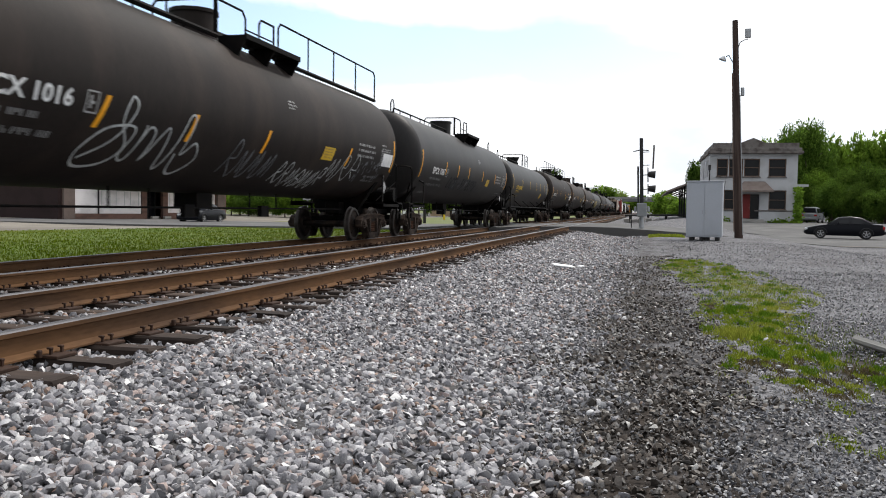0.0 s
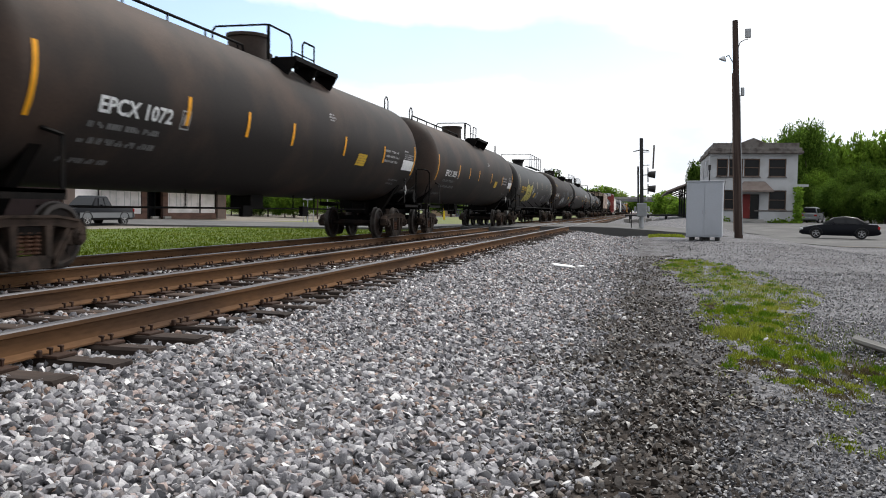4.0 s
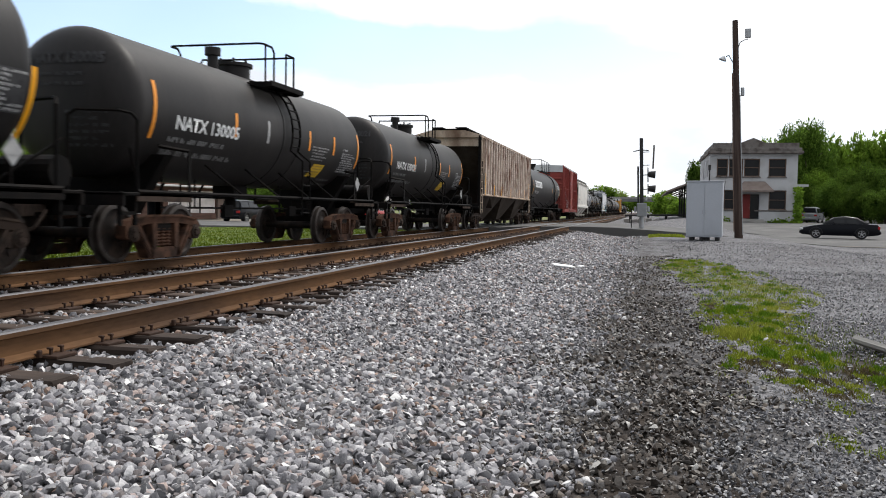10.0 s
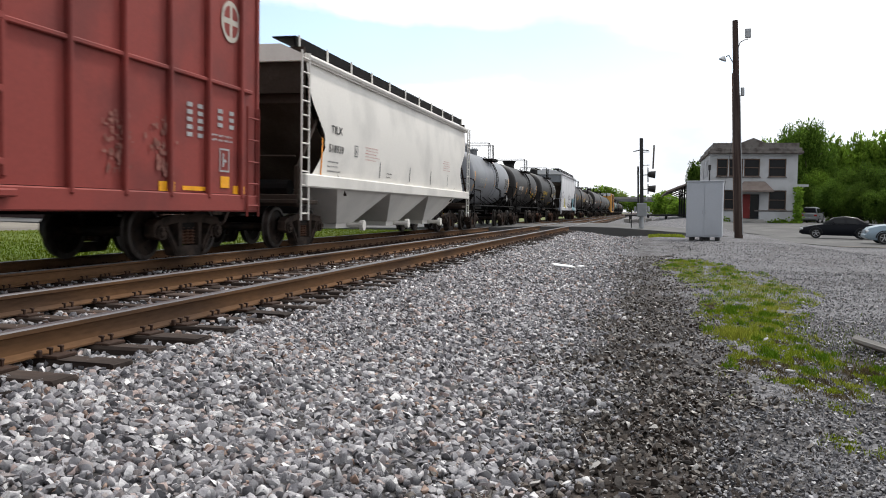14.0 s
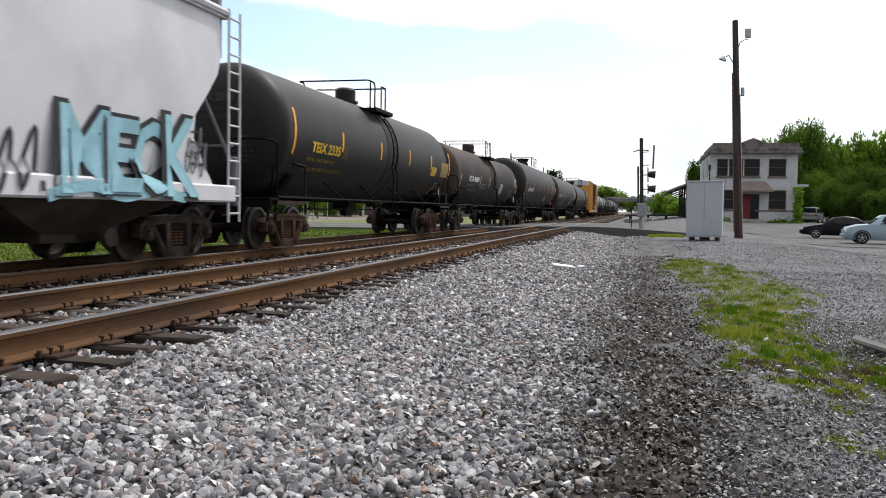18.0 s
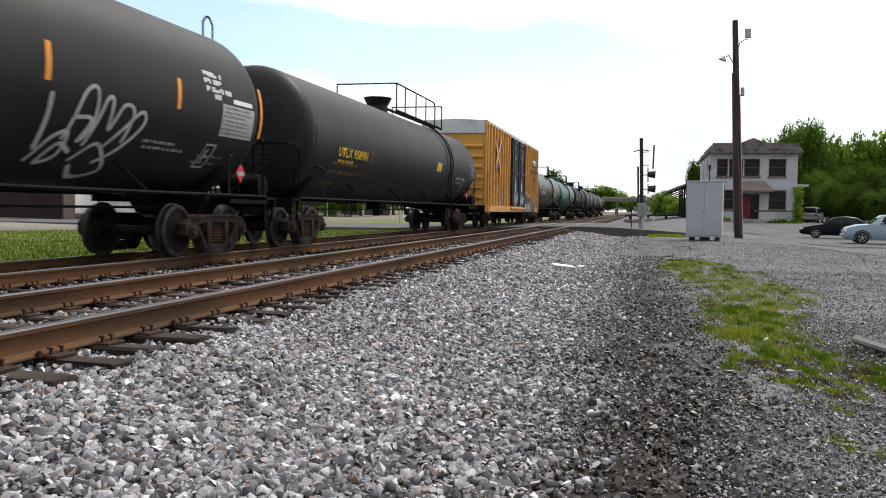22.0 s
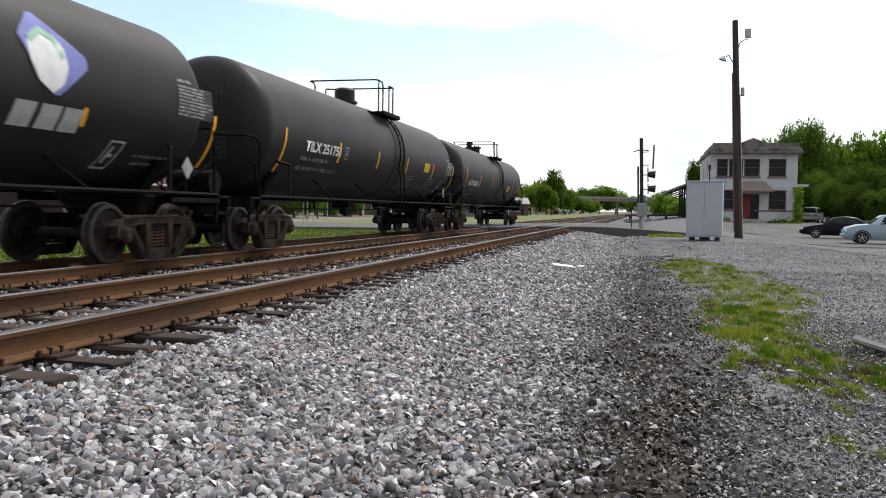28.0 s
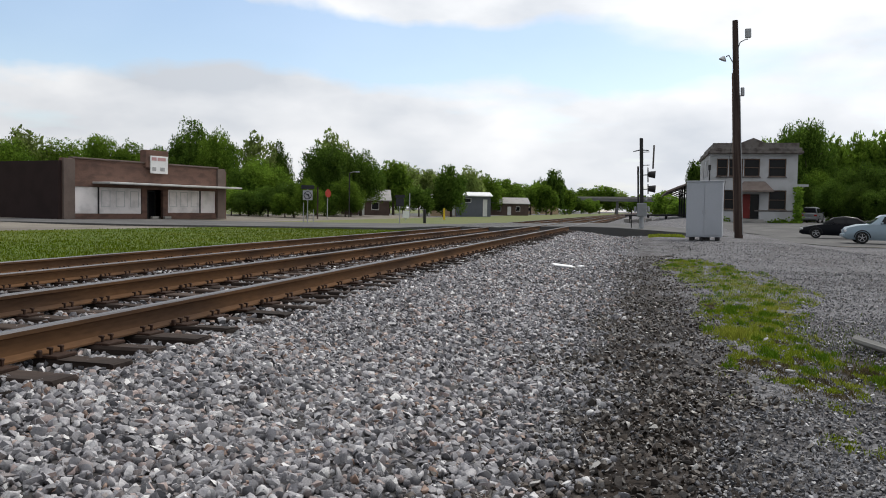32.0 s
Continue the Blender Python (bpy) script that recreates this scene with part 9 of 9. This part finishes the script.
FINECROWNS = {k: [crown_mesh(11 * i + s + 5, m, 105, 250, leaf=0.024) for i in range(3)] for s, (k, m) in enumerate((("green", LEAF), ("dark", LEAFDARK), ("pale", LEAFPALE)))}
CROWNS = {k: [crown_mesh(11 * i + s, m) for i in range(3)] for s, (k, m) in enumerate((("green", LEAF), ("dark", LEAFDARK), ("pale", LEAFPALE)))}
AIRY = [crown_mesh(70 + i, LEAFPALE, 34, 60, leaf=0.045) for i in range(2)]
TRUNKS = [trunk_mesh(k) for k in range(3)]
TREE_N = [0]


def tree(x, y, h, r, kind="green", z=0.1, low=0.25):
    """h: height of the top; r: crown radius; low: share of the height below the crown."""
    i = TREE_N[0]
    TREE_N[0] += 1
    names = {"green": "leafy green tree with a full ragged crown", "dark": "dark green tree with a dense crown", "pale": "pale green spring tree with a loose crown", "airy": "thin spring tree with a see-through crown"}
    t = thing("tree", names[kind], "tree", at=pose(x, y, z, 0, 0, (i * 67) % 360))
    ch = h * (1 - low) / 2
    tr = part("trunk", TRUNKS[i % 3], None, t)
    tr.scale = (h / 1.75, h / 1.75, h / 1.75)
    cm = AIRY[i % 2] if kind == "airy" else (FINECROWNS if y < 113 else CROWNS)[kind][i % 3]
    c = part("crown", cm, None, t)
    c.matrix_basis = Matrix.LocRotScale((0, 0, h - ch), Euler((0, 0, i * 1.3)), (r, r, ch))
    return t


# behind the store and along the street, far trees towards the overpass, and the wood beside the depot:
# x, y, height, crown radius, kind, share of bare trunk
STORE_TREES = [(-73.3, 78, 8.7, 4.2, 'green', 0.1), (-69.7, 80, 10.0, 3.7, 'airy', 0.2), (-68.0, 76, 7.9, 3.3, 'green', 0.1), (-66.0, 82, 7.9, 3.8, 'green', 0.1),
          (-66.0, 88, 9.7, 3.0, 'green', 0.15), (-63.0, 90, 8.8, 3.2, 'green', 0.1), (-60.3, 92, 8.3, 2.8, 'dark', 0.1), (-57.7, 96, 11.3, 3.9, 'dark', 0.1),
          (-52.5, 94, 10.6, 2.8, 'green', 0.1), (-50.8, 100, 11.4, 2.8, 'airy', 0.15), (-49.3, 104, 9.4, 2.2, 'dark', 0.1), (-45.7, 92, 7.1, 3.6, 'green', 0.05),
          (-47.4, 90, 5.6, 2.2, 'dark', 0.02), (-46.4, 86, 3.4, 2.1, 'green', 0.0), (-43.2, 84, 3.1, 2.1, 'dark', 0.0), (-40.8, 84, 3.4, 2.0, 'dark', 0.0),
          (-38.3, 83, 2.8, 1.6, 'green', 0.0)]
STREET_TREES = [(-37.7, 84, 4.2, 1.8, 'dark', 0.02), (-35.2, 82, 3.9, 1.6, 'green', 0.02), (-44.8, 112, 12.8, 3.0, 'airy', 0.1), (-42.4, 108, 10.5, 4.4, 'dark', 0.05),
          (-39.8, 112, 9.2, 3.1, 'dark', 0.05), (-43.4, 104, 7.1, 2.8, 'dark', 0.03), (-41.7, 134, 9.2, 3.0, 'green', 0.08), (-37.6, 100, 4.7, 2.3, 'green', 0.02),
          (-37.6, 102, 4.1, 1.6, 'dark', 0.0), (-39.7, 98, 3.5, 2.0, 'dark', 0.0)]
SHED_TREES = [(-49.1, 165, 10.4, 3.5, 'pale', 0.1), (-50.6, 160, 7.1, 3.6, 'green', 0.05), (-45.2, 170, 9.7, 3.5, 'pale', 0.1), (-34.9, 126, 4.8, 2.2, 'dark', 0.02),
          (-31.0, 132, 8.2, 2.7, 'dark', 0.05), (-31.9, 130, 5.0, 2.1, 'dark', 0.02), (-37.6, 180, 10.5, 3.4, 'pale', 0.1), (-35.5, 190, 9.4, 3.8, 'green', 0.05),
          (-36.6, 230, 9.9, 4.8, 'green', 0.05), (-32.3, 240, 9.7, 4.0, 'green', 0.05), (-27.2, 250, 13.2, 3.8, 'dark', 0.05), (-27.6, 240, 8.7, 3.6, 'green', 0.03),
          (-25.1, 270, 9.4, 3.7, 'green', 0.03)]
FAR_TREES = [(-33.4, 460, 13.9, 9.3, 'green', 0.03), (-24.1, 470, 15.6, 10.0, 'green', 0.03), (-15.5, 480, 13.3, 7.6, 'pale', 0.03), (-2.7, 470, 11.0, 8.0, 'green', 0.03),
          (8.4, 420, 12.1, 7.0, 'green', 0.03), (3.8, 150, 4.5, 2.7, 'green', 0.02), (6.0, 140, 3.6, 2.0, 'green', 0.02), (11.7, 200, 14.7, 2.0, 'dark', 0.2),
          (-28.4, 330, 7.8, 4.5, 'dark', 0.03), (-20.5, 330, 6.3, 4.4, 'green', 0.03)]
DEPOT_TREES = [(20.3, 112, 14.0, 3.2, 'dark', 0.15), (18.5, 125, 13.0, 2.7, 'green', 0.1), (21.2, 122, 11.5, 2.3, 'green', 0.05), (21.9, 118, 10.3, 2.5, 'dark', 0.03),
          (24.9, 120, 11.8, 2.9, 'green', 0.05), (27.5, 118, 11.9, 2.9, 'green', 0.05), (30.0, 116, 12.0, 3.0, 'green', 0.05), (33.5, 116, 12.3, 3.9, 'green', 0.05)]
WOOD_EDGE = [(20.8, 108, 6.9, 2.3, 'green', 0.02), (23.9, 108, 7.6, 2.5, 'dark', 0.02), (26.3, 106, 7.4, 2.7, 'dark', 0.02), (29.0, 104, 7.4, 2.9, 'dark', 0.02),
          (19.1, 106, 5.4, 1.6, 'dark', 0.02), (21.6, 104, 5.4, 2.1, 'dark', 0.02), (24.2, 102, 4.7, 2.1, 'dark', 0.02), (26.3, 100, 4.6, 2.3, 'dark', 0.02)]

for group in (STORE_TREES, STREET_TREES, SHED_TREES, FAR_TREES, DEPOT_TREES, WOOD_EDGE):
    for x, y, h, r, k, low in group:
        tree(x, y, h, r, k, 0.1, low)


# ---- vehicles ----
CARBLACK = mat("dark_blue_black_car_paint", (0.004, 0.0045, 0.007), 0.32, 0, 0.05, 2, 20, spec=0.14)
CARSILVER = mat("silver_blue_car_paint", (0.27, 0.34, 0.39), 0.3, 0.3, 0.04, 2, 20)
CARRED = mat("red_car_paint", (0.36, 0.02, 0.02), 0.28, 0, 0.05, 2, 20)
CARGREY = mat("grey_car_paint", (0.22, 0.23, 0.24), 0.3, 0.3, 0.05, 2, 20)
TYRE = mat("tyre_rubber", (0.02, 0.02, 0.02), 0.85, 0, 0.2, 5, 40)
RIM = mat("alloy_rim", (0.42, 0.42, 0.43), 0.4, 0.6, 0.1, 5, 40)
LAMPGLASS = mat("clear_lamp_glass", (0.55, 0.56, 0.58), 0.15, 0, 0.05, 5, 40)
TAIL = mat("red_lamp_glass", (0.30, 0.015, 0.015), 0.2, 0, 0.05, 5, 40)
TRIM = mat("black_plastic_trim", (0.02, 0.02, 0.021), 0.6, 0, 0.1, 5, 40)


def loft(g, sections):
    """Rings of equal length, skinned one to the next, closed at both ends."""
    n = len(sections[0])
    vs = [p for s in sections for p in s]
    fs = []
    for k in range(len(sections) - 1):
        for i in range(n):
            fs.append((k * n + i, k * n + (i + 1) % n, (k + 1) * n + (i + 1) % n, (k + 1) * n + i))
    fs += [tuple(range(n))[::-1], tuple(range((len(sections) - 1) * n, len(sections) * n))]
    g.add(vs, fs)


def vehicle(name, label, paint, L, W, shape, wheels, wr, low=0.22, bed=None, two_tone=None):
    """shape: (y, sill, belt, roof) along the car from nose to tail; roof equal to belt where there is no cabin. The nose points to -y."""
    c = thing(name, label, "car" if name != "pickup_truck" else "pickup truck")
    rings = []
    for y, z0, z1, _ in shape:
        f = 1 - 0.16 * (abs(y) / (L / 2)) ** 4
        w = W / 2 * f
        rings.append([(-w * 0.94, y, z0), (-w, y, z0 + 0.12), (-w, y, (z0 + z1) / 2 + 0.1), (-w * 0.93, y, z1 - 0.02), (-w * 0.6, y, z1 + 0.02), (w * 0.6, y, z1 + 0.02), (w * 0.93, y, z1 - 0.02), (w, y, (z0 + z1) / 2 + 0.1), (w, y, z0 + 0.12), (w * 0.94, y, z0)])
    g = Geo()
    loft(g, rings)
    g.smooth = True
    part("body", g, paint, c)
    cab = [(y, z1, zr) for y, _, z1, zr in shape if zr is not None]
    g, gl = Geo(), Geo()
    rings, rg = [], []
    for y, z1, zr in cab:
        t = max(0.02, zr - z1)
        wb, wt = W / 2 * 0.92, W / 2 * (0.92 - 0.22 * min(1, t / 0.5))
        rings.append([(-wb, y, z1 - 0.05), (-wt, y, zr - 0.06), (-wt * 0.85, y, zr), (wt * 0.85, y, zr), (wt, y, zr - 0.06), (wb, y, z1 - 0.05)])
    loft(g, rings)
    g.smooth = True
    cabin = part("cabin", g, paint, c)
    # side, front and rear glass, a little proud of the cabin
    full = [k for k in cab if k[2] > k[1] + 0.25]
    ya, yb = full[0][0], full[-1][0]
    zb, zt = full[0][1], min(k[2] for k in full)
    for s in (-1, 1):
        for a, b in ((ya - 0.12, (ya + yb) / 2 - 0.04), ((ya + yb) / 2 + 0.04, yb + 0.1)):
            g = Geo()
            wb, wt = W / 2 * 0.92 + 0.012, W / 2 * 0.72 + 0.02
            h = zt - zb
            x1 = wb + (wt - wb) * 0.85
            ta, tb = (a + 0.2 if a < ya else a), (b - 0.2 if b > yb else b)
            g.add([(s * wb, a, zb + 0.02), (s * wb, b, zb + 0.02), (s * x1, tb, zb + h * 0.82), (s * x1, ta, zb + h * 0.82)], [(0, 1, 2, 3)])
            part("side_window", g, DARKGLASS, cabin)
    for k0, k1, nm in ((cab[0], full[0], "windscreen"), (cab[-1], full[-1], "rear_window")):
        g = Geo()
        s = -1 if nm == "windscreen" else 1
        a, b = k0, k1
        g.add([(-W * 0.40, a[0] + s * 0.03, a[1] + 0.06), (W * 0.40, a[0] + s * 0.03, a[1] + 0.06), (W * 0.33, b[0] + s * 0.05, b[2] - 0.06), (-W * 0.33, b[0] + s * 0.05, b[2] - 0.06)], [(0, 1, 2, 3)])
        part(nm, g, DARKGLASS, cabin)
    for y in wheels:
        for s in (-1, 1):
            g = Geo()
            g.lathe([(-0.10, wr * 0.62), (-0.10, wr * 0.95), (-0.07, wr), (0.07, wr), (0.10, wr * 0.95), (0.10, wr * 0.62)], 20, axis="x")
            g.smooth = True
            w = part("wheel", g, TYRE, c, at=pose(s * (W / 2 - 0.10), y, wr))
            g = Geo()
            g.lathe([(0.06, 0.05), (0.095, 0.07), (0.075, wr * 0.58), (0.104, wr * 0.62), (0.104, wr * 0.66), (0.0, wr * 0.66)], 18, axis="x")
            for k in range(5):
                a = k * 1.2566
                g.cbox((0.092, 0, wr * 0.33), (0.02, wr * 0.14, wr * 0.6), 0.004, Matrix.Rotation(a, 4, "X"))
            part("rim", g, RIM, w, at=pose(0, 0, 0, 0, 0, 0 if s > 0 else 180))
            g = Geo()
            pts = []
            for k in range(13):
                a = math.pi * k / 12
                pts.append((s * (W / 2 + 0.005), y + (wr + 0.06) * math.cos(a), wr + (wr + 0.06) * math.sin(a)))
            g.tube(pts, 0.03, 6)
            part("wheel_arch", g, TRIM, c)
    y0, y1 = shape[0], shape[-1]
    for s in (-1, 1):
        g = Geo()
        g.cbox((s * W * 0.33, y0[0] + 0.05, (y0[1] + y0[2]) / 2 + 0.14), (W * 0.2, 0.16, 0.14), 0.03)
        part("headlight", g, LAMPGLASS, c)
        g = Geo()
        g.cbox((s * W * 0.36, y1[0] - 0.05, (y1[1] + y1[2]) / 2 + 0.16), (W * 0.16, 0.14, 0.2), 0.03)
        part("tail_light", g, TAIL, c)
        g = Geo()
        g.cbox((s * (W / 2 + 0.06), ya - 0.05, zb + 0.06), (0.14, 0.08, 0.12), 0.02)
        part("wing_mirror", g, paint, c)
    for yy, z0 in ((y0[0] - 0.02, y0[1]), (y1[0] + 0.02, y1[1])):
        g = Geo()
        g.cbox((0, yy, z0 + 0.12), (W * 0.86, 0.14, 0.2), 0.05)
        part("bumper", g, two_tone or paint, c)
    if two_tone:
        g = Geo()
        for s in (-1, 1):
            g.box((s * (W / 2 - 0.004), 0, 0.62), (0.02, L * 0.86, 0.3))
        part("lower_panel", g, two_tone, c)
    return c


SEDAN = [(-2.45, 0.28, 0.62, None), (-2.3, 0.24, 0.70, None), (-1.6, 0.2, 0.84, None), (-1.05, 0.2, 0.92, 0.93), (-0.35, 0.2, 0.94, 1.34), (0.4, 0.2, 0.94, 1.42), (1.05, 0.2, 0.95, 1.34), (1.75, 0.2, 0.96, 0.97), (2.3, 0.26, 0.93, None), (2.45, 0.3, 0.80, None)]
RETRO = [(-2.12, 0.3, 0.72, None), (-2.0, 0.24, 0.84, None), (-1.5, 0.2, 0.98, None), (-0.95, 0.2, 1.03, 1.04), (-0.35, 0.2, 1.04, 1.52), (0.5, 0.2, 1.04, 1.60), (1.5, 0.2, 1.04, 1.54), (2.0, 0.24, 1.02, 1.04), (2.12, 0.3, 0.86, None)]
PICKUP = [(-2.75, 0.42, 0.92, None), (-2.6, 0.36, 1.02, None), (-1.5, 0.34, 1.10, None), (-1.1, 0.34, 1.12, 1.13), (-0.55, 0.34, 1.12, 1.72), (0.35, 0.34, 1.12, 1.74), (0.6, 0.34, 1.12, 1.14), (2.6, 0.36, 1.12, None), (2.75, 0.45, 1.05, None)]
SUVSHAPE = [(-2.3, 0.34, 0.86, None), (-2.15, 0.3, 0.98, None), (-1.3, 0.28, 1.05, None), (-0.95, 0.28, 1.06, 1.07), (-0.45, 0.28, 1.06, 1.68), (1.0, 0.28, 1.06, 1.74), (2.0, 0.28, 1.06, 1.66), (2.2, 0.3, 1.06, 1.10), (2.3, 0.36, 0.95, None)]
dark_sedan = vehicle("sedan", "dark blue-black four-door sedan waiting on the lot", CARBLACK, 4.45, 1.8, [(y * 0.91, a, b, c) for y, a, b, c in SEDAN], (-1.36, 1.23), 0.32)
retro_car = vehicle("hatchback", "silver-blue hatchback with rounded wings and chrome wheels", CARSILVER, 4.25, 1.72, RETRO, (-1.3, 1.32), 0.32)
white_suv = vehicle("parked_suv", "grey utility vehicle with a white roof parked by the trees", CARGREY, 4.6, 1.8, SUVSHAPE, (-1.4, 1.35), 0.36, two_tone=CARGREY)
white_suv.matrix_basis = pose(18.2, 97.0, 0.53, 0, 0, 160)
black_car = vehicle("sedan", "black sedan driving along the street", CARBLACK, 4.9, 1.8, [(y * 0.8, a, b, c) for y, a, b, c in SEDAN], (-1.2, 1.08), 0.32)
pickup = vehicle("pickup_truck", "two-tone black and silver pickup truck on the street", CARBLACK, 5.5, 1.9, PICKUP, (-1.75, 1.6), 0.38, two_tone=CARGREY)
red_car = vehicle("sedan", "bright red car driving along the street", CARRED, 4.6, 1.75, SEDAN, (-1.45, 1.3), 0.32)
dark_suv = vehicle("suv", "dark sport utility vehicle on the street", CARBLACK, 4.6, 1.8, SUVSHAPE, (-1.4, 1.35), 0.36)
late_suv = vehicle("suv", "dark grey utility vehicle on the street", CARBLACK, 4.6, 1.8, SUVSHAPE, (-1.4, 1.35), 0.36)

# ---- litter and odds and ends on the lot ----
g = Geo()
g.cbox((0, 0, 0), (0.46, 0.30, 0.03), 0.01)
single("litter_board", g, SIGNWHITE, "flat white scrap lying on the ballast", "litter", at=pose(-1.62, 17.5, 0.20, 4, 6, 20))
g = Geo()
g.cbox((0, 0, 0), (0.14, 0.1, 0.03), 0.01)
single("litter_scrap", g, SIGNWHITE, "small white scrap lying on the ballast", "litter", at=pose(-1.28, 17.9, 0.17, 4, -6, 50))
g = Geo()
g.cbox((0, 0, 0), (1.1, 0.16, 0.09), 0.03)
g.v = [(x, y + 0.02 * math.sin(x * 9), z + 0.02 * math.sin(x * 7 + y * 20)) for x, y, z in g.v]
single("concrete_block", g, CONCRETE, "broken concrete kerb piece in the grass", "concrete", at=pose(2.44, 8.56, 0.055, 0, 5, -56))
for x, y, w, rz in ((1.26, 7.42, 0.07, 10), (1.20, 7.62, 0.035, 40)):
    g = Geo()
    g.cbox((0, 0, 0), (w, 0.04, 0.02), 0.006)
    single("litter_scrap", g, OLDWHITE, "pale scrap lying in the grass", "litter", at=pose(x, y, 0.035, 3, 4, rz))


# ---- loose pieces of the ground ----
ballast()
gravel_chips()
grass_patches()
verge_grass()


# ---- motion ----
def motions():
    def gone(t):
        # the train slows a little on its way
        return 19.6 * t - 0.021 * t * t
    for car, y in TRAIN:
        walk(car, [(t, pose(FAR_C, y - gone(t), FAR_TOP)) for t in range(0, 33)])
    # traffic: the sedan rolls to a stop, the hatchback pulls up behind it, others pass on the street
    walk(dark_sedan, [(t, pose(12.13 + dx, 56.2, -0.082, 0, 0, -99)) for t, dx in ((0, 0.27), (0.25, 0.1), (0.6, 0.0), (32, 0.0))])
    walk(retro_car, [(t, pose(12.55 + dx, 47.2, -0.082, 0, 0, -96)) for t, dx in ((0, 48), (11.0, 11.0), (12.0, 6.4), (13.0, 2.9), (13.5, 1.85), (14.0, 1.05), (14.5, 0.55), (15.3, 0.12), (16.2, 0.0), (32, 0.0))])
    street = 0.045
    walk(black_car, [(0, pose(-31.0, 53.1, street)), (32, pose(-31.0, 53.1 - 8.0 * 32, street))])
    walk(pickup, [(0, pose(-31.0, 93.5, street)), (32, pose(-31.0, 93.5 - 13.1 * 32, street))])
    walk(red_car, [(0, pose(-31.0, 43.0 - 18.4 * 7.3, street, 0, 0, 180)), (32, pose(-31.0, 43.0 + 18.4 * 24.7, street, 0, 0, 180))])
    walk(dark_suv, [(0, pose(-30.0, 83.7 - 13.0 * 12, street, 0, 0, 180)), (32, pose(-30.0, 83.7 + 13.0 * 20, street, 0, 0, 180))])
    walk(late_suv, [(0, pose(-31.0, 45.2 + 14.0 * 18.5, street)), (32, pose(-31.0, 45.2 - 14.0 * 13.5, street))])
    # all axles turn alike: one set of keys for the leading, one for the trailing axles
    first = {}
    for w, s in TURNERS:
        if s not in first:
            walk(w, [(k / FPS, pose(0, s * WHEELBASE, 0.457) @ Matrix.Rotation(gone(k / FPS) / 0.457, 4, "X")) for k in range(0, 32 * FPS + 1)])
            first[s] = w.animation_data
        else:
            w.rotation_mode = "QUATERNION"
            w.animation_data_create()
            w.animation_data.action = first[s].action
            w.animation_data.action_slot = first[s].action_slot


motions()
